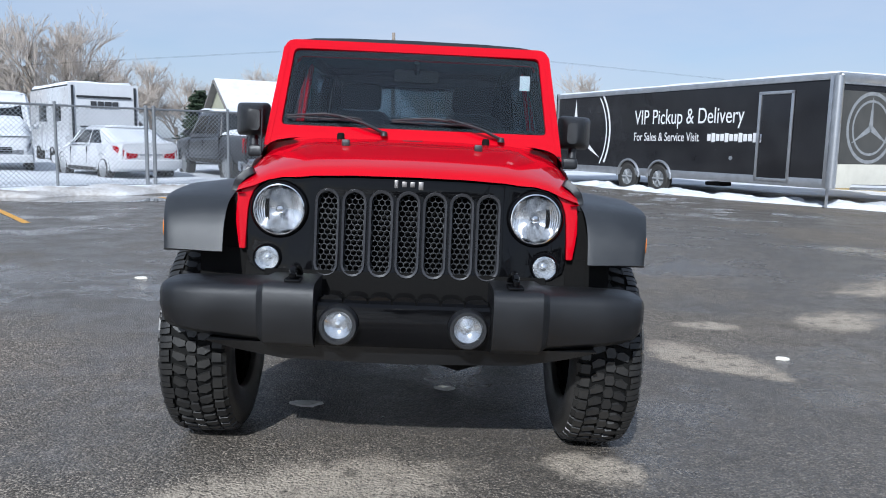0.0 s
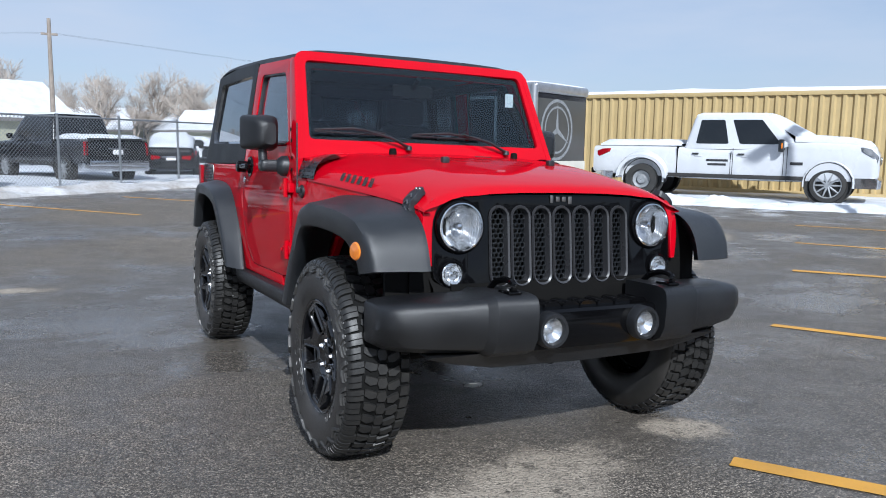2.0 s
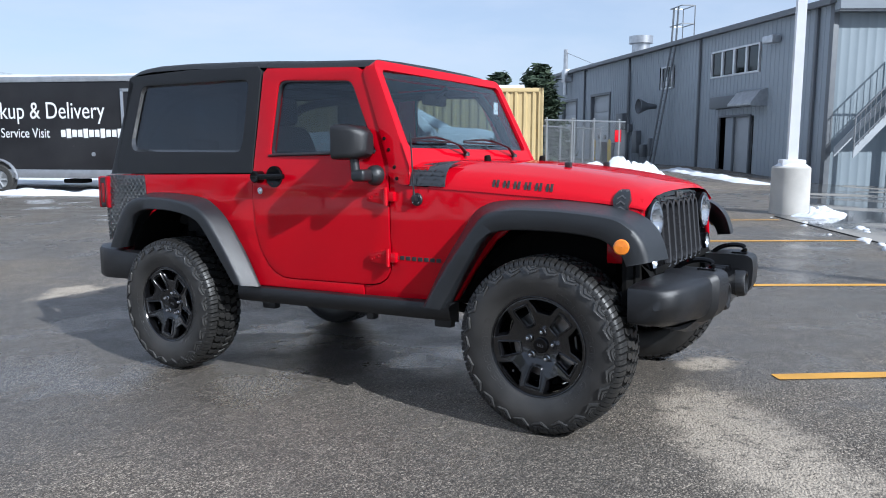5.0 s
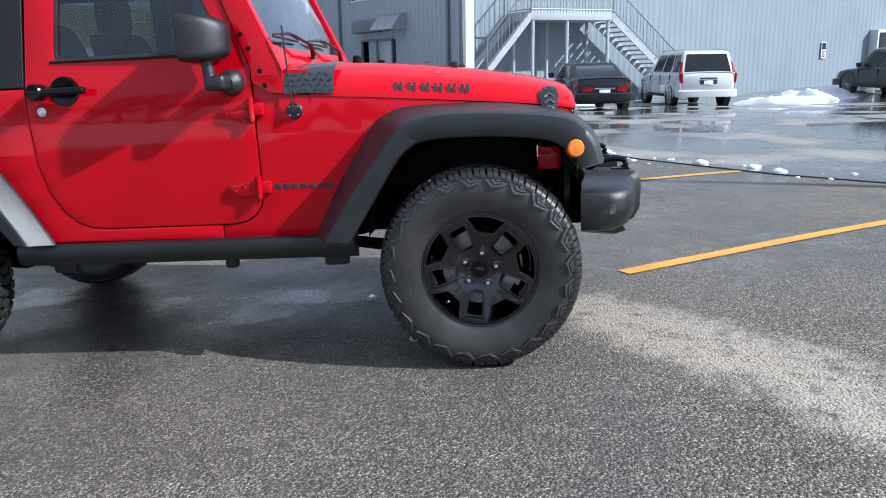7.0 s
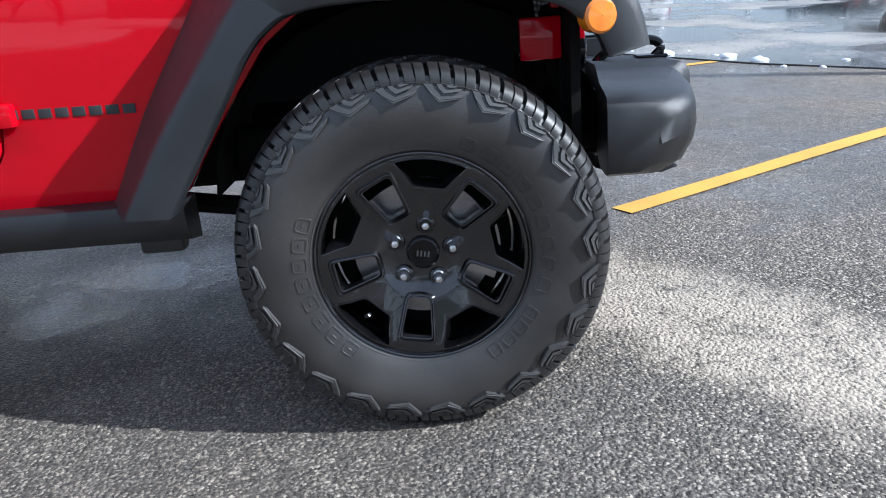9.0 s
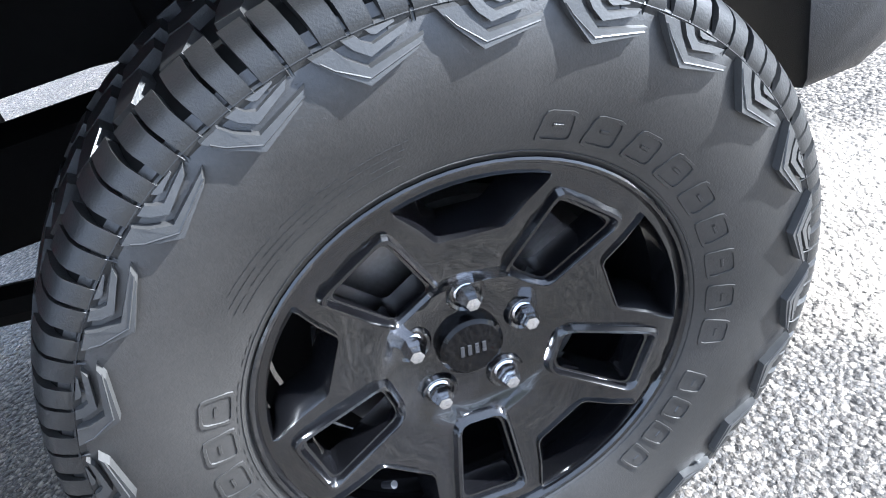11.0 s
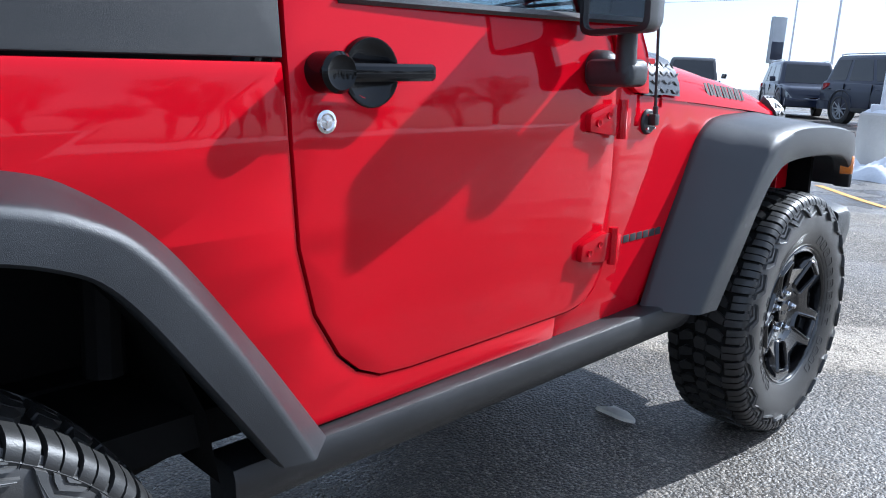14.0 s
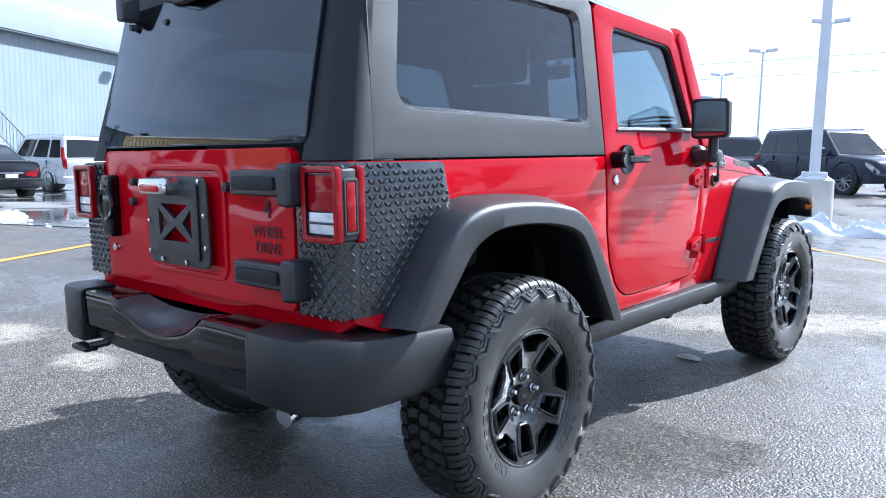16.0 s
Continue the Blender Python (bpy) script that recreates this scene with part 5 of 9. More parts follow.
for s in (-1, 1):
    def gx(z):
        return side_x(z) + 0.006
    side_out = [(3.062, 1.190), (2.715, 1.184), (2.695, 1.055), (2.775, 1.012), (2.86, 0.905), (2.942, 0.772), (3.062, 0.772)]
    gd = sheet([rounded(side_out, [0, 0.01, 0.01, 0.02, 0.02, 0.01, 0], 2)], lambda u, v, w: (s * (gx(v) - w), u, v), 0.005, 0.0015, cuts_v=[0.85, 0.95, 1.05])
    guard = part("corner_guard", gd, GUARD, car, "black diamond-plate corner guard")
    rows = []
    for k in range(9):
        z = 0.776 + 0.414 * k / 8
        row = [Vector((s * gx(z), 3.062, z))] + [Vector((s * (gx(z) - 0.04 + 0.04 * math.cos(a)), 3.072 + 0.045 * math.sin(a), z)) for a in [math.pi / 2 * j / 5 for j in range(6)]] + [Vector((s * 0.582, 3.117, z))]
        rows.append(row)
    part("guard_wrap", loft(rows, False, False), GUARD, guard)
    tp = bmesh.new()
    P = 0.0212
    arc_l = 0.0425 * math.pi / 2
    for iy in range(0, 44):
        for iz in range(0, 26):
            t, z = 0.008 + iy * P * 0.9, 0.776 + iz * P
            d = 1 if (iy + iz) % 2 else -1
            if z > 1.183:
                continue
            if t < 0.362:  # side
                y = 2.70 + t
                if inside(side_out, y, z) and inside(side_out, y + 0.008, z + 0.008 * d) and inside(side_out, y - 0.008, z - 0.008 * d):
                    lozenge(tp, (s * (gx(z) + 0.0002), y, z), (s, 0, 0), (0, 1, d))
            elif t < 0.362 + arc_l:  # round the corner
                q = (t - 0.362) / arc_l * math.pi / 2
                nrm = Vector((s * math.cos(q), math.sin(q), 0))
                at = Vector((s * (gx(z) - 0.04), 3.072, z)) + Vector((nrm.x * 0.04, nrm.y * 0.045, 0))
                lozenge(tp, at, nrm, Vector((-s * math.sin(q), math.cos(q), d)))
            else:  # rear face
                x = gx(z) - 0.04 - (t - 0.362 - arc_l)
                if x > 0.590:
                    lozenge(tp, (s * x, 3.1172, z), (0, 1, 0), (-s, 0, d))
    tagged(part("tread_pattern", tp, GUARD, guard, angle=70), kind="stuff")
    # tail lamp
    tl = box(0.148, 0.060, 0.190, (s * 0.715, 3.103, 1.080), 0.012, segments=3)
    tail = part("tail_lamp", tl, BUMPER, car, "boxy red and white tail lamp")
    part("lamp_flange", box(0.154, 0.027, 0.204, (s * 0.716, 3.061, 1.080), 0.011, segments=3), LAMP_RED, tail, "red lens flange against the body")
    part("lamp_rim", sheet([rounded([(0.640, 0.980), (0.790, 0.980), (0.790, 1.182), (0.640, 1.182)], 0.016, 3), rounded([(0.657, 0.998), (0.771, 0.998), (0.771, 1.164), (0.657, 1.164)], 0.008, 3)], lambda u, v, w: (s * u, 3.147 - w, v), 0.022, 0.006, segments=3), LAMP_RED, tail, "red translucent rim")
    part("lamp_bezel", sheet([rounded([(0.656, 0.997), (0.772, 0.997), (0.772, 1.165), (0.656, 1.165)], 0.008, 3), rounded([(0.661, 1.002), (0.767, 1.002), (0.767, 1.160), (0.661, 1.160)], 0.006, 3)], lambda u, v, w: (s * u, 3.141 - w, v), 0.012), GLOSS_BLACK, tail)
    part("red_lens", box(0.106, 0.014, 0.096, (s * 0.714, 3.131, 1.112), 0.005), LAMP_RED, tail)
    part("white_lens", box(0.106, 0.014, 0.058, (s * 0.714, 3.131, 1.032), 0.005), CLEAR_LENS, tail)
    part("lens_bar", box(0.106, 0.006, 0.006, (s * 0.714, 3.138, 1.033), 0.002), GREY_TRIM, tail)
    part("side_reflector", box(0.010, 0.031, 0.128, (s * 0.787, 3.099, 1.076), 0.004), LAMP_RED, tail)
    part("side_rim", sheet([rounded([(3.076, 1.002), (3.122, 1.002), (3.122, 1.150), (3.076, 1.150)], 0.005, 2), rounded([(3.082, 1.010), (3.116, 1.010), (3.116, 1.142), (3.082, 1.142)], 0.004, 2)], lambda u, v, w: (s * (0.7915 - w), u, v), 0.006, 0.002), SATIN, tail)
    for x, z in ((0.649, 1.173), (0.776, 1.173), (0.649, 0.989), (0.776, 0.989)):
        part("lamp_screw", lathe([(3.138, 0.006), (3.145, 0.005), (3.1455, 0.0005)], 10, "y", None, (s * x, 0, z)), CHROME, tail)
    # rear bumper end, wrapping round the corner
    plan = [(0.522, 3.262), (0.536, 3.268), (0.66, 3.258), (0.735, 3.235), (0.785, 3.18), (0.812, 3.10), (0.826, 2.98), (0.826, 2.80), (0.820, 2.745)]
    rows = []
    for i, (x, y) in enumerate(plan):
        z1 = lerp_rows([(0, 0.740), (1, 0.742), (3, 0.737), (5, 0.726), (8, 0.700)], i)[0]
        z0 = lerp_rows([(0, 0.552), (1, 0.545), (3, 0.535), (5, 0.528), (8, 0.535)], i)[0]
        nx, ny = lerp_rows([(0, 0, 1), (2, 0.1, 1), (4, 0.75, 0.66), (6, 1, 0), (8, 1, 0)], i)
        dp = lambda d: (s * (x - nx * d), y - ny * d)
        rows.append([(*dp(0.012), z0), (*dp(0.0), z0 + 0.02), (*dp(0.0), z1 - 0.022), (*dp(0.008), z1 - 0.005), (*dp(0.022), z1), (*dp(0.13), z1 + 0.002), (*dp(0.13), z0)])
    part("rear_bumper_end", loft(rows), BUMPER, car, "black plastic rear bumper corner", angle=40)
# bumper centre with a scooped dip
xs = [-0.525, -0.40, -0.30] + [-0.28 + 0.04 * k for k in range(15)] + [0.30, 0.40, 0.525]
rows = []
for x in xs:
    dip = 0.088 * max(0.0, 1 - (x / 0.265) ** 2) ** 0.75
    zt = 0.735 - dip
    rows.append([(x, 3.242, 0.60), (x, 3.250, 0.612), (x, 3.252, zt - 0.012), (x, 3.246, zt), (x, 3.238, zt), (x, 3.13, 0.735 - dip * 0.35), (x, 3.13, 0.60)])
part("rear_bumper_centre", loft(rows), GLOSS_BLACK, car, "gloss black rear bumper centre with a dip")
scoop = []
for x in [-0.262 + 0.0262 * k for k in range(21)]:
    dip = 0.088 * max(0.0, 1 - (x / 0.265) ** 2) ** 0.75
    scoop.append([(x, 3.249, 0.7365 - dip), (x, 3.238, 0.738 - dip), (x, 3.19, 0.7375 - dip * 0.72), (x, 3.135, 0.738 - dip * 0.34)])
part("bumper_step", loft(scoop, False, False), GUARD, car, "smooth scooped step in the bumper")
part("bumper_underside", loft([[(x, 3.235, 0.60), (x, 3.20, zb), (x, 3.02, zb), (x, 3.02, 0.62)] for x, zb in ((-0.6, 0.56), (-0.4, 0.535), (0.4, 0.535), (0.6, 0.56))]), BUMPER, car)
hs = tube([(0.46, 3.16, 0.58), (0.47, 3.20, 0.54), (0.52, 3.24, 0.525)], 0.014, 8)
box(0.12, 0.05, 0.02, (0.55, 3.25, 0.52), 0.008, hs)
part("tow_loop", hs, BUMPER, car)

# rear window fittings
part("glass_hinge", box(0.055, 0.07, 0.12, (0.475, 3.035, 1.755), 0.015, segments=3), SATIN, car)
wf = box(0.30, 0.05, 0.045, (0.06, 3.03, 1.755), 0.015)
tube([(0.20, 3.03, 1.745), (0.06, 3.05, 1.718), (-0.10, 3.04, 1.735)], 0.018, 8, wf)
part("rear_wiper", wf, SATIN, car, "black rear wiper housing")
for x, z in ((0.47, 1.675), (0.215, 1.665)):
    part("glass_stop", lathe([(rear_y(z) + 0.02, 0.013), (rear_y(z) + 0.045, 0.011), (rear_y(z) + 0.046, 0.0005)], 16, "y", None, (x, 0, z)), SATIN, car)

# ---- sides and front: small parts ----
for s in (-1, 1):
    # door mirror
    mb = loft([[(s * (x + 0.048), y + 0.097 - (0.974 - y) * 0.42, 1.333 + (z - 1.355) * 0.93) for x, z in rounded([(xi, z0), (xo, z0 + 0.006), (xo, z1 - 0.006), (xi, z1)], r, 5)] for y, xi, xo, z0, z1, r in ((0.862, 0.750, 0.812, 1.285, 1.405, 0.030), (0.878, 0.735, 0.838, 1.270, 1.425, 0.035), (0.90, 0.728, 0.862, 1.262, 1.440, 0.032), (0.955, 0.722, 0.896, 1.257, 1.452, 0.028), (0.972, 0.724, 0.894, 1.259, 1.450, 0.026), (0.974, 0.735, 0.883, 1.270, 1.439, 0.022), (0.962, 0.738, 0.880, 1.273, 1.436, 0.022))])
    mir = part("door_mirror", mb, BUMPER, car, "black door mirror", angle=45)
    part("mirror_glass", sheet([rounded([(0.738, 1.273), (0.880, 1.273), (0.880, 1.436), (0.738, 1.436)], 0.022, 4)], lambda u, v, w: (s * (u + 0.048), 1.065 - w - 0.05 * (0.81 - u), 1.333 + (v - 1.355) * 0.93), 0.003), surface("mirror_silver", (0.7, 0.72, 0.74), (0.68, 0.7, 0.72), 0.02, 0.03, 5, 50, metal=1.0), mir)
    part("mirror_arm", join(box(0.125, 0.082, 0.060, (s * 0.805, 0.972, 1.167), 0.024, segments=4), tube([(s * 0.842, 0.992, 1.17), (s * 0.846, 0.998, 1.262)], [0.024, 0.021], 14)), SATIN, mir)
    part("mirror_foot", lathe([(s * 0.735, 0.052), (s * 0.762, 0.050), (s * 0.78, 0.038), (s * 0.792, 0.02)], 24, "x", None, (0, 0.945, 1.166)), SATIN, mir)
    # bonnet latch
    def on_hood(u, v, w):
        dx, z, ix, iz = lerp_rows([(0.0, 0.020, 0.966, 1, 0), (0.05, 0.022, 1.012, 1, 0.05), (0.08, 0.012, 1.042, 0.9, 0.4), (0.11, -0.014, 1.072, 0.7, 0.7), (0.14, -0.046, 1.092, 0.4, 0.9)], v)
        return (s * (nose_x(-0.29) + dx - ix * w), u, z - iz * w)
    lt = sheet([rounded([(-0.330, 0.0), (-0.252, 0.0), (-0.260, 0.055), (-0.252, 0.09), (-0.268, 0.138), (-0.314, 0.138), (-0.330, 0.09), (-0.322, 0.055)], 0.010, 2)], on_hood, 0.026, 0.004, cuts_v=[0.05, 0.065, 0.08, 0.095, 0.11, 0.125])
    latch = part("bonnet_latch", lt, SATIN, car, "black rubber bonnet latch")
    for y, v in ((-0.317, 0.012), (-0.265, 0.012), (-0.306, 0.126), (-0.276, 0.126)):
        part("latch_bolt", lathe([(s * 0.0, 0.006), (s * 0.005, 0.005), (s * 0.0055, 0.0005)], 8, "x", None, on_hood(y, v, 0.0)), STEEL, latch)
    for k in range(3):
        v = 0.040 + 0.024 * k
        part("latch_rib", tube([on_hood(-0.310, v, -0.001), on_hood(-0.291, v + 0.013, -0.001), on_hood(-0.272, v, -0.001)], 0.004, 6), STEEL, latch)
    # ribbed guard on the bonnet's rear corner
    rows, pat = [], bmesh.new()
    for k in range(8):
        y = 0.548 + (0.748 - 0.548) * k / 7
        zc, zs, ze = lerp_rows(HOOD, y)
        e = nose_x(y) + 0.009
        prof = [(e + 0.0, ze + 0.004), (e - 0.004, ze + 0.035), (e - 0.018, ze + 0.070), (e - 0.045, ze + 0.098), (e - 0.085, ze + 0.116 - 0.003 * k), (e - 0.14 + 0.008 * k, ze + 0.126 - 0.003 * k), (e - 0.195 + 0.010 * k, ze + 0.131 - 0.003 * k)]
        prof = [(x, z + 0.008) for x, z in prof]
        rows.append([(s * x, y, z) for x, z in prof])
    cg = part("bonnet_guard", loft(rows, False, False), GUARD, car, "black ribbed bonnet corner guard")
    for iy in range(8):
        for iz in range(4):
            y = 0.562 + iy * 0.030 + (0.015 if iz % 2 else 0)
            if y > 0.735:
                continue
            zc, zs, ze = lerp_rows(HOOD, y)
            lozenge(pat, (s * (nose_x(y) + 0.0085 - (0, 0.003, 0.008, 0.018)[iz]), y, ze + 0.022 + 0.022 * iz), (s, 0, 0.15 * iz), (0, 1, 0.6 if (iy + iz) % 2 else -0.6), 0.024, 0.007, 0.003)
    tagged(part("tread_pattern", pat, GUARD, cg, angle=70), kind="stuff")
    # screws on the windscreen hinge and badge bars
    def pillar_x(y, z):
        return max(side_x(z, y), 0.738 - 0.1005 * (z - 1.205)) + 0.003
    part("windscreen_bracket", sheet([rounded([(0.864, 1.162), (0.866, 1.215), (1.046, 1.69), (1.03, 1.72), (0.972, 1.712), (0.744, 1.212), (0.744, 1.116), (0.79, 1.120)], 0.008, 2)], lambda u, v, w: (s * (pillar_x(u, v) - w), u, v), 0.03, 0.004, cuts_v=[1.2, 1.3, 1.4, 1.5, 1.6]), RED, car)
    for y, z in ((0.898, 1.348), (0.868, 1.292), (0.829, 1.205), (0.812, 1.148)):
        part("frame_screw", lathe([(s * (pillar_x(y, z) - 0.004), 0.010), (s * (pillar_x(y, z) + 0.003), 0.009), (s * (pillar_x(y, z) + 0.004), 0.0005)], 12, "x", None, (0, y, z)), DARK, car)
    for k in range(8):
        y = 0.838 - 0.0345 * k
        part("side_badge_bar", box(0.003, 0.027, 0.020, (s * (nose_x(y) + 0.0005 + min(0, side_x(0.742) - 0.764)), y, 0.752 - 0.001 * k), 0.0008), DECAL, car)
    for k in range(6):
        y = 0.300 - 0.052 * k
        zc, zs, ze = lerp_rows(HOOD, y)
        e = nose_x(y) + 0.004
        p0, p1 = Vector((s * (e - 0.012), y, ze + 0.028)), Vector((s * (e - 0.030), y, ze + 0.062))
        bm = bmesh.new()
        for d0, d1 in ((-0.017, -0.004), (0.004, 0.017)):
            loft([[p0 + Vector((s * 0.0012, d, 0)), p1 + Vector((s * 0.0022, d, 0.0015)), p1 + Vector((s * 0.001, d, 0)), p0 + Vector((-s * 0.002, d, 0))] for d in (d0, d1)], True, True, bm)
        part("bonnet_decal_bar", bm, DECAL, car)
    # inner lamp pod seen in the wheel arch and bumper bracket
    part("fender_brace", box(0.10, 0.06, 0.16, (s * 0.56, -0.33, 0.80), 0.02), DARK, car)
    part("bumper_bracket", box(0.16, 0.22, 0.14, (s * 0.42, -0.42, 0.60), 0.02), DARK, car)
# antenna
am = lathe([(-0.7060, 0.032), (-0.7310, 0.032), (-0.7360, 0.028), (-0.7380, 0.0005)], 20, "x", None, (0, 0.708, 1.046))
am = box(0.026, 0.022, 0.03, (-0.7440, 0.708, 1.052), 0.006, am)
tube([(-0.7500, 0.708, 1.057), (-0.7500, 0.711, 1.085)], 0.0065, 8, am)
tube([(-0.7500, 0.711, 1.085), (-0.7480, 0.726, 1.37)], 0.0038, 8, am)
antenna = part("antenna", am, SATIN, car, "short black whip antenna")
for a in range(4):
    part("antenna_screw", lathe([(-0.7370, 0.004), (-0.7420, 0.0035), (-0.7425, 0.0005)], 8, "x", None, (0, 0.708 + 0.023 * math.cos(0.8 + a * 1.571), 1.046 + 0.023 * math.sin(0.8 + a * 1.571))), CHROME, antenna)
# wipers
def at_screen(x, z, off=0.02):
    return Vector((x, WS0.y + WS_L * (z - WS0.z) - off, z + off * 0.45))


for piv, tip, b0, b1 in (((-0.150, 1.268), (-0.40, 1.345), (-0.640, 1.342), (-0.265, 1.338)), ((0.435, 1.262), (0.17, 1.345), (-0.115, 1.340), (0.290, 1.336))):
    wm = tube([at_screen(piv[0], piv[1], 0.015), at_screen(piv[0] * 0.6 + tip[0] * 0.4, piv[1] * 0.6 + tip[1] * 0.4, 0.045), at_screen(tip[0], tip[1], 0.03)], [0.013, 0.008, 0.006], 8, squash=0.7)
    tube([at_screen(b0[0], b0[1], 0.012), at_screen((b0[0] + b1[0]) / 2, b0[1] + 0.004, 0.030), at_screen(b1[0], b1[1], 0.012)], [0.004, 0.008, 0.004], 6, wm)
    tube([at_screen(b0[0], b0[1] - 0.006, 0.008), at_screen(b1[0], b1[1] - 0.006, 0.008)], 0.005, 6, wm)
    lathe([(0, 0.018), (0.02, 0.016), (0.026, 0.0005)], 12, "z", wm, tuple(at_screen(piv[0], piv[1] - 0.012, 0.012)))
    part("wiper", wm, SATIN, car, "black windscreen wiper")
for x, y in ((-0.275, 0.10), (0.275, 0.10)):
    part("washer_nozzle", box(0.034, 0.03, 0.030, (x, y, lerp_rows(HOOD, y)[0] + 0.006), 0.008), SATIN, car)
for x in (-0.34, 0.34):
    part("screen_bumper", lathe([(0, 0.019), (0.03, 0.017), (0.036, 0.012), (0.037, 0.0005)], 16, "z", None, (x, 0.52, lerp_rows(HOOD, 0.52)[0] - 0.012)), DARK, car)
part("bonnet_vent_badge", box(0.085, 0.012, 0.004, (0.0, 0.25, lerp_rows(HOOD, 0.25)[0] + 0.012), 0.0015), DECAL, car)
# emblem on the grille as plain bars
for k, (x, w, h) in enumerate(((-0.046, 0.014, 0.030), (-0.017, 0.018, 0.020), (0.012, 0.018, 0.020), (0.042, 0.018, 0.030))):
    part("grille_emblem_bar", box(w, 0.006, h, (x, on_grille(0, 1.048, 0)[1] - 0.002, 1.050 - (0.004 if k == 3 else 0)), 0.004), STEEL, grille)
# paper tag in the windscreen
tag = part("paper_tag", box(0.052, 0.003, 0.075, tuple(at_screen(0.565, 1.585, -0.03)), 0), WHITE_MARK, car, "white and red paper tag behind the windscreen", None)
part("tag_stripe", box(0.020, 0.0035, 0.060, tuple(at_screen(0.552, 1.590, -0.028)), 0), RED_LENS, tag)

# ---- inside the car ----
for s in (-1, 1):
    sb = box(0.50, 0.52, 0.16, (s * 0.36, 1.50, 0.86), 0.06, segments=3)
    seat = part("front_seat", sb, SEAT, car, "black cloth front seat")
    part("backrest", loft([[(s * 0.36 + x * w, y + 0.06 * (1 - x * x) * 0, z) for x, y in ((-1, y0 + 0.02), (-0.8, y0 - 0.04), (0.8, y0 - 0.04), (1, y0 + 0.02), (0.9, y0 + 0.12), (-0.9, y0 + 0.12))] for z, y0, w in ((0.86, 1.74, 0.24), (1.0, 1.77, 0.25), (1.25, 1.83, 0.235), (1.42, 1.88, 0.19), (1.46, 1.90, 0.15))]), SEAT, seat)
    part("headrest", box(0.26, 0.10, 0.17, (s * 0.36, 1.945, 1.555), 0.045, segments=3), SEAT, seat)
    part("roll_bar", tube(smooth_line([(s * 0.62, 2.05, 0.7), (s * 0.62, 2.02, 1.3), (s * 0.58, 2.0, 1.66), (s * 0.50, 1.99, 1.72), (0, 1.99, 1.73)], 4), 0.032, 10), DARK, car)
    part("roll_bar", tube(smooth_line([(s * 0.56, 2.0, 1.69), (s * 0.575, 2.6, 1.66), (s * 0.60, 2.9, 1.40), (s * 0.62, 2.98, 1.0)], 4), 0.030, 10), DARK, car)
    part("roll_bar", tube([(s * 0.57, 1.08, 1.68), (s * 0.56, 2.0, 1.69)], 0.030, 10), DARK, car)
    part("roll_bar", tube(smooth_line([(s * 0.585, 1.10, 1.68), (s * 0.63, 0.98, 1.50), (s * 0.665, 0.88, 1.27)], 4), 0.028, 10), DARK, car)
    part("rear_headrest", box(0.24, 0.09, 0.15, (s * 0.28, 2.72, 1.34), 0.04, segments=3), SEAT, car)
part("rear_bench", join(box(1.0, 0.45, 0.16, (0, 2.45, 0.86), 0.05), box(1.0, 0.12, 0.42, (0, 2.70, 1.06), 0.05)), SEAT, car, "black cloth rear bench")
part("dashboard", loft([[(x, 0.80, 1.22), (x, 0.92, 1.265), (x, 1.10, 1.245), (x, 1.16, 1.17), (x, 1.12, 0.95), (x, 0.82, 0.85)] for x in (-0.70, 0.70)]), SEAT, car)
part("steering_wheel", tube([(0.36 + 0.185 * math.cos(a), 1.30 - 0.06 * math.sin(a), 1.18 + 0.175 * math.sin(a)) for a in [2 * math.pi * k / 28 for k in range(29)]], 0.016, 8), DARK, car)
part("rear_view_mirror", join(box(0.24, 0.03, 0.07, (0.0, 1.055, 1.595), 0.015), tube([(0.0, 0.965, 1.655), (0.0, 1.04, 1.61)], 0.014, 8)), DARK, car)
part("head_lining", box(1.20, 1.80, 0.01, (0, 1.95, 1.735)), SEAT, car)
for s in (-1, 1):
    part("door_lining", box(0.02, 0.95, 0.60, (s * 0.70, 1.31, 0.93)), SEAT, car)
    part("side_lining", box(0.02, 1.2, 0.135, (s * 0.70, 2.45, 1.1225)), SEAT, car)
    part("wheel_tub", sheet([[(AXLE_R + 0.49 * math.cos(a), 0.52 + 0.50 * math.sin(a)) for a in [math.pi * k / 16 for k in range(17)]]], lambda u, v, w: (s * (0.405 - w), u, v), 0.01), DARK, car)
part("tailgate_lining", box(1.1, 0.02, 0.45, (0, 3.06, 0.98)), SEAT, car)

# ---- under the car ----
for y in (0.0, AXLE_R):
    ax = tube([(-0.70, y, TYRE_R - 0.005), (0.70, y, TYRE_R - 0.005)], 0.042, 12)
    lathe([(-0.13, 0.03), (-0.10, 0.10), (0.0, 0.13), (0.10, 0.10), (0.13, 0.03)], 20, "x", ax, ((0.22 if y == 0 else 0), y, TYRE_R))
    part("axle", ax, DARK, car)
for s in (-1, 1):
    part("frame_rail", box(0.10, 3.6, 0.13, (s * 0.42, 1.20, 0.575), 0.015), DARK, car)
    for y in (0.0, AXLE_R):
        part("spring", tube([(s * 0.47 + 0.06 * math.cos(k * 0.7), y + 0.06 * math.sin(k * 0.7), 0.47 + 0.0062 * k) for k in range(50)], 0.009, 6), DARK, car)
        part("damper", tube([(s * 0.55, y + 0.14, 0.40), (s * 0.52, y + 0.17, 0.82)], 0.026, 10), DARK, car)
    part("control_arm", tube([(s * 0.52, 0.05, 0.40), (s * 0.46, 0.80, 0.50)], 0.026, 8), DARK, car)
    part("control_arm", tube([(s * 0.52, AXLE_R, 0.40), (s * 0.46, 1.70, 0.50)], 0.026, 8), DARK, car)
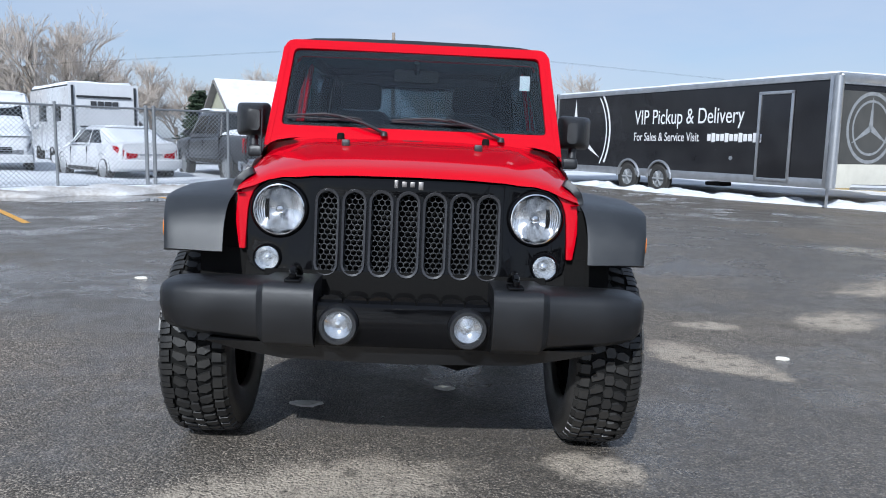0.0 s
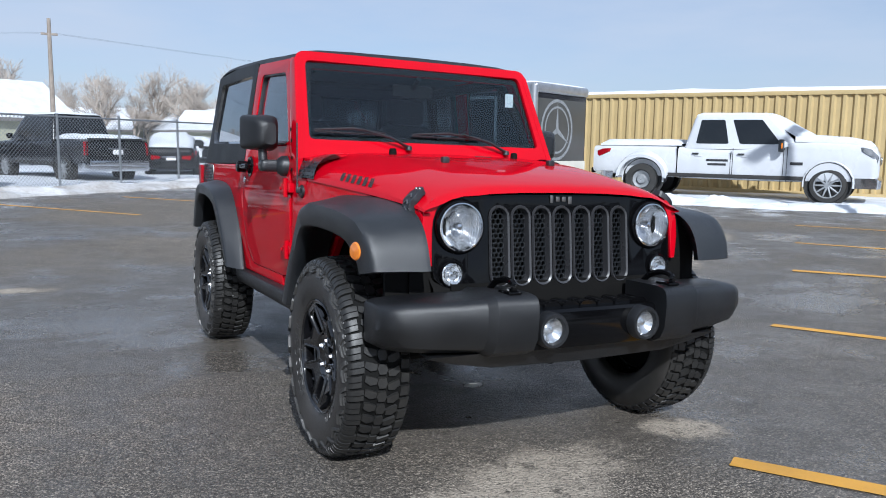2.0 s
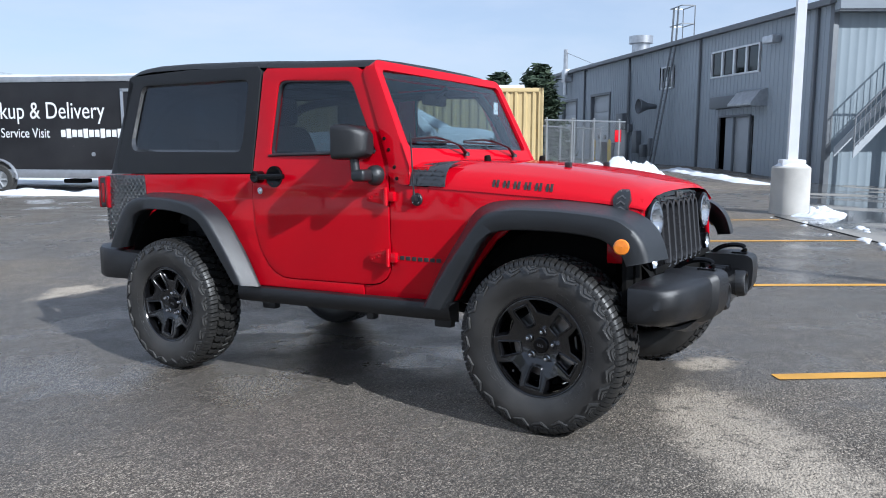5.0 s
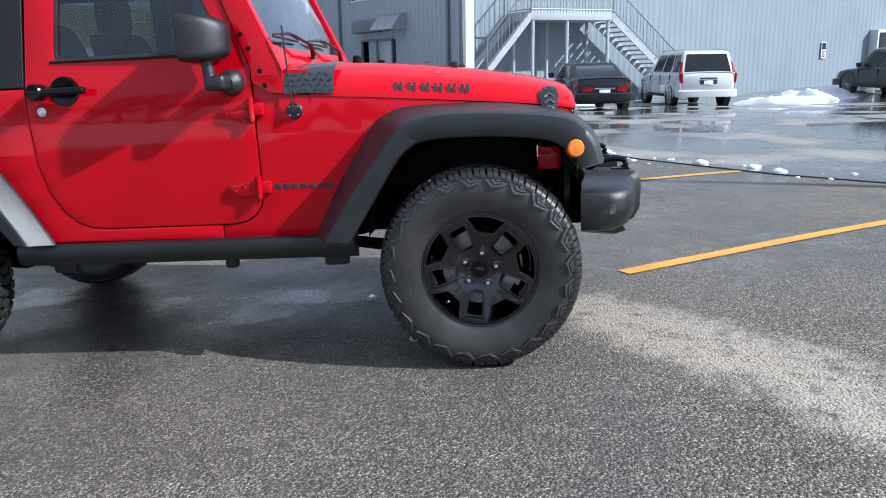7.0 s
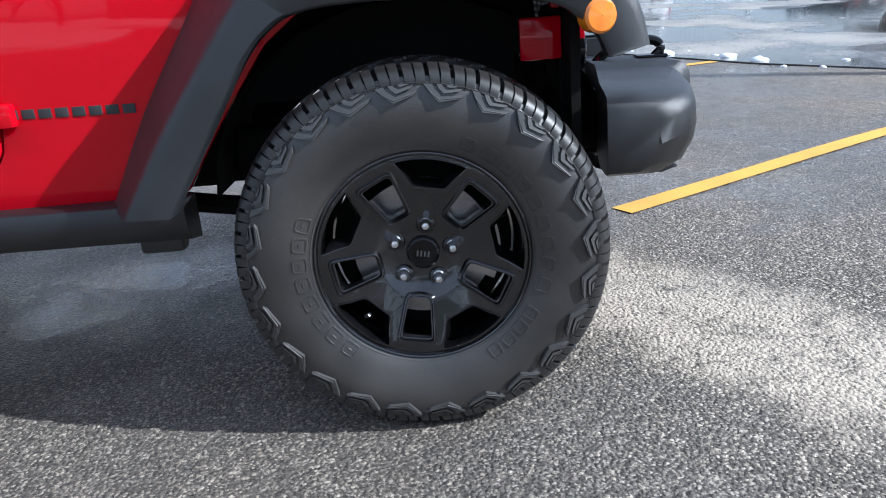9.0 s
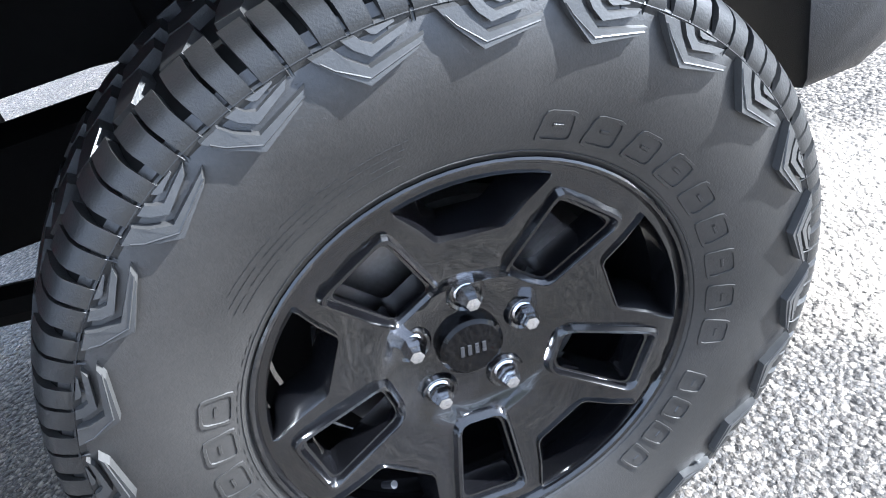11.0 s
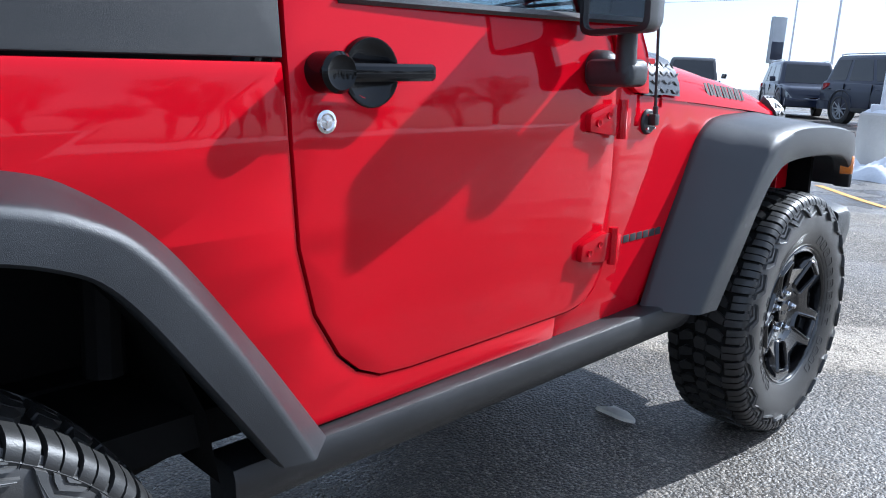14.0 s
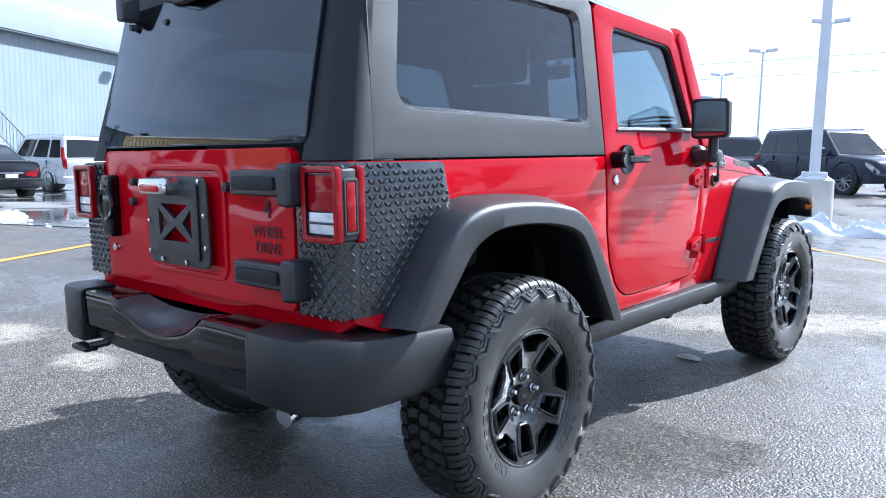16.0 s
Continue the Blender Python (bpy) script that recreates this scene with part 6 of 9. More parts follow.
part("gearbox", box(0.36, 1.1, 0.22, (0, 1.10, 0.54), 0.04), DARK, car)
part("fuel_tank", box(0.55, 0.75, 0.20, (0.12, 1.85, 0.50), 0.04), DARK, car)
part("track_rod", tube([(-0.60, -0.15, 0.42), (0.60, -0.15, 0.44)], 0.02, 8), DARK, car)
part("silencer", tube([(-0.55, 2.88, 0.52), (0.35, 2.88, 0.52)], 0.085, 14), STEEL, car)
part("tail_pipe", tube([(-0.50, 2.9, 0.50), (-0.56, 3.1, 0.50), (-0.57, 3.18, 0.485)], 0.03, 12), CHROME, car)

# ---- vehicles in the background ----
WHITE_PAINT = surface("white_car_paint", (0.60, 0.61, 0.63), (0.52, 0.53, 0.55), 0.25, 0.35, 2, 60, coat=0.8)
SILVER_PAINT = surface("silver_car_paint", (0.42, 0.44, 0.47), (0.36, 0.38, 0.41), 0.28, 0.36, 2, 60, coat=0.8, metal=0.3)
BLACK_PAINT = surface("black_car_paint", (0.006, 0.0065, 0.008), (0.011, 0.0115, 0.013), 0.22, 0.30, 2, 60, coat=0.4, spec=0.3)
BLUE_PAINT = surface("dark_blue_paint", (0.007, 0.011, 0.026), (0.010, 0.014, 0.032), 0.30, 0.40, 2, 60, coat=0.45, spec=0.2)
GREY_PAINT = surface("grey_car_paint", (0.020, 0.021, 0.024), (0.030, 0.031, 0.035), 0.3, 0.45, 2, 60, coat=0.5, spec=0.3)
CAR_GLASS = surface("car_glass", (0.008, 0.010, 0.012), (0.014, 0.016, 0.018), 0.05, 0.09, 2, 30, spec=0.5)
FAR_RIM = surface("far_rim", (0.32, 0.33, 0.34), (0.22, 0.23, 0.24), 0.5, 0.6, 8, 60, metal=0.3)
HEAD_LAMP = surface("far_head_lamp", (0.42, 0.44, 0.47), (0.22, 0.23, 0.25), 0.08, 0.16, 14, 60, metal=0.6, coat=1.0)
FAR_TYRE = surface("far_tyre", (0.02, 0.02, 0.02), (0.035, 0.033, 0.03), 0.7, 0.85, 8, 60)


SECTION = ((0.84, 0.0), (0.95, 0.03), (0.985, 0.12), (0.995, 0.30), (1.0, 0.48), (0.998, 0.62), (0.985, 0.70), (0.975, 0.80), (0.955, 0.90), (0.91, 0.96), (0.80, 0.99), (0.45, 1.008), (0.0, 1.014))


def vehicle(label, category, at, heading, paint, body, roof, width, wheels, radius, snow=(), rear_lamp=LAMP_RED, z=None, rim=None, group="", solid=(), tall_lamp=(), rails=False, spokes=10, arch=1.17, bumper=None):
    """x forward, y left. body: rows of (x, bottom, belt height, half-width share); roof: belt and roof ends of the cabin, its heights and side inset; solid: side windows as shares of the cabin."""
    x0, y0 = at
    ob = thing(category.replace(" ", "_"), label, category, pose(x0, y0, ground_z(x0, y0) if z is None else z, 0, 0, heading), group)
    w = width / 2
    fine = smooth_line([Vector(r) for r in body], 4)
    xr, xf = body[0][0], body[-1][0]
    first_r, last_r = fine[0], fine[-1]
    fine = [Vector((xr - 0.035, first_r[1] + 0.07, first_r[2] - 0.08, first_r[3] * 0.95))] + fine + [Vector((xf + 0.045, last_r[1] + 0.06, last_r[2] - 0.08, last_r[3] * 0.93))]
    table = [tuple(r) for r in fine]

    def half(x):
        return w * lerp_rows(table, x)[2]

    def belt(x):
        return lerp_rows(table, x)[1]

    rows = []
    for x, z0, zb, k in fine:
        h = w * k
        side = [(h * a, z0 + (zb - z0) * b) for a, b in SECTION]
        rows.append([(x, y, q) for y, q in side] + [(x, -y, q) for y, q in side[-2::-1]])
    part("body", loft(rows), paint, ob, angle=38)
    for cab in roof:
        b0, b1, r0, r1, zb, zr, inset, pillars = cab
        wb, wr = w * 0.93, w * 0.93 - inset

        def ring(f, g):
            """A rounded outline of the cabin, f of the way up; g crowns the roof."""
            xa, xb, q = b0 + (r0 - b0) * f, b1 + (r1 - b1) * f, wb + (wr - wb) * f
            return rounded([(xa, -q), (xb, -q), (xb, q), (xa, q)], 0.10 + g, 3)
        rows = [[(v.x, v.y, zb + (zr - zb) * f) for v in ring(f, 0)] for f in (0.0, 0.5, 0.92)]
        for f, lift, sh in ((0.985, 0.0, 0.985), (1.0, 0.025, 0.93), (1.0, 0.045, 0.78)):
            cx = (r0 + r1) / 2
            rows.append([(cx + (v.x - cx) * sh, v.y * sh, zb + (zr - zb) * f + lift) for v in ring(f, 0)])
        part("cab", loft(rows), paint, ob, angle=38)
        for k0, k1, up in solid:
            for s in (-1, 1):
                def pane(u, v, q):
                    xb, xr_ = b0 + (b1 - b0) * u, r0 + (r1 - r0) * u
                    return (xb + (xr_ - xb) * v, s * (wb + (wr - wb) * v + 0.006 - q), zb + (zr - zb) * v)
                part("side_window", sheet([rounded([(k0, up), (k1, up), (k1, 0.88), (k0, 0.88)], 0.03, 3)], pane, 0.01), CAR_GLASS, ob)
                xs = b0 + (b1 - b0) * k1 + 0.05
                part("door_seam", box(0.010, 0.030, (belt(xs) - 0.42) * 0.86, (xs, s * (half(xs) - 0.012), 0.42 + (belt(xs) - 0.42) * 0.46)), DARK, ob)
                part("door_pull", box(0.17, 0.03, 0.030, (b0 + (b1 - b0) * k0 + 0.10, s * (half(0) * 0.975 + 0.008), belt(0) - 0.20), 0.01), paint, ob)
        for xb, xt, o in ((b1, r1, 1), (b0, r0, -1)):
            part("windscreen" if o > 0 else "rear_glass", sheet([rounded([(-0.86, 0.06), (0.86, 0.06), (0.84, 0.90), (-0.84, 0.90)], 0.07, 3)], lambda u, v, q: (xb + (xt - xb) * v + o * (0.010 - q), u * (wb + (wr - wb) * v), zb + (zr - zb) * v), 0.006), CAR_GLASS, ob)
        for s in (-1, 1):
            part("side_mirror", loft([[(b1 - 0.42 + dx, s * (w + yy), zb + 0.08 + zz) for yy, zz in rounded([(0.0, -0.02), (0.17, -0.03), (0.19, 0.13), (0.02, 0.14)], 0.03, 2)] for dx in (-0.05, 0.03)] + [[(b1 - 0.33, s * (w + 0.03 + (yy - 0.03) * 0.6), zb + 0.12 + (zz - 0.05) * 0.6) for yy, zz in rounded([(0.0, -0.02), (0.17, -0.03), (0.19, 0.13), (0.02, 0.14)], 0.03, 2)]]), paint, ob)
            if rails:
                part("roof_rail", tube(smooth_line([(r0 + 0.10, s * (wr - 0.06), zr + 0.01), (r0 + 0.25, s * (wr - 0.06), zr + 0.07), (r1 - 0.35, s * (wr - 0.06), zr + 0.07), (r1 - 0.12, s * (wr - 0.06), zr + 0.01)], 3), 0.018, 6), CHROME, ob)
        for k in pillars:
            for s in (-1, 1):
                xb, xt = b0 + (b1 - b0) * k, r0 + (r1 - r0) * k
                part("pillar", tube([(xb, s * (wb + 0.004), zb - 0.02), (xt, s * (wr + 0.004), zr)], 0.045, 6), paint, ob)
    for x in wheels:
        for s in (-1, 1):
            h = half(x)
            part("wheel_arch", lathe([(s * h * 0.80, radius * arch), (s * (h + 0.004), radius * arch), (s * (h + 0.004), radius * (arch - 0.07)), (s * h * 0.93, radius * (arch - 0.09)), (s * h * 0.90, 0.02)], 32, "y", None, (x, 0, radius + 0.03)), FAR_TYRE, ob)
            part("arch_lip", tube([(x + radius * (arch + 0.02) * math.cos(a), s * (h - 0.002), radius + 0.03 + radius * (arch + 0.02) * math.sin(a)) for a in [math.pi * (k / 16 * 1.1 - 0.05) for k in range(17)]], 0.022, 6), paint, ob)
            t = part("wheel", lathe([(s * h * 0.78, radius * 0.5), (s * h * 0.78, radius * 0.96), (s * h * 0.82, radius), (s * h * 0.95, radius), (s * h * 0.99, radius * 0.95), (s * (h + 0.004), radius * 0.76), (s * h * 0.985, radius * 0.72)], 32, "y", None, (x, 0, radius)), FAR_TYRE, ob)
            rm = lathe([(s * h * 0.992, radius * 0.745), (s * h * 0.988, radius * 0.69), (s * h * 0.90, radius * 0.66), (s * h * 0.895, 0.01)], 32, "y", None, (x, 0, radius))
            for k in range(spokes):
                a = k * 2 * math.pi / spokes
                tube([(x + 0.03 * math.cos(a), s * h * 0.965, radius + 0.03 * math.sin(a)), (x + radius * 0.70 * math.cos(a), s * h * 0.982, radius + radius * 0.70 * math.sin(a))], [0.030, 0.016], 5, rm)
            lathe([(s * h * 0.93, 0.055), (s * h * 0.985, 0.05), (s * h * 0.99, 0.001)], 14, "y", rm, (x, 0, radius))
            part("rim", rm, rim or FAR_RIM, t)
    for s in (-1, 1):
        part("sill", box(wheels[1] - wheels[0] - radius * 2.4, 0.05, 0.10, ((wheels[0] + wheels[1]) / 2, s * (w * 0.985), body[2][1] + 0.07), 0.02), FAR_TYRE, ob)
        # lamps that wrap round the corners
        for e, xe, mat, nm in ((1, xf, HEAD_LAMP, "headlight"), (-1, xr, rear_lamp, "tail_light")):
            if tall_lamp and e < 0:
                low, high = tall_lamp
                if high <= 0:
                    part(nm, box(0.10, 0.11, high - low, (xe + 0.015, s * (half(xe) - 0.045), belt(xe) + (low + high) / 2), 0.03, segments=3), mat, ob)
                    continue
                b0, b1, r0, r1, zb, zr, inset, pillars = roof[0]
                rows = []
                for k in range(8):  # slim strip up the rear corner
                    q = belt(xe) + low + (high - low) * k / 7
                    f = max(0.0, (q - zb) / (zr - zb))
                    wide = 0.055 + 0.05 * (1 - k / 7)
                    x, y = (b0 + (r0 - b0) * f + 0.02, w * 0.93 - inset * f + 0.008) if f > 0.06 else (xe - 0.02, half(xe) + 0.004)
                    rows.append([(x - 0.016, s * (y - wide), q), (x - 0.010, s * (y - 0.025), q), (x + 0.02, s * y, q), (x + 0.02 + wide * 1.2, s * y, q), (x + 0.10, s * (y - 0.06), q)])
                part(nm, loft(rows), mat, ob, angle=30)
                continue
            rows = []
            for dx, ys, t0, t1 in ((0.052, 0.52, -0.25, -0.15), (0.050, 0.86, -0.28, -0.13), (0.0, 1.0, -0.28, -0.115), (-0.13, 1.0, -0.26, -0.10), (-0.30, 1.0, -0.17, -0.085)):
                x = xe + e * dx
                y = (half(x) if ys == 1.0 else half(xe) * ys) + (0.012 if ys == 1.0 else 0)
                rows.append([(x, s * y, belt(x) + t0), (x, s * y, belt(x) + t1), (x - e * 0.07, s * (y - 0.06), belt(x) + t1), (x - e * 0.07, s * (y - 0.06), belt(x) + t0)])
            part(nm, loft(rows), mat, ob, angle=30)
        part("fog_lamp", box(0.05, w * 0.22, 0.09, (xf + 0.02, s * half(xf) * 0.72, 0.46), 0.02), FAR_TYRE, ob)
    part("number_plate", box(0.02, 0.32, 0.14, (xr - 0.045, 0, belt(xr) - 0.36), 0.004), WHITE_MARK, ob)
    part("rear_trim", box(0.02, 0.62, 0.035, (xr - 0.045, 0, belt(xr) - 0.26), 0.006), CHROME, ob)
    g = part("grille", box(0.05, half(xf) * 1.02, 0.22, (xf + 0.035, 0, belt(xf) - 0.24), 0.03), GLOSS_BLACK, ob)
    for k in range(3):
        part("grille_bar", box(0.02, half(xf) * 0.98, 0.018, (xf + 0.062, 0, belt(xf) - 0.31 + 0.07 * k), 0.005), CHROME, g)
    part("grille_ring", tube([(xf + 0.075, 0.085 * math.cos(a), belt(xf) - 0.24 + 0.085 * math.sin(a)) for a in [2 * math.pi * k / 20 for k in range(21)]], 0.010, 6), CHROME, g)
    part("lower_intake", box(0.05, half(xf) * 1.2, 0.13, (xf + 0.03, 0, 0.44), 0.03), FAR_TYRE, ob)
    for e, xe in ((1, xf), (-1, xr)):
        rows = []
        for ys in (-1.0, -0.97, -0.8, 0.0, 0.8, 0.97, 1.0):
            xx = xe + e * (0.10 if abs(ys) < 0.9 else (0.02 if abs(ys) < 0.98 else -0.30))
            y = (half(xe - e * 0.30) + 0.012) * (1 if abs(ys) > 0.9 else 0.84 * abs(ys) / 0.8 if ys else 0) * (1 if ys > 0 else -1)
            rows.append([(xx, y, 0.36), (xx + e * 0.012, y, 0.42), (xx + e * 0.012, y, 0.56), (xx - e * 0.03, y, 0.60), (xx - e * 0.14, y * 0.97, 0.60), (xx - e * 0.14, y * 0.97, 0.36)])
        part("bumper", loft(rows), bumper or paint, ob, angle=35)
    for i, (sx0, sx1, sy, sz, thick, *deep) in enumerate(snow):
        sb = bmesh.new()
        n = 14
        srows = []
        for a in range(n + 1):
            x = sx0 + (sx1 - sx0) * a / n
            zz = lerp_rows(sz, x)[0]
            srows.append([(x, y, zz + thick * (1 + 0.35 * noise.noise(Vector((x * 2 + x0, y * 2, i)))) * (0.15 if abs(y) > sy * 0.99 or a in (0, n) else 1)) for y in [sy * (-1 + 2 * q / 8) for q in range(9)]])
        drop = deep[0] if deep else 0.03
        srows = [[(r[0][0], r[0][1], lerp_rows(sz, r[0][0])[0] - drop)] + r + [(r[-1][0], r[-1][1], lerp_rows(sz, r[-1][0])[0] - drop)] for r in srows]
        low = [[(p[0], p[1], lerp_rows(sz, p[0])[0] - drop) for p in r] for r in srows]
        loft(srows, False, False, sb)
        loft(low, False, False, sb)
        part("snow_cover", sb, SNOW, ob, angle=80)
    return ob


def sedan(label, at, heading, paint, snow=False, depth=1.0, **kw):
    body = [(-2.32, 0.42, 0.98, 0.80), (-2.24, 0.30, 1.04, 0.90), (-1.5, 0.24, 1.02, 1.0), (0, 0.22, 0.96, 1.0), (1.0, 0.22, 0.94, 1.0), (1.8, 0.24, 0.82, 0.98), (2.22, 0.28, 0.72, 0.88), (2.34, 0.34, 0.64, 0.74)]
    roof = [(-1.75, 1.05, -0.95, 0.15, 0.95, 1.42, 0.15, ())]
    kw.setdefault("solid", ((0.16, 0.47, 0.12), (0.51, 0.88, 0.12)))
    sn = ((-2.2, -1.0, 0.75, [(-2.2, 1.03), (-1.75, 1.04), (-1.0, 1.38)], 0.07 * depth), (-1.0, 0.3, 0.62, [(-1, 1.42), (0.3, 1.42)], 0.07 * depth), (0.3, 2.2, 0.78, [(0.3, 1.36), (1.05, 0.98), (2.2, 0.74)], 0.09 * depth)) if snow else ()
    return vehicle(label, "car", at, heading, paint, body, roof, 1.82, (-1.42, 1.38), 0.33, sn, **kw)


def suv(label, at, heading, paint, snow=(), tall=1.82, length=4.95, width=1.98, **kw):
    k, f = length / 4.95, tall / 1.82
    body = [(-2.44 * k, 0.50, 1.12 * f, 0.90), (-2.38 * k, 0.40, 1.16 * f, 0.96), (-1.5 * k, 0.32, 1.15 * f, 1.0), (0, 0.30, 1.12 * f, 1.0), (1.1 * k, 0.30, 1.10 * f, 1.0), (1.9 * k, 0.32, 1.03 * f, 0.98), (2.32 * k, 0.36, 0.94 * f, 0.90), (2.46 * k, 0.45, 0.80 * f, 0.78)]
    roof = [(-2.36 * k, 1.12 * k, -2.12 * k, 0.36 * k, 1.08 * f, tall - 0.02, 0.15, ())]
    kw.setdefault("solid", ((0.05, 0.25, 0.10), (0.29, 0.56, 0.10), (0.60, 0.90, 0.10)))
    return vehicle(label, "car", at, heading, paint, body, roof, width, (-1.50 * k, 1.48 * k), 0.40, snow, **kw)


def pickup(label, at, heading, paint, length=5.9, width=2.03, tall=1.95, bed_cover=True, snow=True, dually=False, hood_snow=True, nose=1.22, **kw):
    h = length / 2
    body = [(-h, 0.62, 1.24, 0.96), (-h + 0.04, 0.55, 1.28, 0.98), (-1.3, 0.48, 1.28, 1.0), (0.2, 0.46, 1.24, 1.0), (1.3, 0.46, nose, 1.0), (h - 0.75, 0.48, nose, 0.99), (h - 0.12, 0.50, nose - 0.06, 0.96), (h, 0.56, nose - 0.18, 0.90)]
    roof = [(-1.05, 1.75, -0.82, 0.95, 1.22, tall - 0.02, 0.14, ())]
    kw.setdefault("solid", ((0.08, 0.42, 0.14), (0.48, 0.88, 0.14)))
    kw.setdefault("bumper", CHROME)
    kw.setdefault("arch", 1.28)
    sn = []
    if snow:
        sn += [(-h + 0.05, -1.1, 0.88, [(-h, 1.30), (-1.1, 1.32)], 0.12), (-0.8, 0.95, 0.75, [(-0.8, tall), (0.95, tall)], 0.07)]
        if hood_snow:
            sn += [(0.85, 1.95, width * 0.36, [(0.85, tall - 0.02), (1.0, tall - 0.05), (1.95, nose + 0.06)], 0.09, 0.16), (1.55, h - 0.06, width * 0.45, [(1.55, nose + 0.10), (2.1, nose + 0.07), (h - 0.5, nose + 0.02), (h - 0.06, nose - 0.10)], 0.09, 0.10)]
    ob = vehicle(label, "pickup truck", at, heading, paint, body, roof, width, (-h + 1.25, h - 0.98), 0.41, sn, **kw)
    part("bed_gap", box(0.025, width * 1.003, 0.72, (-1.18, 0, 0.90)), DARK, ob)
    part("rear_step", box(0.22, width * 0.9, 0.16, (-h - 0.08, 0, 0.60), 0.03), CHROME, ob)
    if dually:
        for s in (-1, 1):
            fl = bmesh.new()
            rows = []
            for k in range(13):
                a = math.pi * k / 12
                c, q = math.cos(a), math.sin(a)
                x, z = -h + 1.25 + 0.66 * c, 0.50 + 0.60 * q
                rows.append([(x, s * width * 0.44, z + 0.08), (x, s * (width * 0.5 + 0.16), z), (x, s * (width * 0.5 + 0.20), z - 0.05), (x - 0.10 * c, s * (width * 0.5 + 0.20), z - 0.12 * q), (x - 0.12 * c, s * width * 0.46, z - 0.12 * q)])
            part("dual_wheel_fender", loft(rows, True, True, fl), paint, ob)
            t = part("wheel", lathe([(s * width * 0.46, 0.22), (s * width * 0.46, 0.40), (s * (width * 0.5 + 0.02), 0.41), (s * (width * 0.5 + 0.15), 0.40), (s * (width * 0.5 + 0.16), 0.26), (s * (width * 0.5 + 0.05), 0.20), (s * (width * 0.5 + 0.03), 0.01)], 28, "y", None, (-h + 1.25, 0, 0.41)), FAR_TYRE, ob)
            part("rim", lathe([(s * (width * 0.5 + 0.15), 0.27), (s * (width * 0.5 + 0.10), 0.24), (s * (width * 0.5 + 0.06), 0.14), (s * (width * 0.5 + 0.12), 0.10), (s * (width * 0.5 + 0.12), 0.01)], 24, "y", None, (-h + 1.25, 0, 0.41)), FAR_RIM, t)
    return ob


# white pickup with twin rear wheels, parked along the container
wp = pickup("white crew-cab pickup truck under snow beside the container", (14.07, 11.68), -57.3, WHITE_PAINT, 6.6, 2.03, 2.06, dually=True, nose=1.42, solid=((0.10, 0.40, 0.16), (0.50, 0.86, 0.16)), z=0.08)
for s in (-1,):
    for x0, x1 in ((-0.85, 0.12), (0.24, 1.28)):
        part("door_line", box(0.012, 0.004, 0.75, (x1 + 0.05, s * 1.017, 0.88)), GREY_TRIM, wp)
        part("door_pull", box(0.16, 0.03, 0.04, (x0 + 0.12, s * 1.02, 1.10), 0.01), GREY_TRIM, wp)
    for r in range(2):
        part("door_sign_bar", box(0.52 - 0.08 * r, 0.004, 0.055, (-0.20, s * 1.018, 0.94 - 0.10 * r)), GREY_TRIM, wp)
    part("fender_badge", box(0.28, 0.006, 0.07, (1.62, s * 1.018, 0.90), 0.002), GREY_TRIM, wp)
    part("mirror_lamp", box(0.04, 0.12, 0.14, (1.30, s * 1.20, 1.32), 0.02), AMBER, wp)
    part("towing_mirror", box(0.12, 0.16, 0.30, (1.28, s * 1.16, 1.32), 0.03), SATIN, wp)
# yard behind the fence
sedan("white sedan under snow behind the chain-link fence", (-8.7, 19.4), 134, WHITE_PAINT, True)
pickup("dark grey pickup truck with snow in its bed behind the fence", (-5.4, 20.4), 124, GREY_PAINT, hood_snow=False, tall_lamp=(-0.46, -0.06))
pickup("black pickup truck with snow in its bed behind the fence", (-1.2, 24.6), 116, BLACK_PAINT, hood_snow=False, tall=2.02, tall_lamp=(-0.46, -0.06))
sedan("black car under thick snow behind the fence", (2.5, 27.9), 80, BLACK_PAINT, True, depth=2.4)
suv("dark car with snow on its bonnet beside the trailer", (6.7, 32.2), 215, BLACK_PAINT, ((0.85, 2.5, 0.93, [(0.85, 1.45), (1.15, 1.24), (2.5, 1.04)], 0.24, 0.15), (-2.1, 0.3, 0.7, [(-2.1, 1.92), (0.3, 1.92)], 0.06)), tall=1.92, length=5.2)
sedan("white car under snow in a far row of the yard", (5.7, 44.5), 160, WHITE_PAINT, True, depth=2.0)
sedan("black car under snow in a far row of the yard", (8.6, 41.8), 165, BLACK_PAINT, True, depth=2.0)
sedan("silver car under snow in the yard", (-0.5, 33.0), 100, SILVER_PAINT, True)
suv("blue van under snow in the yard", (-8.5, 31.0), 100, BLUE_PAINT, ((-2.2, 0.4, 0.75, [(-2.2, 2.3), (0.4, 2.3)], 0.08),), tall=2.3)
# by the building
sedan("black sedan parked by the outside stairs", (21.9, -2.6), 8, BLACK_PAINT)
esc = suv("white large sport utility car parked by the building", (26.6, -6.7), 6, WHITE_PAINT, tall=1.90, length=5.2, width=2.06, tall_lamp=(-0.36, 0.34), rails=True)
part("rear_plate_recess", box(0.02, 0.62, 0.24, (-2.59, 0, 0.90), 0.01), GREY_TRIM, esc)
suv("dark grey crossover parked at the building", (27.9, -14.9), 12, GREY_PAINT, tall=1.72, length=4.8, rails=True)
pickup("silver pickup truck parked on the wet apron", (9.55, -9.75), 73, SILVER_PAINT, snow=False, spokes=6)
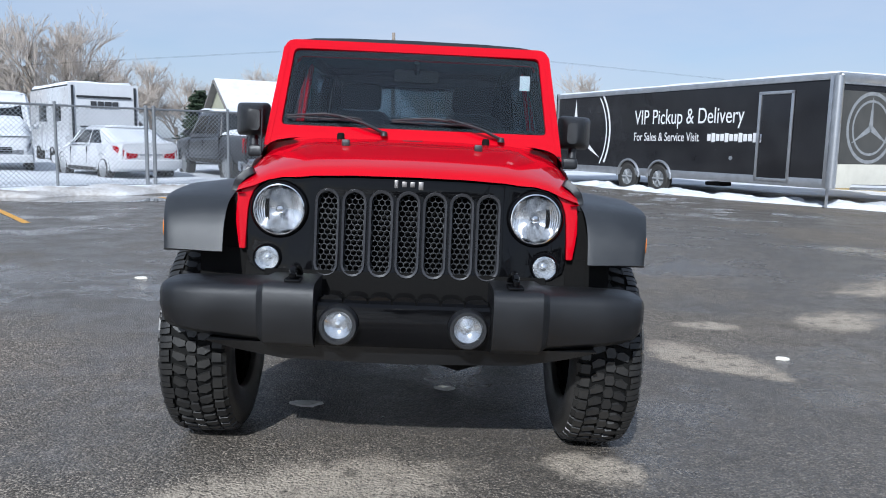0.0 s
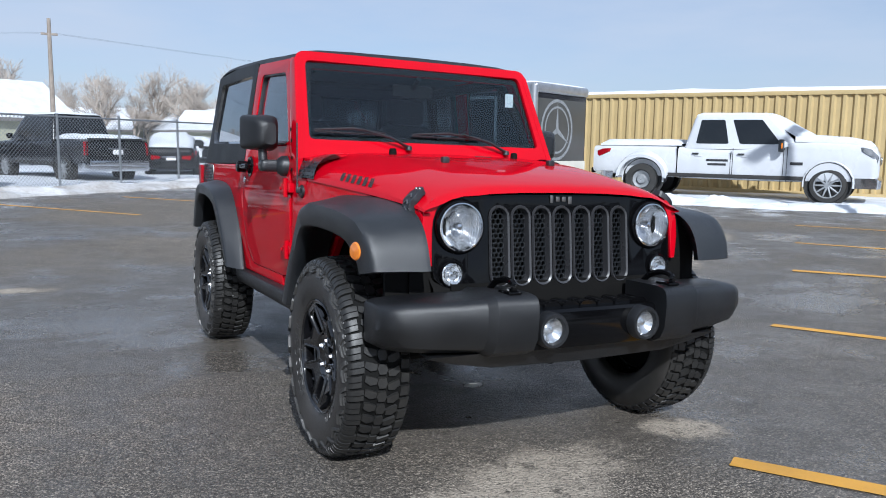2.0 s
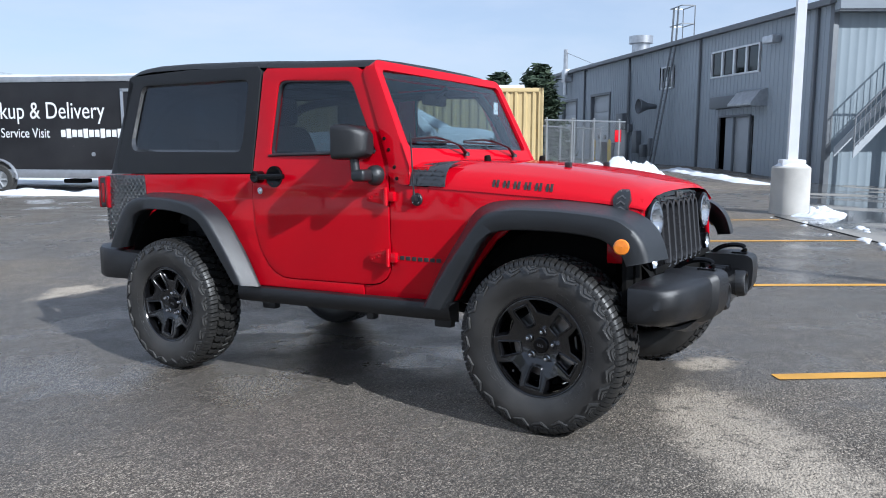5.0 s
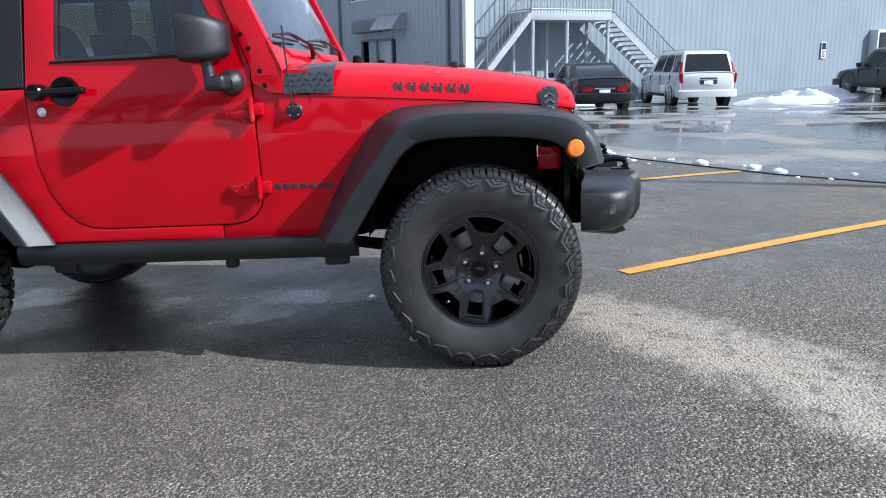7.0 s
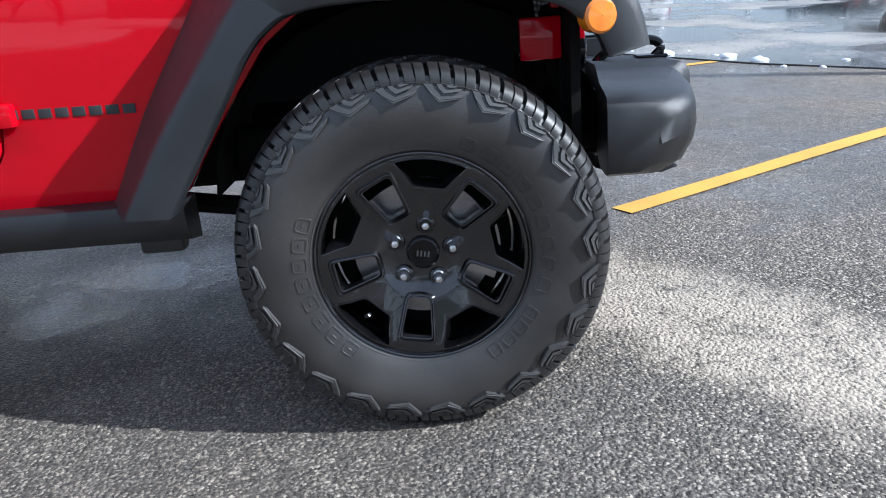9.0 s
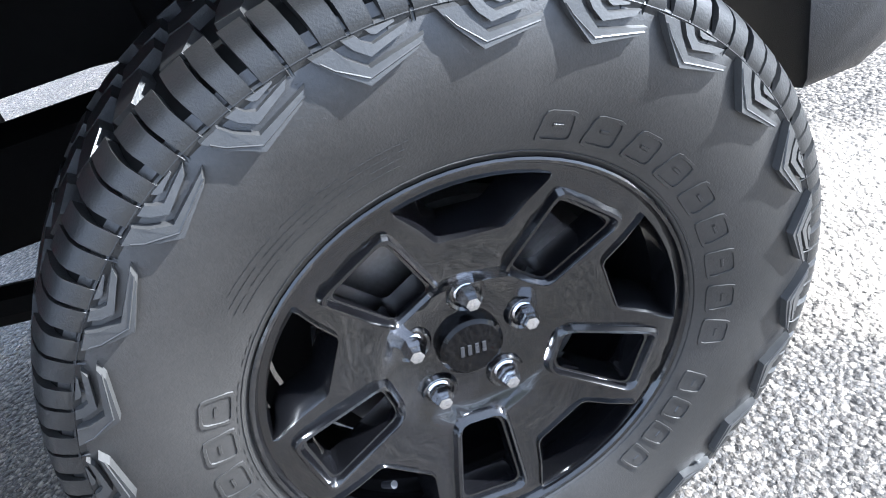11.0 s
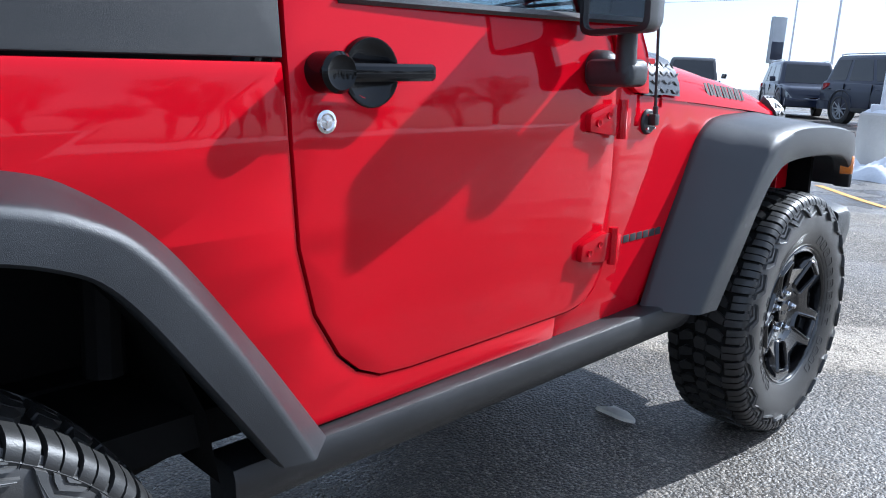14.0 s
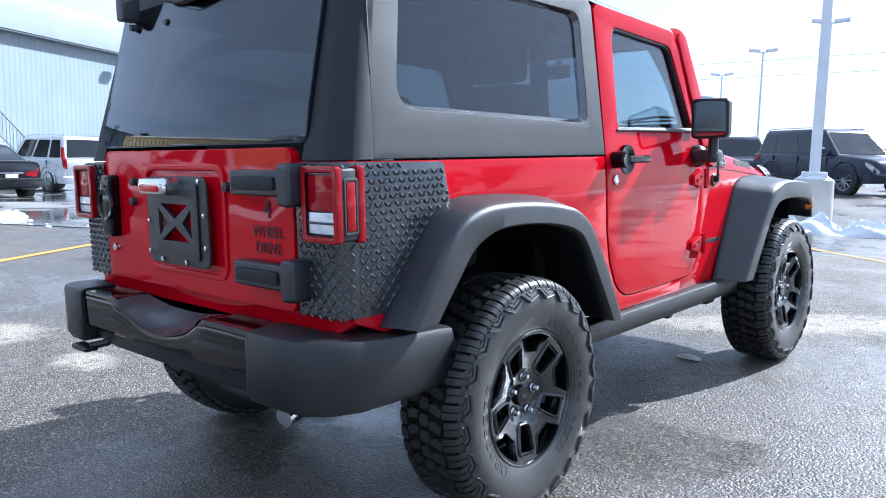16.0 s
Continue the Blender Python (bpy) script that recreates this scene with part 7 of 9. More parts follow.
# street side row
suv("dark blue sport utility car in the front row", (9.0, -24.0), 124, BLUE_PAINT, tall=1.74, length=4.7, width=1.93, rails=True, group="front row of cars")
suv("dark blue large sport utility car in the front row", (4.6, -20.3), 146, BLUE_PAINT, tall=1.83, length=5.1, rails=True, group="front row of cars")
suv("black sport utility car in the front row", (1.4, -24.6), 140, BLACK_PAINT, tall=1.80, group="front row of cars")
sedan("red car behind the front row", (8.0, -30.0), 60, RED)
suv("grey sport utility car behind the front row", (13.0, -24.0), 118, GREY_PAINT, group="front row of cars")
suv("dark green sport utility car behind the front row", (3.5, -31.5), 60, GREY_PAINT, group="front row of cars")

# ---- black enclosed trailer ----
TRAILER_BLACK = surface("trailer_black", (0.012, 0.012, 0.014), (0.02, 0.02, 0.022), 0.18, 0.28, 1.2, 30, coat=0.15, spec=0.3)
ALU = surface("brushed_aluminium", (0.55, 0.56, 0.58), (0.42, 0.43, 0.45), 0.3, 0.42, 5, 120, metal=0.85)
TR_H = math.degrees(math.atan2(-0.917, 0.4))
# x runs along the side from the rear (0) to the front; y = 0 is the side that faces the lot, the body lies to +y
TR_L, TR_W, TR_Z0, TR_Z1 = 10.35, 2.55, 0.42, 2.72
trailer = thing("trailer", "long black enclosed trailer with aluminium trim and white lettering", "trailer", pose(4.52, 22.35, ground_z(4.5, 22.3), 0, 0, TR_H))
part("body", bevel_sharp(loft([[(x, 0, TR_Z0), (x, TR_W, TR_Z0), (x, TR_W, TR_Z1 + 0.06), (x, 0, TR_Z1 + 0.06)] for x in (0, TR_L)]), 0.05, 3), TRAILER_BLACK, trailer)
for x, y, z, sx, sy, sz in ((TR_L / 2, -0.012, TR_Z1 + 0.02, TR_L, 0.03, 0.13), (TR_L / 2, -0.012, TR_Z0 + 0.09, TR_L, 0.03, 0.20), (0.05, -0.012, 1.6, 0.10, 0.03, 2.3), (TR_L - 0.10, -0.014, 1.6, 0.20, 0.03, 2.3)):
    part("trim_rail", box(sx, sy, sz, (x, y, z), 0.008), ALU, trailer)
part("front_corner", tube([(TR_L - 0.02, 0.02, TR_Z0), (TR_L - 0.02, 0.02, TR_Z1 + 0.03)], 0.10, 12), ALU, trailer)
part("front_cap", box(0.30, TR_W, 0.24, (TR_L - 0.08, TR_W / 2, TR_Z1 - 0.02), 0.09, segments=3), ALU, trailer)
part("front_panel", box(0.03, TR_W - 0.2, 1.55, (TR_L + 0.01, TR_W / 2, 1.68), 0.005), surface("front_mesh_grey", (0.045, 0.045, 0.042), (0.065, 0.063, 0.058), 0.4, 0.5, 4, 200), trailer)
part("stone_guard", box(0.05, TR_W - 0.1, 0.50, (TR_L + 0.015, TR_W / 2, 0.68), 0.01), surface("stone_guard_tan", (0.55, 0.53, 0.46), (0.48, 0.46, 0.40), 0.5, 0.6, 4, 60), trailer)
door_t = part("side_door", box(0.92, 0.03, 1.92, (8.80, -0.016, 1.48), 0.01), TRAILER_BLACK, trailer)
for x, z, sx, sz in ((8.36, 1.50, 0.07, 2.0), (9.26, 1.50, 0.07, 2.0), (8.81, 2.47, 0.97, 0.07), (8.81, 0.53, 0.97, 0.07)):
    part("door_frame", box(sx, 0.03, sz, (x, -0.036, z), 0.008), ALU, door_t)
part("door_latch", box(0.05, 0.03, 0.20, (8.47, -0.05, 1.45), 0.01), CHROME, door_t)
part("side_vent", lathe([(0.0, 0.05), (-0.02, 0.05), (-0.025, 0.001)], 16, "y", None, (7.55, 0, 0.98)), ALU, trailer)
for x in (3.75, 5.05):
    part("wheel_trim", tube([(x + 0.47 * math.cos(a), -0.03, 0.37 + 0.47 * math.sin(a)) for a in [math.pi * k / 14 for k in range(15)]], 0.035, 8), ALU, trailer)
    part("wheel_well", lathe([(-0.004, 0.46), (-0.006, 0.46), (-0.006, 0.01)], 28, "y", None, (x, 0, 0.37)), FAR_TYRE, trailer)
    wt = part("wheel", lathe([(0.16, 0.2), (0.16, 0.34), (-0.02, 0.36), (-0.05, 0.34), (-0.055, 0.24), (-0.03, 0.22)], 28, "y", None, (x, 0, 0.36)), FAR_TYRE, trailer)
    rim_b = lathe([(-0.045, 0.235), (-0.02, 0.21), (-0.02, 0.01)], 24, "y", None, (x, 0, 0.36))
    for k in range(6):
        tube([(x, -0.045, 0.36), (x + 0.21 * math.cos(k * 1.047), -0.04, 0.36 + 0.21 * math.sin(k * 1.047))], 0.03, 6, rim_b)
    part("rim", rim_b, FAR_RIM, wt)
part("spare_step", box(0.5, 0.4, 0.10, (6.9, 0.3, 0.33), 0.03), DARK, trailer)
# round emblem, cut by the rear edge, and the same on the front, as plain shapes
def emblem(cx, cz, r, place, x_lim=None):
    out = bmesh.new()
    for rr, w in ((r, 0.075), (r - 0.16, 0.05)):
        pts = [(cx + rr * math.cos(a), cz + rr * math.sin(a)) for a in [2 * math.pi * k / 72 for k in range(73)]]
        for a, b in zip(pts, pts[1:]):
            if x_lim and not (x_lim[0] < a[0] < x_lim[1] and 0.62 < a[1] < 2.62):
                continue
            d = Vector((b[0] - a[0], b[1] - a[1])).normalized()
            nrm = Vector((-d.y, d.x)) * w / 2
            q = [place(a[0] + nrm.x, a[1] + nrm.y), place(b[0] + nrm.x, b[1] + nrm.y), place(b[0] - nrm.x, b[1] - nrm.y), place(a[0] - nrm.x, a[1] - nrm.y)]
            out.faces.new([out.verts.new(p) for p in q])
    return out


def spokes(cx, cz, r, place):
    out = bmesh.new()
    for k in range(3):
        a = math.pi / 2 + k * 2 * math.pi / 3
        d, nrm = Vector((math.cos(a), math.sin(a))), Vector((-math.sin(a), math.cos(a)))
        c = Vector((cx, cz))
        q = [c + nrm * 0.10 * r, c + d * r, c - nrm * 0.10 * r]
        out.faces.new([out.verts.new(place(*p)) for p in q])
    return out


part("emblem_ring", emblem(1.05, 1.60, 1.75, lambda x, z: (x, -0.006, z), (0.12, 9)), WHITE_MARK, trailer)
part("emblem_spokes", spokes(1.05, 1.60, 1.50, lambda x, z: (x, -0.007, max(0.62, min(2.62, z)))), WHITE_MARK, trailer)
part("emblem_ring", emblem(1.05, 1.70, 0.72, lambda x, z: (TR_L + 0.028, x, z)), FAR_RIM, trailer)
part("emblem_spokes", spokes(1.05, 1.70, 0.70, lambda x, z: (TR_L + 0.029, x, z)), FAR_RIM, trailer)
for text, size, x, z, sx in (("VIP Pickup & Delivery", 0.56, 5.90, 1.99, 0.80), ("For Sales & Service Visit", 0.325, 5.18, 1.47, 0.80)):
    wording(text, size, pose(x, -0.008, z, 90) @ Matrix.Diagonal((sx, 1, 1, 1)), WHITE_MARK, trailer, 0.002)
for k in range(12):
    part("address_bar", box(0.115, 0.004, 0.17 + 0.05 * (k % 3 == 1), (6.80 + 0.145 * k, -0.008, 1.47), 0.001), WHITE_MARK, trailer)
tb2 = tube([(TR_L, 0.6, 0.45), (TR_L + 1.3, TR_W / 2, 0.48)], 0.06, 8)
tube([(TR_L, TR_W - 0.6, 0.45), (TR_L + 1.3, TR_W / 2, 0.48)], 0.06, 8, tb2)
tube([(TR_L + 1.25, TR_W / 2, 0.0), (TR_L + 1.25, TR_W / 2, 0.75)], 0.045, 8, tb2)
part("drawbar", tb2, ALU, trailer)
part("jack_leg", tube([(TR_L - 0.15, 0.10, 0.0), (TR_L - 0.15, 0.10, 0.45)], 0.03, 8), ALU, trailer)
tsn = bmesh.new()
loft([[(x, y, TR_Z1 + 0.06 + (0.0 if y in (0.0, TR_W) or x in (0.0, TR_L) else 0.07 * (1 + 0.5 * noise.noise(Vector((x, y, 3)))))) for y in (0.0, 0.05, 0.3, 1.2, 2.2, 2.5, TR_W)] for x in [0.0, 0.1] + [0.8 * k for k in range(1, 13)] + [TR_L - 0.05, TR_L]], False, False, tsn)
part("snow_cover", tsn, SNOW, trailer, angle=80)

# ---- tan shipping container ----
TAN = surface("tan_container_paint", (0.47, 0.355, 0.17), (0.41, 0.31, 0.145), 0.45, 0.6, 1.2, 20, bump=0.2, bump_scale=30)
container = thing("shipping_container", "tan corrugated steel shipping container with snow on its roof", "container", pose(12.06, 19.2, ground_z(15, 14), 0, 0, -57.3))
CL, CH, CW = 12.3, 2.93, 2.45
prof = []
x = 0.20
while x < CL - 0.2:
    prof += [(x, 0.0), (x + 0.07, 0.0), (x + 0.12, 0.055), (x + 0.23, 0.055)]
    x += 0.28
cb2 = loft([[(p[0], p[1] + 0.02, z) for p in prof] for z in (0.16, CH - 0.12)], False, False)
part("corrugated_side", cb2, TAN, container, angle=20)
for sx, sy, sz, x, y, z in ((CL, 0.12, 0.16, CL / 2, 0.05, 0.10), (CL, 0.10, 0.12, CL / 2, 0.05, CH - 0.06), (0.16, 0.16, CH, 0.08, 0.08, CH / 2), (0.16, 0.16, CH, CL - 0.08, 0.08, CH / 2), (0.10, CW, CH - 0.05, 0.06, CW / 2, CH / 2), (0.10, CW, CH, CL - 0.06, CW / 2, CH / 2), (CL, CW - 0.1, 0.05, CL / 2, CW / 2 + 0.05, CH - 0.05)):
    part("container_frame", box(sx, sy, sz, (x, y, z), 0.01), TAN, container)
for k in range(8):
    if k < 4:
        part("serial_bar", box(0.09, 0.004, 0.11, (CL - 1.15, 0.012, 2.65 - 0.17 * k)), TAN, container)
csn = bmesh.new()
loft([[(x, y, CH + (0.0 if y in (0.03, CW) else 0.10 * (1 + 0.7 * noise.noise(Vector((x * 0.8, y, 5)))))) for y in (0.03, 0.12, 0.6, 1.5, 2.3, CW)] for x in [0.3 + 0.6 * k for k in range(20)]], False, False, csn)
part("snow_cover", csn, SNOW, container, angle=80)

# ---- fences ----
GALV = surface("galvanised_steel", (0.30, 0.31, 0.32), (0.22, 0.23, 0.24), 0.35, 0.5, 6, 90, metal=0.7)


def fence_run(label, ends, posts, height=1.83, thick=(), mesh_step=0.10):
    """Posts at shares of metres along the run from the first end."""
    a, b = Vector(ends[0]), Vector(ends[1])
    d = (b - a).normalized()
    length = (b - a).length
    ob = thing("fence", label, "fence", pose(a.x, a.y, ground_z(a.x, a.y), 0, 0, math.degrees(math.atan2(d.y, d.x))))
    gz = lambda s: ground_z(*(a + d * s)) - ground_z(a.x, a.y)
    for s in posts:
        part("post", tube([(s, 0, gz(s) - 0.05), (s, 0, gz(s) + height + 0.05)], 0.045 if s in thick else 0.032, 8), GALV, ob)
        part("post_cap", lathe([(gz(s) + height + 0.05, 0.05), (gz(s) + height + 0.08, 0.03), (gz(s) + height + 0.09, 0.001)], 10, "z", None, (s, 0, 0)), GALV, ob)
    part("top_rail", tube([(0, 0, gz(0) + height), (length, 0, gz(length) + height)], 0.024, 8), GALV, ob)
    part("bottom_wire", tube([(0, 0, gz(0) + 0.10), (length, 0, gz(length) + 0.10)], 0.010, 5), GALV, ob)
    mb = bmesh.new()
    hgt = height - 0.08
    k = -int(hgt / mesh_step) - 1
    while k * mesh_step < length:
        for s in (1, -1):
            x0, x1 = k * mesh_step, k * mesh_step + hgt
            z0, z1 = 0.06, 0.06 + hgt
            if x0 < 0:
                z0, x0 = z0 - x0, 0.0
            if x1 > length:
                z1, x1 = z1 - (x1 - length), length
            if x1 - x0 > 0.02:
                za, zb = (z0, z1) if s > 0 else (0.12 + hgt - z0, 0.12 + hgt - z1)
                w = 0.0035
                za, zb = za + gz(x0), zb + gz(x1)
                q = [(x0 - w, 0.002 * s, za + w * s), (x1 - w, 0.002 * s, zb + w * s), (x1 + w, 0.002 * s, zb - w * s), (x0 + w, 0.002 * s, za - w * s)]
                mb.faces.new([mb.verts.new(p) for p in q])
        k += 1
    tagged(part("chain_link", mb, GALV, ob), kind="stuff")
    return ob


FD = Vector((1, 0.8)).normalized()
F0 = Vector((-1.5, 18.9))
fence_run("galvanised chain-link fence along the yard", (tuple(F0 + FD * -14.0), tuple(F0 + FD * 7.4)), [14 + s for s in (-14, -12, -10, -8.03, -6.1, -5.92, -4.1, -2.15, -2.0, 0.0, 1.95, 4.15, 6.3, 7.4)], thick=(14 - 6.1, 14 - 5.92, 14 - 2.15, 14 - 2.0, 20.3))
fence_run("galvanised chain-link gate beside the container", ((18.9, 8.9), (22.3, 7.4)), [0.1, 1.2, 1.3, 2.2, 3.4], 1.95, thick=(3.4,))
fence_run("galvanised chain-link fence running to the building", ((21.2, 10.4), (33.0, 12.2)), [0.1, 2, 4, 6, 8, 10, 11.8], 1.83)
part("fence_sign", box(0.30, 0.01, 0.40, (0, 0, 0), 0.004), RED_LENS, None, "", pose(21.95, 7.53, 1.45, 0, 0, -24))
tagged(bpy.data.objects["fence_sign"], "small red and white sign on the gate", "sign")

# ---- snow on the ground ----
draped("snow_yard", wavy([(-18, 4.0), tuple(F0 + FD * -8 + Vector((0.5, -1.0))), tuple(F0 + FD * 0 + Vector((0.6, -0.9))), tuple(F0 + FD * 6.8 + Vector((0.7, -0.9))), (9.9, 12.2), (12.2, 9.4), (14.2, 7.0), (17.2, 5.6), (20.5, 5.4), (24.5, 6.5), (27, 9.5), (40, 24), (60, 60), (20, 120), (-60, 120), (-80, 10)], 0.35, 1.1, 4), 0.10, SNOW, 1.6, 0.9, "trampled snow over the yard behind the fence", "snow", edge=1.2, scale=0.5)


def bank(pts, width, height, seed, label, mat=None):
    """A ragged ridge of ploughed snow along a line."""
    b = bmesh.new()
    line = smooth_line([(x, y, 0) for x, y in pts], 26)
    rows = []
    for i, p in enumerate(line):
        d = (line[min(i + 1, len(line) - 1)] - line[max(i - 1, 0)]).normalized()
        nrm = Vector((-d.y, d.x, 0))
        fade = min(1.0, i / 10, (len(line) - 1 - i) / 10)
        k = 0.62 + 0.7 * noise.noise(Vector((i * 0.13, seed, 0)))
        row = []
        for q in range(23):
            u = -1 + q / 11
            jag = noise.fractal(Vector((p.x * 1.9 + u * 1.6, p.y * 1.9 + u, seed)), 0.7, 2.2, 5) * 0.55
            c = p + nrm * (u * width * (0.8 + 0.5 * noise.noise(Vector((i * 0.2, seed + 3, u)))))
            h = max(0.0, (1 - u * u)) ** 0.8 * height * max(0.1, k + jag) * fade
            row.append((c.x, c.y, ground_z(c.x, c.y) + h - (0.03 if abs(u) > 0.95 or fade == 0 else 0)))
        rows.append(row)
    loft(rows, False, False, b)
    return tagged(part("snow_bank", b, mat or SNOW, None, angle=50), label, "snow", kind="structure")


bank([(-16, 4.6), (-10, 10.6), (-6.5, 13.4), (-3, 16.4), (0.5, 19.0), (3.6, 21.6)], 0.75, 0.22, 1, "ploughed dirty snow along the fence", DIRTY_SNOW)
bank([(4.9, 21.6), (6.3, 18.2), (7.9, 14.9), (9.7, 12.6), (11.2, 10.8)], 0.42, 0.16, 2, "ploughed snow along the trailer")
bank([(9.7, 13.0), (11.4, 10.9), (12.9, 8.8), (14.8, 7.0), (16.8, 6.0)], 0.50, 0.20, 3, "ploughed snow beside the white pickup")
bank([(16.6, 7.7), (18.0, 7.1), (19.8, 6.6), (21.8, 6.6)], 1.5, 0.66, 4, "high pile of ploughed snow by the gate")
bank([(24.8, -9.2), (26.6, -10.6), (28.4, -12.4), (30.2, -13.6)], 1.7, 0.38, 5, "pile of ploughed snow against the building")
bank([(24.0, 3.2), (27.5, 5.6), (31, 8.2)], 0.8, 0.14, 6, "snow along the building")
bank([(25.0, -1.0), (27.0, -2.8), (28.6, -4.8)], 0.8, 0.18, 7, "snow under the outside stairs")
bank([(0.4, -9.6), (1.3, -9.2), (2.4, -9.3), (3.2, -9.8)], 0.50, 0.26, 8, "snow round the lamp post base")
bank([(10.6, 0.3), (11.3, 0.0), (12.1, 0.3)], 0.35, 0.16, 9, "snow round the lamp post base")
rnd = random.Random(5)
lumps = bmesh.new()
for k in range(60):
    t = rnd.random()
    x, y = lerp_rows([(0, 10.6, 0.75), (0.4, 6.2, -1.75), (0.6, 4.75, -2.95), (1, 2.4, -6.4)], t)
    x, y, r = x + rnd.uniform(-0.25, 0.5), y + rnd.uniform(-0.5, 0.25), rnd.choice((0.02, 0.03, 0.04, 0.05, 0.09))
    c = bmesh.new()
    bmesh.ops.create_icosphere(c, subdivisions=2, radius=r)
    for v in c.verts:
        v.co *= 1 + 0.5 * noise.noise(v.co * (2.2 / r) + Vector((k, 0, 0)))
        v.co.z = max(-0.02, v.co.z * 0.55)
        v.co += Vector((x, y, ground_z(x, y)))
    join(lumps, c)
tagged(part("snow_lumps", lumps, SNOW, None, angle=80), "scattered lumps of snow on the wet pavement", "snow", kind="stuff")
DIRTY_ICE = surface("dirty_ice", (0.82, 0.79, 0.71), (0.64, 0.61, 0.54), 0.4, 0.5, 20, 90)
for x, y, r in ((-0.44, 0.31, 0.044), (0.20, 0.63, 0.030), (2.34, 1.53, 0.026), (-2.43, 3.83, 0.034)):
    bit = loft([[(x + g * r * 1.5 * math.cos(a) * (1 + 0.4 * math.sin(3 * a + x)), y + g * r * math.sin(a) * (1 + 0.3 * math.cos(2 * a + y)), ground_z(x, y) + z) for a in [k * 2 * math.pi / 16 for k in range(16)]] for g, z in ((1.0, -0.004), (0.92, 0.010), (0.5, 0.016))])
    tagged(part("ice_scrap", bit, DIRTY_ICE, None), "small pale scrap of dirty ice on the asphalt", "ice")
WATER = surface("standing_water", (0.030, 0.030, 0.031), (0.050, 0.048, 0.046), 0.02, 0.06, 1.5, 20, spec=0.5)
draped("puddle", wavy([(-9.6, 12.4), (-6.6, 12.5), (-4.4, 13.3), (-2.6, 14.9), (-3.0, 13.2), (-4.5, 11.6), (-6.6, 10.9), (-9.2, 11.0)], 0.16, 0.4, 21), 0.0, WATER, 1.0, 0, "shallow puddle of melt water before the fence", "water", z_off=0.004)

# ---- grey metal-clad building ----
CLAD = surface("grey_cladding", (0.25, 0.28, 0.31), (0.29, 0.32, 0.35), 0.5, 0.6, 0.6, 20, bump=0.1)
CLAD_LIGHT = surface("light_blue_cladding", (0.195, 0.235, 0.265), (0.225, 0.265, 0.295), 0.45, 0.55, 0.6, 20, bump=0.1)
TRIM_GREY = surface("dark_grey_trim", (0.11, 0.12, 0.135), (0.14, 0.15, 0.16), 0.45, 0.55, 3, 60)
DOOR_GREY = surface("door_grey", (0.33, 0.35, 0.37), (0.38, 0.40, 0.42), 0.45, 0.55, 2, 40)
YELLOW_POST = surface("yellow_bollard_paint", (0.80, 0.55, 0.02), (0.70, 0.46, 0.02), 0.4, 0.55, 6, 60)
POST_CONCRETE = surface("pale_concrete", (0.50, 0.48, 0.44), (0.38, 0.365, 0.34), 0.75, 0.85, 2.5, 60, bump=0.3, bump_scale=60)
BZ = -0.6
building = thing("building", "large grey metal-clad workshop building with outside stairs", "building", pose(27.9, 1.65, 0))
U1, U2 = Vector((0.759, 0.651, 0)), Vector((0.5, -0.866, 0))
N1, N2 = Vector((-0.651, 0.759, 0)), Vector((-0.866, -0.5, 0))  # outward normals
M1 = Matrix((( U1.x, -N1.x, 0, 0), (U1.y, -N1.y, 0, 0), (0, 0, 1, 0), (0, 0, 0, 1)))  # x along the wall, y inwards
M2 = Matrix((( U2.x, -N2.x, 0, 0), (U2.y, -N2.y, 0, 0), (0, 0, 1, 0), (0, 0, 0, 1)))
L1, L2, EAVE = 40.0, 46.0, 6.15


def ribbed(length, z0, z1, pitch, holes, rib=0.022):
    """Vertical-ribbed cladding with openings (x0, z0, x1, z1); y = 0 is the face."""
    b = bmesh.new()
    xs = [0.0]
    while xs[-1] < length:
        xs.append(min(length, xs[-1] + pitch))
    cuts = sorted(set(round(v, 3) for v in [z0, z1] + [h for q in holes for h in (q[1], q[3])]))
    for xa, xb in zip(xs, xs[1:]):
        w = xb - xa
        for za, zb in zip(cuts, cuts[1:]):
            if any(xb > h[0] + 0.02 and xa < h[2] - 0.02 and zb > h[1] + 0.01 and za < h[3] - 0.01 for h in holes):
                continue
            loft([[(xa, 0.0, z), (xa + w * 0.70, 0.0, z), (xa + w * 0.78, -rib, z), (xa + w * 0.92, -rib, z), (xb, 0.0, z)] for z in (za, zb)], False, False, b)
    bmesh.ops.remove_doubles(b, verts=b.verts, dist=0.001)
    return b


holes1 = [(5.24, -0.6, 7.82, 2.36), (21.9, -0.6, 25.2, 4.2), (28.4, -0.6, 31.5, 4.1), (4.75, 4.17, 8.85, 5.40), (12.95, 4.0, 14.3, 5.2)]
part("wall", ribbed(L1, BZ, EAVE, 0.31, holes1), CLAD, building, "grey ribbed side wall", M1, 20)
part("wall", ribbed(L2, BZ, EAVE + 1.2, 0.31, [], 0.008), CLAD_LIGHT, building, "pale blue ribbed end wall", M2, 20)
part("far_wall", box(0.3, 30, EAVE - BZ, (L1 - 0.15, 15, (EAVE + BZ) / 2)), CLAD, building, "", M1)
part("backing", box(L1 - 0.4, 0.2, EAVE - BZ - 0.05, (L1 / 2, 0.6, (EAVE + BZ) / 2)), DARK, building, "", M1)
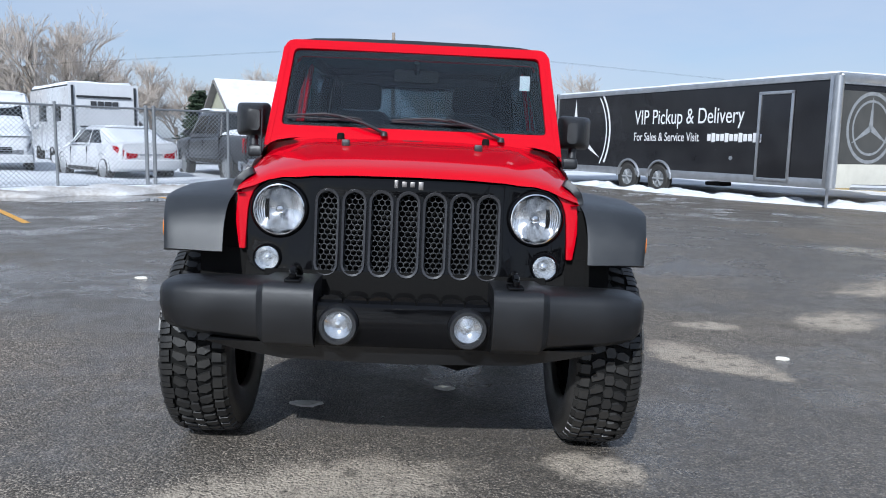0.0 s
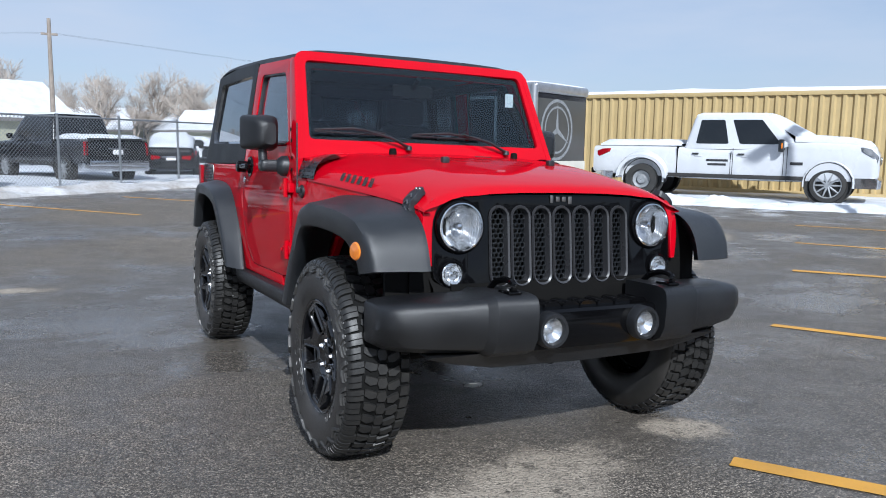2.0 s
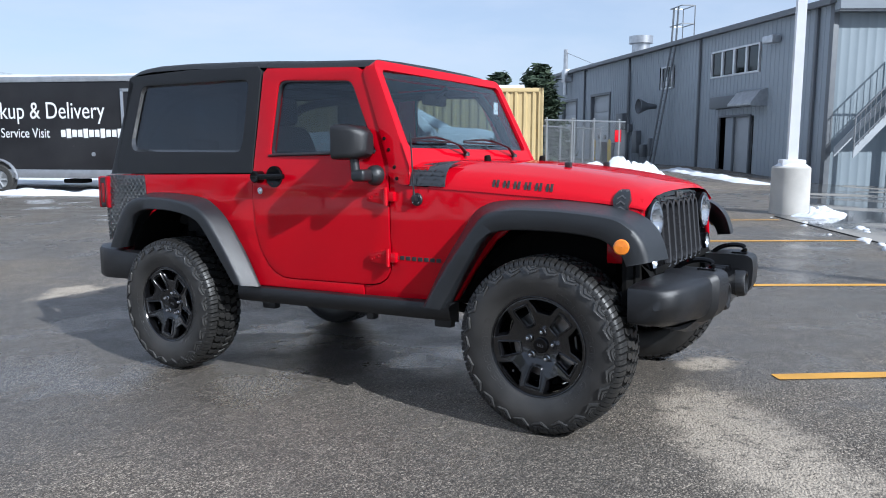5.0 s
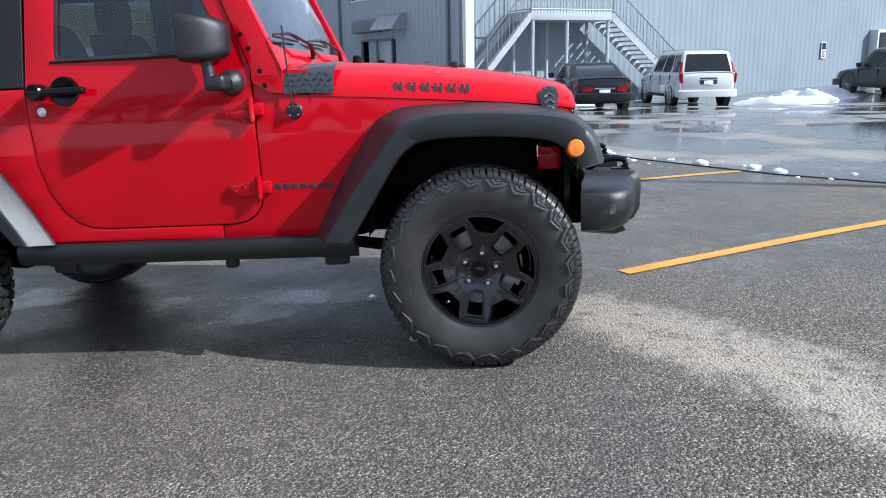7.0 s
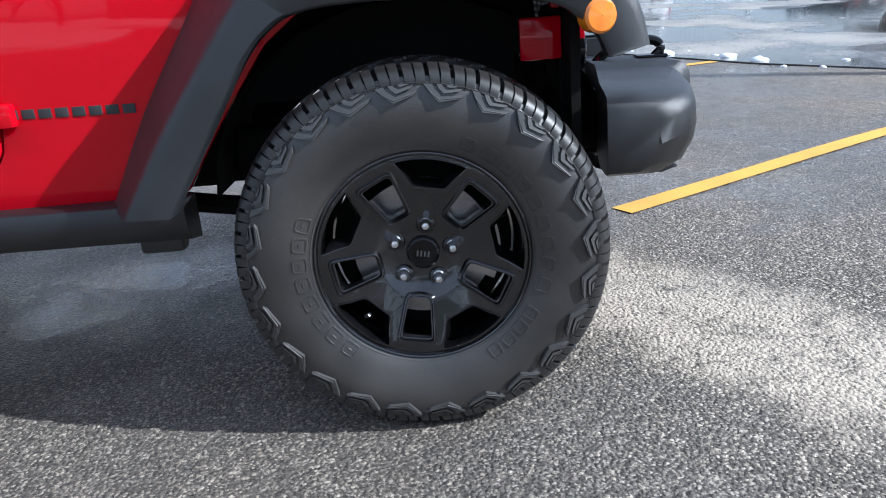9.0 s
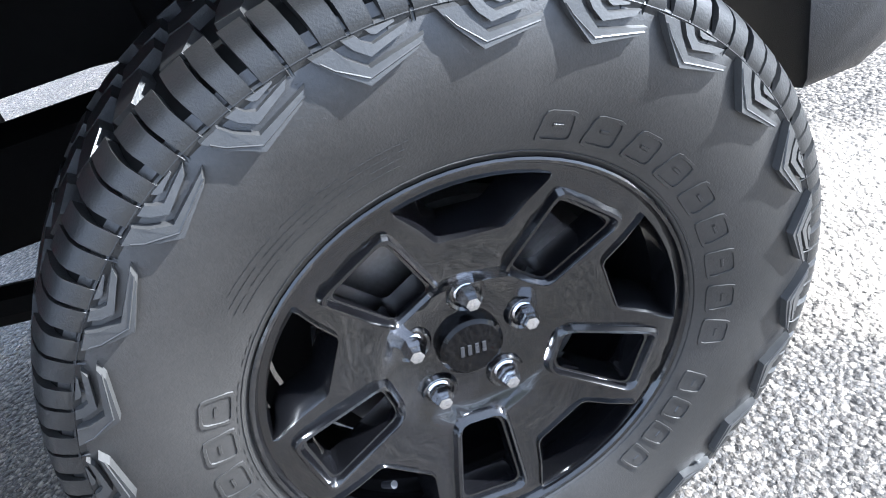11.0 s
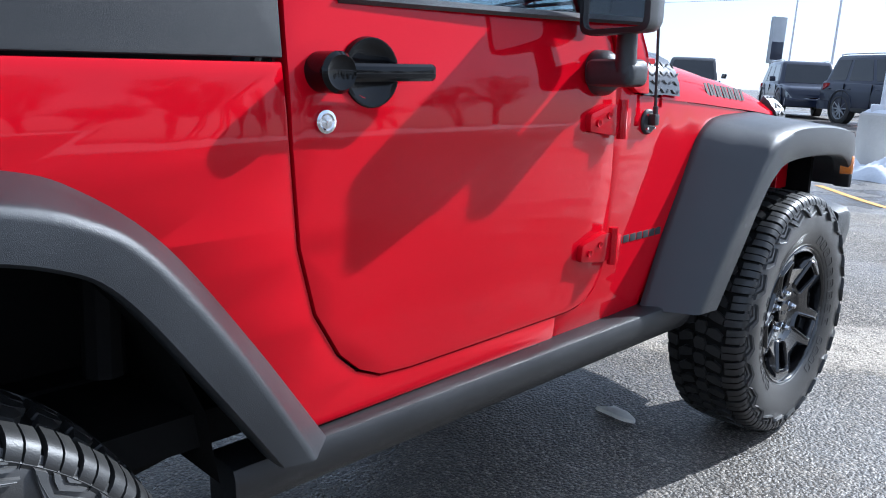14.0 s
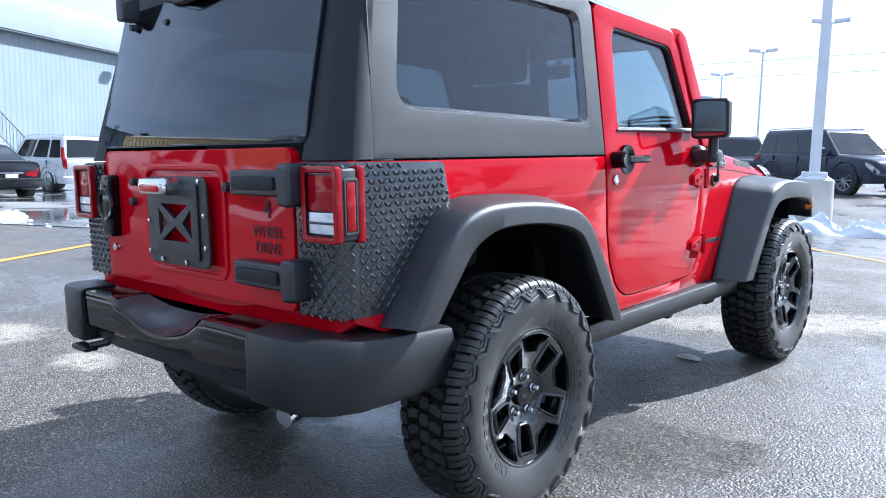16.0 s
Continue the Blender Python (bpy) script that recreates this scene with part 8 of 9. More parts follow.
# roof slopes up from the eave
part("roof", bevel_sharp(loft([[(x, -0.25, EAVE), (x, -0.25, EAVE + 0.22), (x, 14, EAVE + 1.1), (x, 14, EAVE + 0.9)] for x in (-0.2, L1 + 0.2)]), 0.0), TRIM_GREY, building, "", M1)
part("gutter", box(L1 + 0.4, 0.18, 0.20, (L1 / 2, -0.30, EAVE + 0.06), 0.03), TRIM_GREY, building, "", M1)
# parapet and canopy over the end wall
part("parapet", box(L2, 0.55, 1.5, (L2 / 2 - 0.1, -0.28, EAVE + 0.50), 0.02), CLAD, building, "", M2)
part("parapet_soffit", box(L2, 0.50, 0.06, (L2 / 2 - 0.1, -0.26, EAVE - 0.29), 0.01), TRIM_GREY, building, "", M2)
part("corner_trim", box(0.22, 0.22, EAVE - BZ, (0.0, -0.02, (EAVE + BZ) / 2), 0.01), TRIM_GREY, building, "", M1)
# doors, windows
for x0, x1, z1 in ((21.9, 25.2, 4.2), (28.4, 31.5, 4.1)):
    gd = part("garage_door", box(x1 - x0, 0.06, z1 - BZ, ((x0 + x1) / 2, 0.22, (z1 + BZ) / 2)), DOOR_GREY, building, "", M1)
    for k in range(6):
        part("door_section", box(x1 - x0 - 0.04, 0.03, 0.60, ((x0 + x1) / 2, 0.18, 0.15 + 0.66 * k), 0.01), DOOR_GREY, gd)
    for k in range(2):
        part("door_light", box(0.5, 0.03, 0.3, ((x0 + x1) / 2 - 0.5 + 1.0 * k, 0.155, 1.5), 0.01), CAR_GLASS, gd)
    for xx, sx, zc, sz in ((x0 - 0.08, 0.16, (z1 + BZ) / 2, z1 - BZ), (x1 + 0.08, 0.16, (z1 + BZ) / 2, z1 - BZ), ((x0 + x1) / 2, x1 - x0 + 0.32, z1 + 0.08, 0.16)):
        part("door_trim", box(sx, 0.28, sz, (xx, 0.06, zc), 0.01), TRIM_GREY, gd)
part("entry_door", box(1.05, 0.06, 2.9, (6.95, 0.12, 0.90)), CLAD, building, "", M1)
part("entry_door", box(1.45, 0.06, 2.9, (5.98, 0.10, 0.90), 0.01), DOOR_GREY, building, "", M1)
for xx in (5.20, 6.52, 7.84):
    part("door_post", box(0.08, 0.10, 2.96, (xx, -0.03, 0.90), 0.01), TRIM_GREY, building, "", M1)
part("door_post", box(2.72, 0.10, 0.10, (6.53, -0.03, 2.38), 0.01), TRIM_GREY, building, "", M1)
part("door_canopy", bevel_sharp(loft([[(x, 0, 3.45), (x, -0.35, 3.35), (x, -0.75, 2.85), (x, -0.75, 2.75), (x, 0, 2.75)] for x in (4.0, 5.9)]), 0.02), ALU, building, "", M1)
part("wall_hood", box(2.2, 0.40, 0.55, (7.1, -0.2, 3.0), 0.06), TRIM_GREY, building, "", M1)
def window(x0, z0, x1, z1, panes):
    wf = sheet([[(x0, z0), (x1, z0), (x1, z1), (x0, z1)], *[[(x0 + (x1 - x0) * k / panes + 0.07, z0 + 0.08), (x0 + (x1 - x0) * (k + 1) / panes - 0.07, z0 + 0.08), (x0 + (x1 - x0) * (k + 1) / panes - 0.07, z1 - 0.08), (x0 + (x1 - x0) * k / panes + 0.07, z1 - 0.08)] for k in range(panes)]], lambda u, v, w: (u, w - 0.06, v), 0.12, 0.01)
    fr = part("window", wf, WHITE_PAINT, building, "white framed window", M1)
    for k in range(panes):
        part("pane", box((x1 - x0) / panes - 0.12, 0.02, z1 - z0 - 0.14, (x0 + (x1 - x0) * (k + 0.5) / panes, 0.03, (z0 + z1) / 2)), CAR_GLASS, fr)
window(4.75, 4.17, 8.85, 5.40, 4)
window(12.95, 4.0, 14.3, 5.2, 2)
# roof ladder with a cage
lad = thing("roof_ladder", "grey steel roof ladder with a cage at its top", "ladder", pose(27.9, 1.65, 0) @ M1)
for x in (12.25, 12.75):
    part("stringer", tube([(x + 0.85, -0.9, BZ + 0.4), (x, -0.25, EAVE), (x - 0.05, -0.2, EAVE + 1.9)], 0.05, 6), TRIM_GREY, lad)
for k in range(18):
    t = k / 18
    part("rung", tube([(13.1 - 0.85 * t, -0.9 + 0.65 * t, BZ + 0.5 + (EAVE - BZ - 0.5) * t), (13.6 - 0.85 * t, -0.9 + 0.65 * t, BZ + 0.5 + (EAVE - BZ - 0.5) * t)], 0.018, 5), TRIM_GREY, lad)
for z in (EAVE + 0.2, EAVE + 1.0, EAVE + 1.9):
    part("cage_ring", tube([(11.8, -0.2, z), (11.8, 0.5, z), (13.1, 0.5, z), (13.1, -0.2, z), (11.8, -0.2, z)], 0.03, 5), GALV, lad)
for x in (11.8, 13.1):
    part("cage_post", tube([(x, 0.5, EAVE), (x, 0.5, EAVE + 1.9)], 0.03, 5), GALV, lad)
# downpipes, boxes, lamps, roof vents
for x in (0.9, 9.9, 18.7, 26.6, 34.5):
    part("downpipe", box(0.13, 0.12, EAVE - BZ, (x, -0.08, (EAVE + BZ) / 2), 0.02), TRIM_GREY, building, "", M1)
for x, z, sx, sz, d in ((17.0, 1.2, 0.6, 1.3, 0.3), (16.1, 0.7, 0.5, 0.7, 0.25), (18.2, 2.0, 0.3, 0.5, 0.2), (15.2, 0.9, 0.25, 1.0, 0.2), (19.3, 2.4, 1.1, 1.0, 0.35)):
    part("service_box", box(sx, d, sz, (x, -d / 2 - 0.04, z), 0.02), TRIM_GREY, building, "", M1)
part("service_pipe", tube([(18.5, -0.12, -0.3), (18.5, -0.12, 5.4)], 0.05, 8), TRIM_GREY, building, "", M1)
part("vent_horn", lathe([(0.0, 0.12), (-0.5, 0.18), (-1.0, 0.42), (-1.05, 0.40)], 20, "y", None, (14.9, 0, 3.15)), TRIM_GREY, building, "", M1)
for x, z in ((3.6, 5.35),):
    part("wall_lamp", box(0.75, 0.40, 0.30, (x, -0.24, z), 0.06), ALU, building, "", M1)
for x, z in ((17.6, 4.9), (4.2, 5.2)):
    part("wall_lamp", box(0.7, 0.40, 0.30, (x, -0.60, z + 0.35), 0.06), ALU, building, "", M2)
part("roof_vent", lathe([(EAVE + 0.3, 0.55), (EAVE + 1.2, 0.55), (EAVE + 1.25, 0.75), (EAVE + 1.7, 0.75), (EAVE + 1.75, 0.1)], 24, "z", None, (22.0, 2.0, 0)), ALU, building, "", M1)
part("roof_flue", tube([(29.8, -0.45, 4.6), (29.8, -0.45, EAVE + 1.7)], 0.16, 10), ALU, building, "", M1)
part("roof_flue_box", box(0.7, 0.6, 0.9, (29.8, -0.35, EAVE - 0.2), 0.05), ALU, building, "", M1)
part("flue_stay", tube([(29.8, -0.45, EAVE + 1.5), (27.4, 1.0, EAVE + 0.4)], 0.02, 5), GALV, building, "", M1)
sign = part("wall_sign", box(0.34, 0.02, 0.80, (20.4, -0.06, 1.6), 0.005), WHITE_MARK, building, "small blue and white wall sign", M2)
part("sign_panel", box(0.28, 0.01, 0.34, (20.4, -0.074, 1.80), 0.003), BLUE_PAINT, sign)
for k in range(3):
    part("sign_bar", box(0.24 - 0.05 * (k % 2), 0.008, 0.06, (20.4, -0.073, 1.52 - 0.11 * k)), BLUE_PAINT, sign)
ent = part("glass_entrance", box(3.2, 0.5, 3.4, (25.4, -0.25, 0.9), 0.03), WHITE_PAINT, building, "white framed glazed entrance", M2)
for k in range(3):
    part("pane", box(0.94, 0.03, 2.9, (24.4 + 1.0 * k, -0.52, 1.0), 0.01), CAR_GLASS, ent)
# bollards
for x, y in ((1.0, -0.75), (17.6, -1.6), (20.2, -1.6)):
    p3 = Vector((27.9, 1.65, 0)) + (M1.to_3x3() @ Vector((x, y, 0)))
    gz = ground_z(p3.x, p3.y)
    bo = part("bollard", lathe([(0, 0.11), (1.25, 0.11), (1.32, 0.07), (1.34, 0.001)], 16, "z"), YELLOW_POST, None, "", pose(p3.x, p3.y, gz))
    tagged(bo, "yellow steel bollard by the building wall", "bollard", "bollards")
bin_at = Vector((27.9, 1.65, 0)) + (M1.to_3x3() @ Vector((19.6, -1.0, 0)))
tagged(part("waste_bin", bevel_sharp(loft([[(-0.3, -0.35, 0), (0.3, -0.35, 0), (0.3, 0.35, 0), (-0.3, 0.35, 0)], [(-0.36, -0.4, 1.05), (0.36, -0.4, 1.05), (0.36, 0.4, 1.05), (-0.36, 0.4, 1.05)], [(-0.36, -0.42, 1.12), (0.36, -0.42, 1.12), (0.36, 0.42, 1.2), (-0.36, 0.42, 1.2)]]), 0.03), GREY_PAINT, None, "", pose(bin_at.x, bin_at.y, ground_z(bin_at.x, bin_at.y), 0, 0, 40)), "dark wheeled waste bin by the wall", "bin")

# outside stairs with a landing
stairs = thing("outside_stairs", "grey steel outside stairs with a railed landing", "stairs", pose(27.9, 1.65, 0) @ M2)
LZ, LA, LB, LD = 3.1, 1.95, 5.8, 1.9
part("landing", box(LB - LA, LD, 0.34, ((LA + LB) / 2, -LD / 2, LZ - 0.1), 0.02), DOOR_GREY, stairs)


def rail(p, q, h=1.08, n=14):
    p, q = Vector(p), Vector(q)
    up = Vector((0, 0, h))
    part("hand_rail", tube([p + up, q + up], 0.030, 6), GALV, stairs)
    part("lower_rail", tube([p + up * 0.12, q + up * 0.12], 0.022, 6), GALV, stairs)
    for k in range(n + 1):
        a = p.lerp(q, k / n)
        part("baluster", tube([a, a + up], 0.028 if k in (0, n) else 0.013, 5), GALV, stairs)


rail((LA, -LD, LZ), (LB, -LD, LZ), n=26)
rail((LA, -LD, LZ), (LA, -0.1, LZ), n=8)
foot_r = (LB + 4.6, -LD, -0.45)
rail((LB, -LD, LZ), foot_r, n=26)
rail((LA, -LD, LZ), (LA - 1.9, -LD, 1.0), n=12)
for sy in (-LD, -0.5):
    part("stair_stringer", sheet([[(LB, LZ + 0.06), (LB, LZ - 0.30), (LB + 4.6, -0.75), (LB + 4.6, -0.40)]], lambda u, v, w: (u, sy + w, v), 0.05), DOOR_GREY, stairs)
    part("stair_stringer", sheet([[(LA, LZ + 0.06), (LA, LZ - 0.30), (LA - 1.9, 0.70), (LA - 1.9, 1.05)]], lambda u, v, w: (u, sy + w, v), 0.05), DOOR_GREY, stairs)
for k in range(19):
    t = (k + 0.5) / 19
    part("tread", box(0.27, LD - 0.5, 0.05, (LB + 4.6 * t, -LD / 2 - 0.25, LZ - 0.05 - 3.5 * t)), DOOR_GREY, stairs)
for x in (LA + 0.15, (LA + LB) / 2 - 0.2, LB - 0.15):
    for y in (-LD + 0.1, -0.35):
        part("stair_post", tube([(x, y, BZ), (x, y, LZ - 0.2)], 0.07, 8), DOOR_GREY, stairs)
        if y < -1:
            part("post_foot", box(0.5, 0.5, 0.75, (x, y, -0.10), 0.03), POST_CONCRETE, stairs)

# ---- lamp posts ----
POLE_WHITE = surface("white_pole_paint", (0.66, 0.67, 0.70), (0.58, 0.59, 0.62), 0.4, 0.5, 3, 50)


def lamp_post(at, height, base_h, label, r=0.085, heads=2):
    x, y = at
    ob = thing("street_lamp", label, "street lamp", pose(x, y, ground_z(x, y), 0, 0, 20), "lot lamps")
    if base_h:
        part("concrete_base", lathe([(0, 0.34), (base_h - 0.03, 0.33), (base_h, 0.30), (base_h, 0.001)], 28, "z"), POST_CONCRETE, ob)
        part("base_plate", box(0.40, 0.40, 0.12, (0, 0, base_h + 0.06), 0.02), POLE_WHITE, ob)
        part("base_snow", lathe([(base_h, 0.29), (base_h + 0.05, 0.22), (base_h + 0.07, 0.12)], 18, "z"), SNOW, ob)
    part("pole", loft([[(sx * w, sy * w, z) for sx, sy in ((-1, -1), (1, -1), (1, 1), (-1, 1))] for z, w in ((base_h, r), (height, r * 0.72))]), POLE_WHITE, ob)
    for k in range(heads):
        s = 1 if k == 0 else -1
        part("lamp_head", bevel_sharp(loft([[(s * x, -0.17, z0), (s * x, 0.17, z0), (s * x, 0.15, z0 + 0.16), (s * x, -0.15, z0 + 0.16)] for x, z0 in ((0.15, height - 0.05), (0.80, height + 0.02))]), 0.02), POLE_WHITE, ob)
        part("lamp_arm", tube([(0, 0, height - 0.1), (s * 0.2, 0, height)], 0.035, 6), POLE_WHITE, ob)
    return ob


lamp_post((11.4, 0.64), 8.8, 0.86, "white square lamp post on a round concrete base")
lamp_post((2.05, -10.0), 8.0, 0.88, "white square lamp post on a round concrete base")
for at in ((15.1, -42.4), (21.4, -51.7), (9.3, -34.9)):
    lamp_post(at, 7.4, 0, "distant white lot lamp", 0.07)
sg = thing("pylon_sign", "tall grey pylon sign by the street", "sign", pose(22.5, -51.8, ground_z(22, -50), 0, 0, 65))
part("panel", box(1.1, 0.3, 3.1, (0, 0, 4.4), 0.03), DOOR_GREY, sg)
part("sign_band", box(1.0, 0.32, 1.2, (0, 0, 3.7), 0.01), BLUE_PAINT, sg)
part("sign_post", box(0.5, 0.25, 3.0, (0, 0, 1.5), 0.03), TRIM_GREY, sg)

# ---- yard and distance ----
BARK = surface("bare_bark", (0.20, 0.165, 0.135), (0.29, 0.25, 0.21), 0.8, 0.9, 4, 40)
TWIG = surface("pale_twigs", (0.36, 0.31, 0.265), (0.46, 0.41, 0.36), 0.8, 0.9, 4, 40)
NEEDLE = surface("spruce_needles", (0.018, 0.034, 0.018), (0.04, 0.06, 0.03), 0.7, 0.85, 3, 30)
SIDING = surface("olive_siding", (0.36, 0.36, 0.27), (0.32, 0.32, 0.24), 0.6, 0.7, 1, 20)
SHINGLE = surface("roof_shingle", (0.13, 0.12, 0.115), (0.18, 0.17, 0.16), 0.8, 0.9, 2, 30)


def bare_tree(seed, height, spread):
    rnd = random.Random(seed)
    wood, twigs = bmesh.new(), bmesh.new()

    def grow(p, d, length, r, level):
        q = p + d * length
        tube([p, p.lerp(q, 0.5) + Vector((rnd.uniform(-1, 1), rnd.uniform(-1, 1), 0)) * length * 0.05, q], [r, r * 0.85, r * 0.7], 5 if level < 2 else 3, wood if level < 3 else twigs, False)
        if level >= 6:
            return
        sp = spread * (1.15 if level < 2 else 1.25)
        for k in range(4 if 0 < level < 4 else 3):
            t = rnd.uniform(0.35, 1.0)
            nd = (d + Vector((rnd.uniform(-1, 1), rnd.uniform(-1, 1), rnd.uniform(-0.35, 0.6))) * sp).normalized()
            grow(p.lerp(q, t), nd, length * rnd.uniform(0.60, 0.84), max(0.013, r * 0.52), level + 1)
    grow(Vector((0, 0, -0.1)), Vector((0, 0, 1)), height * 0.27, height * 0.020, 0)
    return wood, twigs


def plant_tree(seed, height, spread, x, y, label="leafless tree with pale twigs"):
    ob = thing("bare_tree", label, "tree", pose(x, y, -0.05, 0, 0, seed * 40), "bare trees")
    w, t = bare_tree(seed, height, spread)
    part("trunk", w, BARK, ob)
    part("crown", t, TWIG, ob)
    return ob


protos = [plant_tree(1, 13.5, 0.50, -25.5, 50.0, "tall leafless tree with pale frosted twigs"), plant_tree(2, 12.3, 0.52, -28.5, 50.0, "tall leafless tree with pale frosted twigs"), plant_tree(3, 8.8, 0.58, 14.4, 65.0)]
rnd = random.Random(8)
spots = [(-31, 52), (-23.8, 52.5), (-27.0, 53), (-25.5, 56), (-33, 50), (-22.5, 55)] + [(-27 + 1.9 * k, 70 + (k % 3)) for k in range(12)] + [(-18 + 3.3 * k + rnd.uniform(-1, 1), 74 + rnd.uniform(-5, 6)) for k in range(20)] + [(-14 + 2.6 * k + rnd.uniform(-1, 1), 64 + rnd.uniform(-3, 3)) for k in range(16)] + [(10 + 4 * k, 72 + rnd.uniform(-6, 6)) for k in range(8)]
for i, (x, y) in enumerate(spots):
    if -15 < x < 4 and y < 84 and i % 3:
        continue
    src = protos[i % 3]
    y += 24 if x > -15 and i > 5 else 0
    c = copy_thing(src, pose(x, y, -0.05, 0, 0, rnd.uniform(0, 360)))
    c.scale = [rnd.uniform(0.72, 1.05) if i > 5 else rnd.uniform(0.95, 1.15)] * 3
# trees and hedge on the side that only shows in the paint
for k in range(40):
    c = copy_thing(protos[k % 3], pose(-40 + rnd.uniform(-5, 5), -42 + 2.8 * k, -0.05, 0, 0, rnd.uniform(0, 360)))
    c.scale = [rnd.uniform(0.8, 1.15)] * 3


def spruce(seed, height):
    rnd = random.Random(seed)
    b = bmesh.new()
    n = 26
    for lv in range(n):
        t = lv / n
        z = height * (0.06 + 0.94 * t)
        r = height * 0.36 * (1 - t) ** 0.6 * rnd.uniform(0.82, 1.12) + 0.05
        for k in range(int(12 + 20 * (1 - t))):
            a = rnd.uniform(0, 2 * math.pi)
            d = Vector((math.cos(a), math.sin(a), 0))
            for j in range(5):
                rr = r * (0.35 + 0.65 * (j + 1) / 5) * rnd.uniform(0.85, 1.1)
                c = d * rr + Vector((rnd.uniform(-0.12, 0.12), rnd.uniform(-0.12, 0.12), z - rr * 0.22 + rnd.uniform(-0.1, 0.1)))
                s = rnd.uniform(0.2, 0.40)
                v = [c + Vector((rnd.uniform(-1, 1), rnd.uniform(-1, 1), rnd.uniform(-0.5, 0.4))) * s for _ in range(4)]
                vs = [b.verts.new(p) for p in v]
                b.faces.new(vs[:3])
                b.faces.new(vs[1:])
    return b


for seed, h, x, y in ((1, 5.7, 36.6, 17.2), (2, 5.3, 36.2, 19.6), (3, 5.4, 38.6, 18.6), (4, 6.4, -26.5, 61.6), (5, 5.6, 17.3, 76.0), (6, 5.0, -17.6, 60)):
    ob = thing("spruce", "dark green spruce tree with dense needles", "tree", pose(x, y, -0.05, 0, 0, 50 * seed), "spruces")
    part("trunk", tube([(0, 0, 0), (0, 0, h * 0.9)], [h * 0.03, 0.03], 8), BARK, ob)
    part("crown", spruce(seed, h), NEEDLE, ob)


def house(x, y, turn, w, d, wall_h, ridge, label, extra=True):
    ob = thing("house", label, "house", pose(x, y, 0, 0, 0, turn), "houses behind the yard")
    part("wall", loft([[(-w / 2, yy, 0), (w / 2, yy, 0), (w / 2, yy, wall_h), (0, yy, ridge - 0.1), (-w / 2, yy, wall_h)] for yy in (0, d)]), SIDING, ob)
    e = 0.5
    k = (ridge - wall_h) / (w / 2)
    for s in (-1, 1):
        part("roof", loft([[(0, yy, ridge), (s * (w / 2 + e), yy, wall_h - e * k), (s * (w / 2 + e), yy, wall_h - e * k - 0.18), (0, yy, ridge - 0.2)] for yy in (-e, d + e)]), SHINGLE, ob)
        part("snow_cover", loft([[(0, yy, ridge + 0.10), (s * (w / 2 + e - 0.1), yy, wall_h - (e - 0.1) * k + 0.10), (s * (w / 2 + e - 0.1), yy, wall_h - (e - 0.1) * k), (0, yy, ridge)] for yy in (-e + (0.25 if s < 0 else 0.1), d + e - 0.1)]), SNOW, ob)
    if extra:
        part("dormer", loft([[(-1.3, yy, wall_h + 0.4), (1.3, yy, wall_h + 0.4), (0, yy, wall_h + 1.7)] for yy in (-1.2, 0.6)]), SIDING, ob)
        for s in (-1, 1):
            part("dormer_roof", loft([[(0, yy, wall_h + 1.85), (s * 1.6, yy, wall_h + 0.3), (s * 1.6, yy, wall_h + 0.45), (0, yy, wall_h + 2.0)] for yy in (-1.5, 0.6)]), SNOW, ob)
    wn2 = part("window", box(1.4, 0.08, 1.3, (0, -0.04, wall_h - 0.7), 0.02), WHITE_PAINT, ob)
    part("pane", box(1.2, 0.06, 1.1, (0, -0.07, wall_h - 0.7)), CAR_GLASS, wn2)
    return ob


house(-14.7, 55.0, -62, 8, 5.6, 2.9, 5.4, "olive house with snow on its gabled roof", False)
house(-7.6, 55.6, -62, 8, 6.2, 2.8, 5.1, "olive house with snow on its gabled roof", False)
house(-8.2, 51.0, 14, 4.6, 3.0, 2.6, 3.9, "small olive garage with snow on its gabled roof", False)
house(9.0, 97.0, 62, 8, 12, 2.7, 5.0, "olive house with snow on its gabled roof")
house(-34.0, 84.0, 75, 9, 13, 2.8, 5.2, "olive house with snow on its gabled roof")
house(-46.0, 2.0, -88, 9, 14, 2.8, 5.4, "olive house with snow on its gabled roof", False)
house(-48.0, 34.0, -80, 9, 13, 2.8, 5.2, "olive house with snow on its gabled roof", False)
house(15.1, 85.6, 20, 7, 8, 2.7, 4.8, "small house with snow on its gabled roof", False)
house(19.5, 77.5, 60, 7, 9, 2.6, 4.4, "small house with snow on its gabled roof", False)

# travel trailer
rv = thing("camper", "white travel trailer with dark trim and snow on its roof", "camper", pose(-12.7, 28.9, 0, 0, 0, 38))
part("body", bevel_sharp(loft([[(-1.25, y, z0), (1.25, y, z0), (1.25, y, 3.15), (-1.25, y, 3.15)] for y, z0 in ((0.0, 0.9), (0.35, 0.45), (7.0, 0.45))]), 0.10, 3), WHITE_PAINT, rv)
for sx, sz, x, z in ((0.09, 2.5, -1.20, 1.9), (0.09, 2.5, 1.20, 1.9), (2.1, 0.09, 0, 2.72), (1.9, 0.05, 0, 1.55)):
    part("trim_strip", box(sx, 0.05, sz, (x, -0.03, z), 0.01), SATIN, rv)
for k, w2 in enumerate((0.22, 0.22, 0.26, 0.22)):
    part("name_bar", box(w2, 0.03, 0.26, (-0.42 + 0.28 * k, -0.03, 2.42), 0.01), GREY_TRIM, rv)
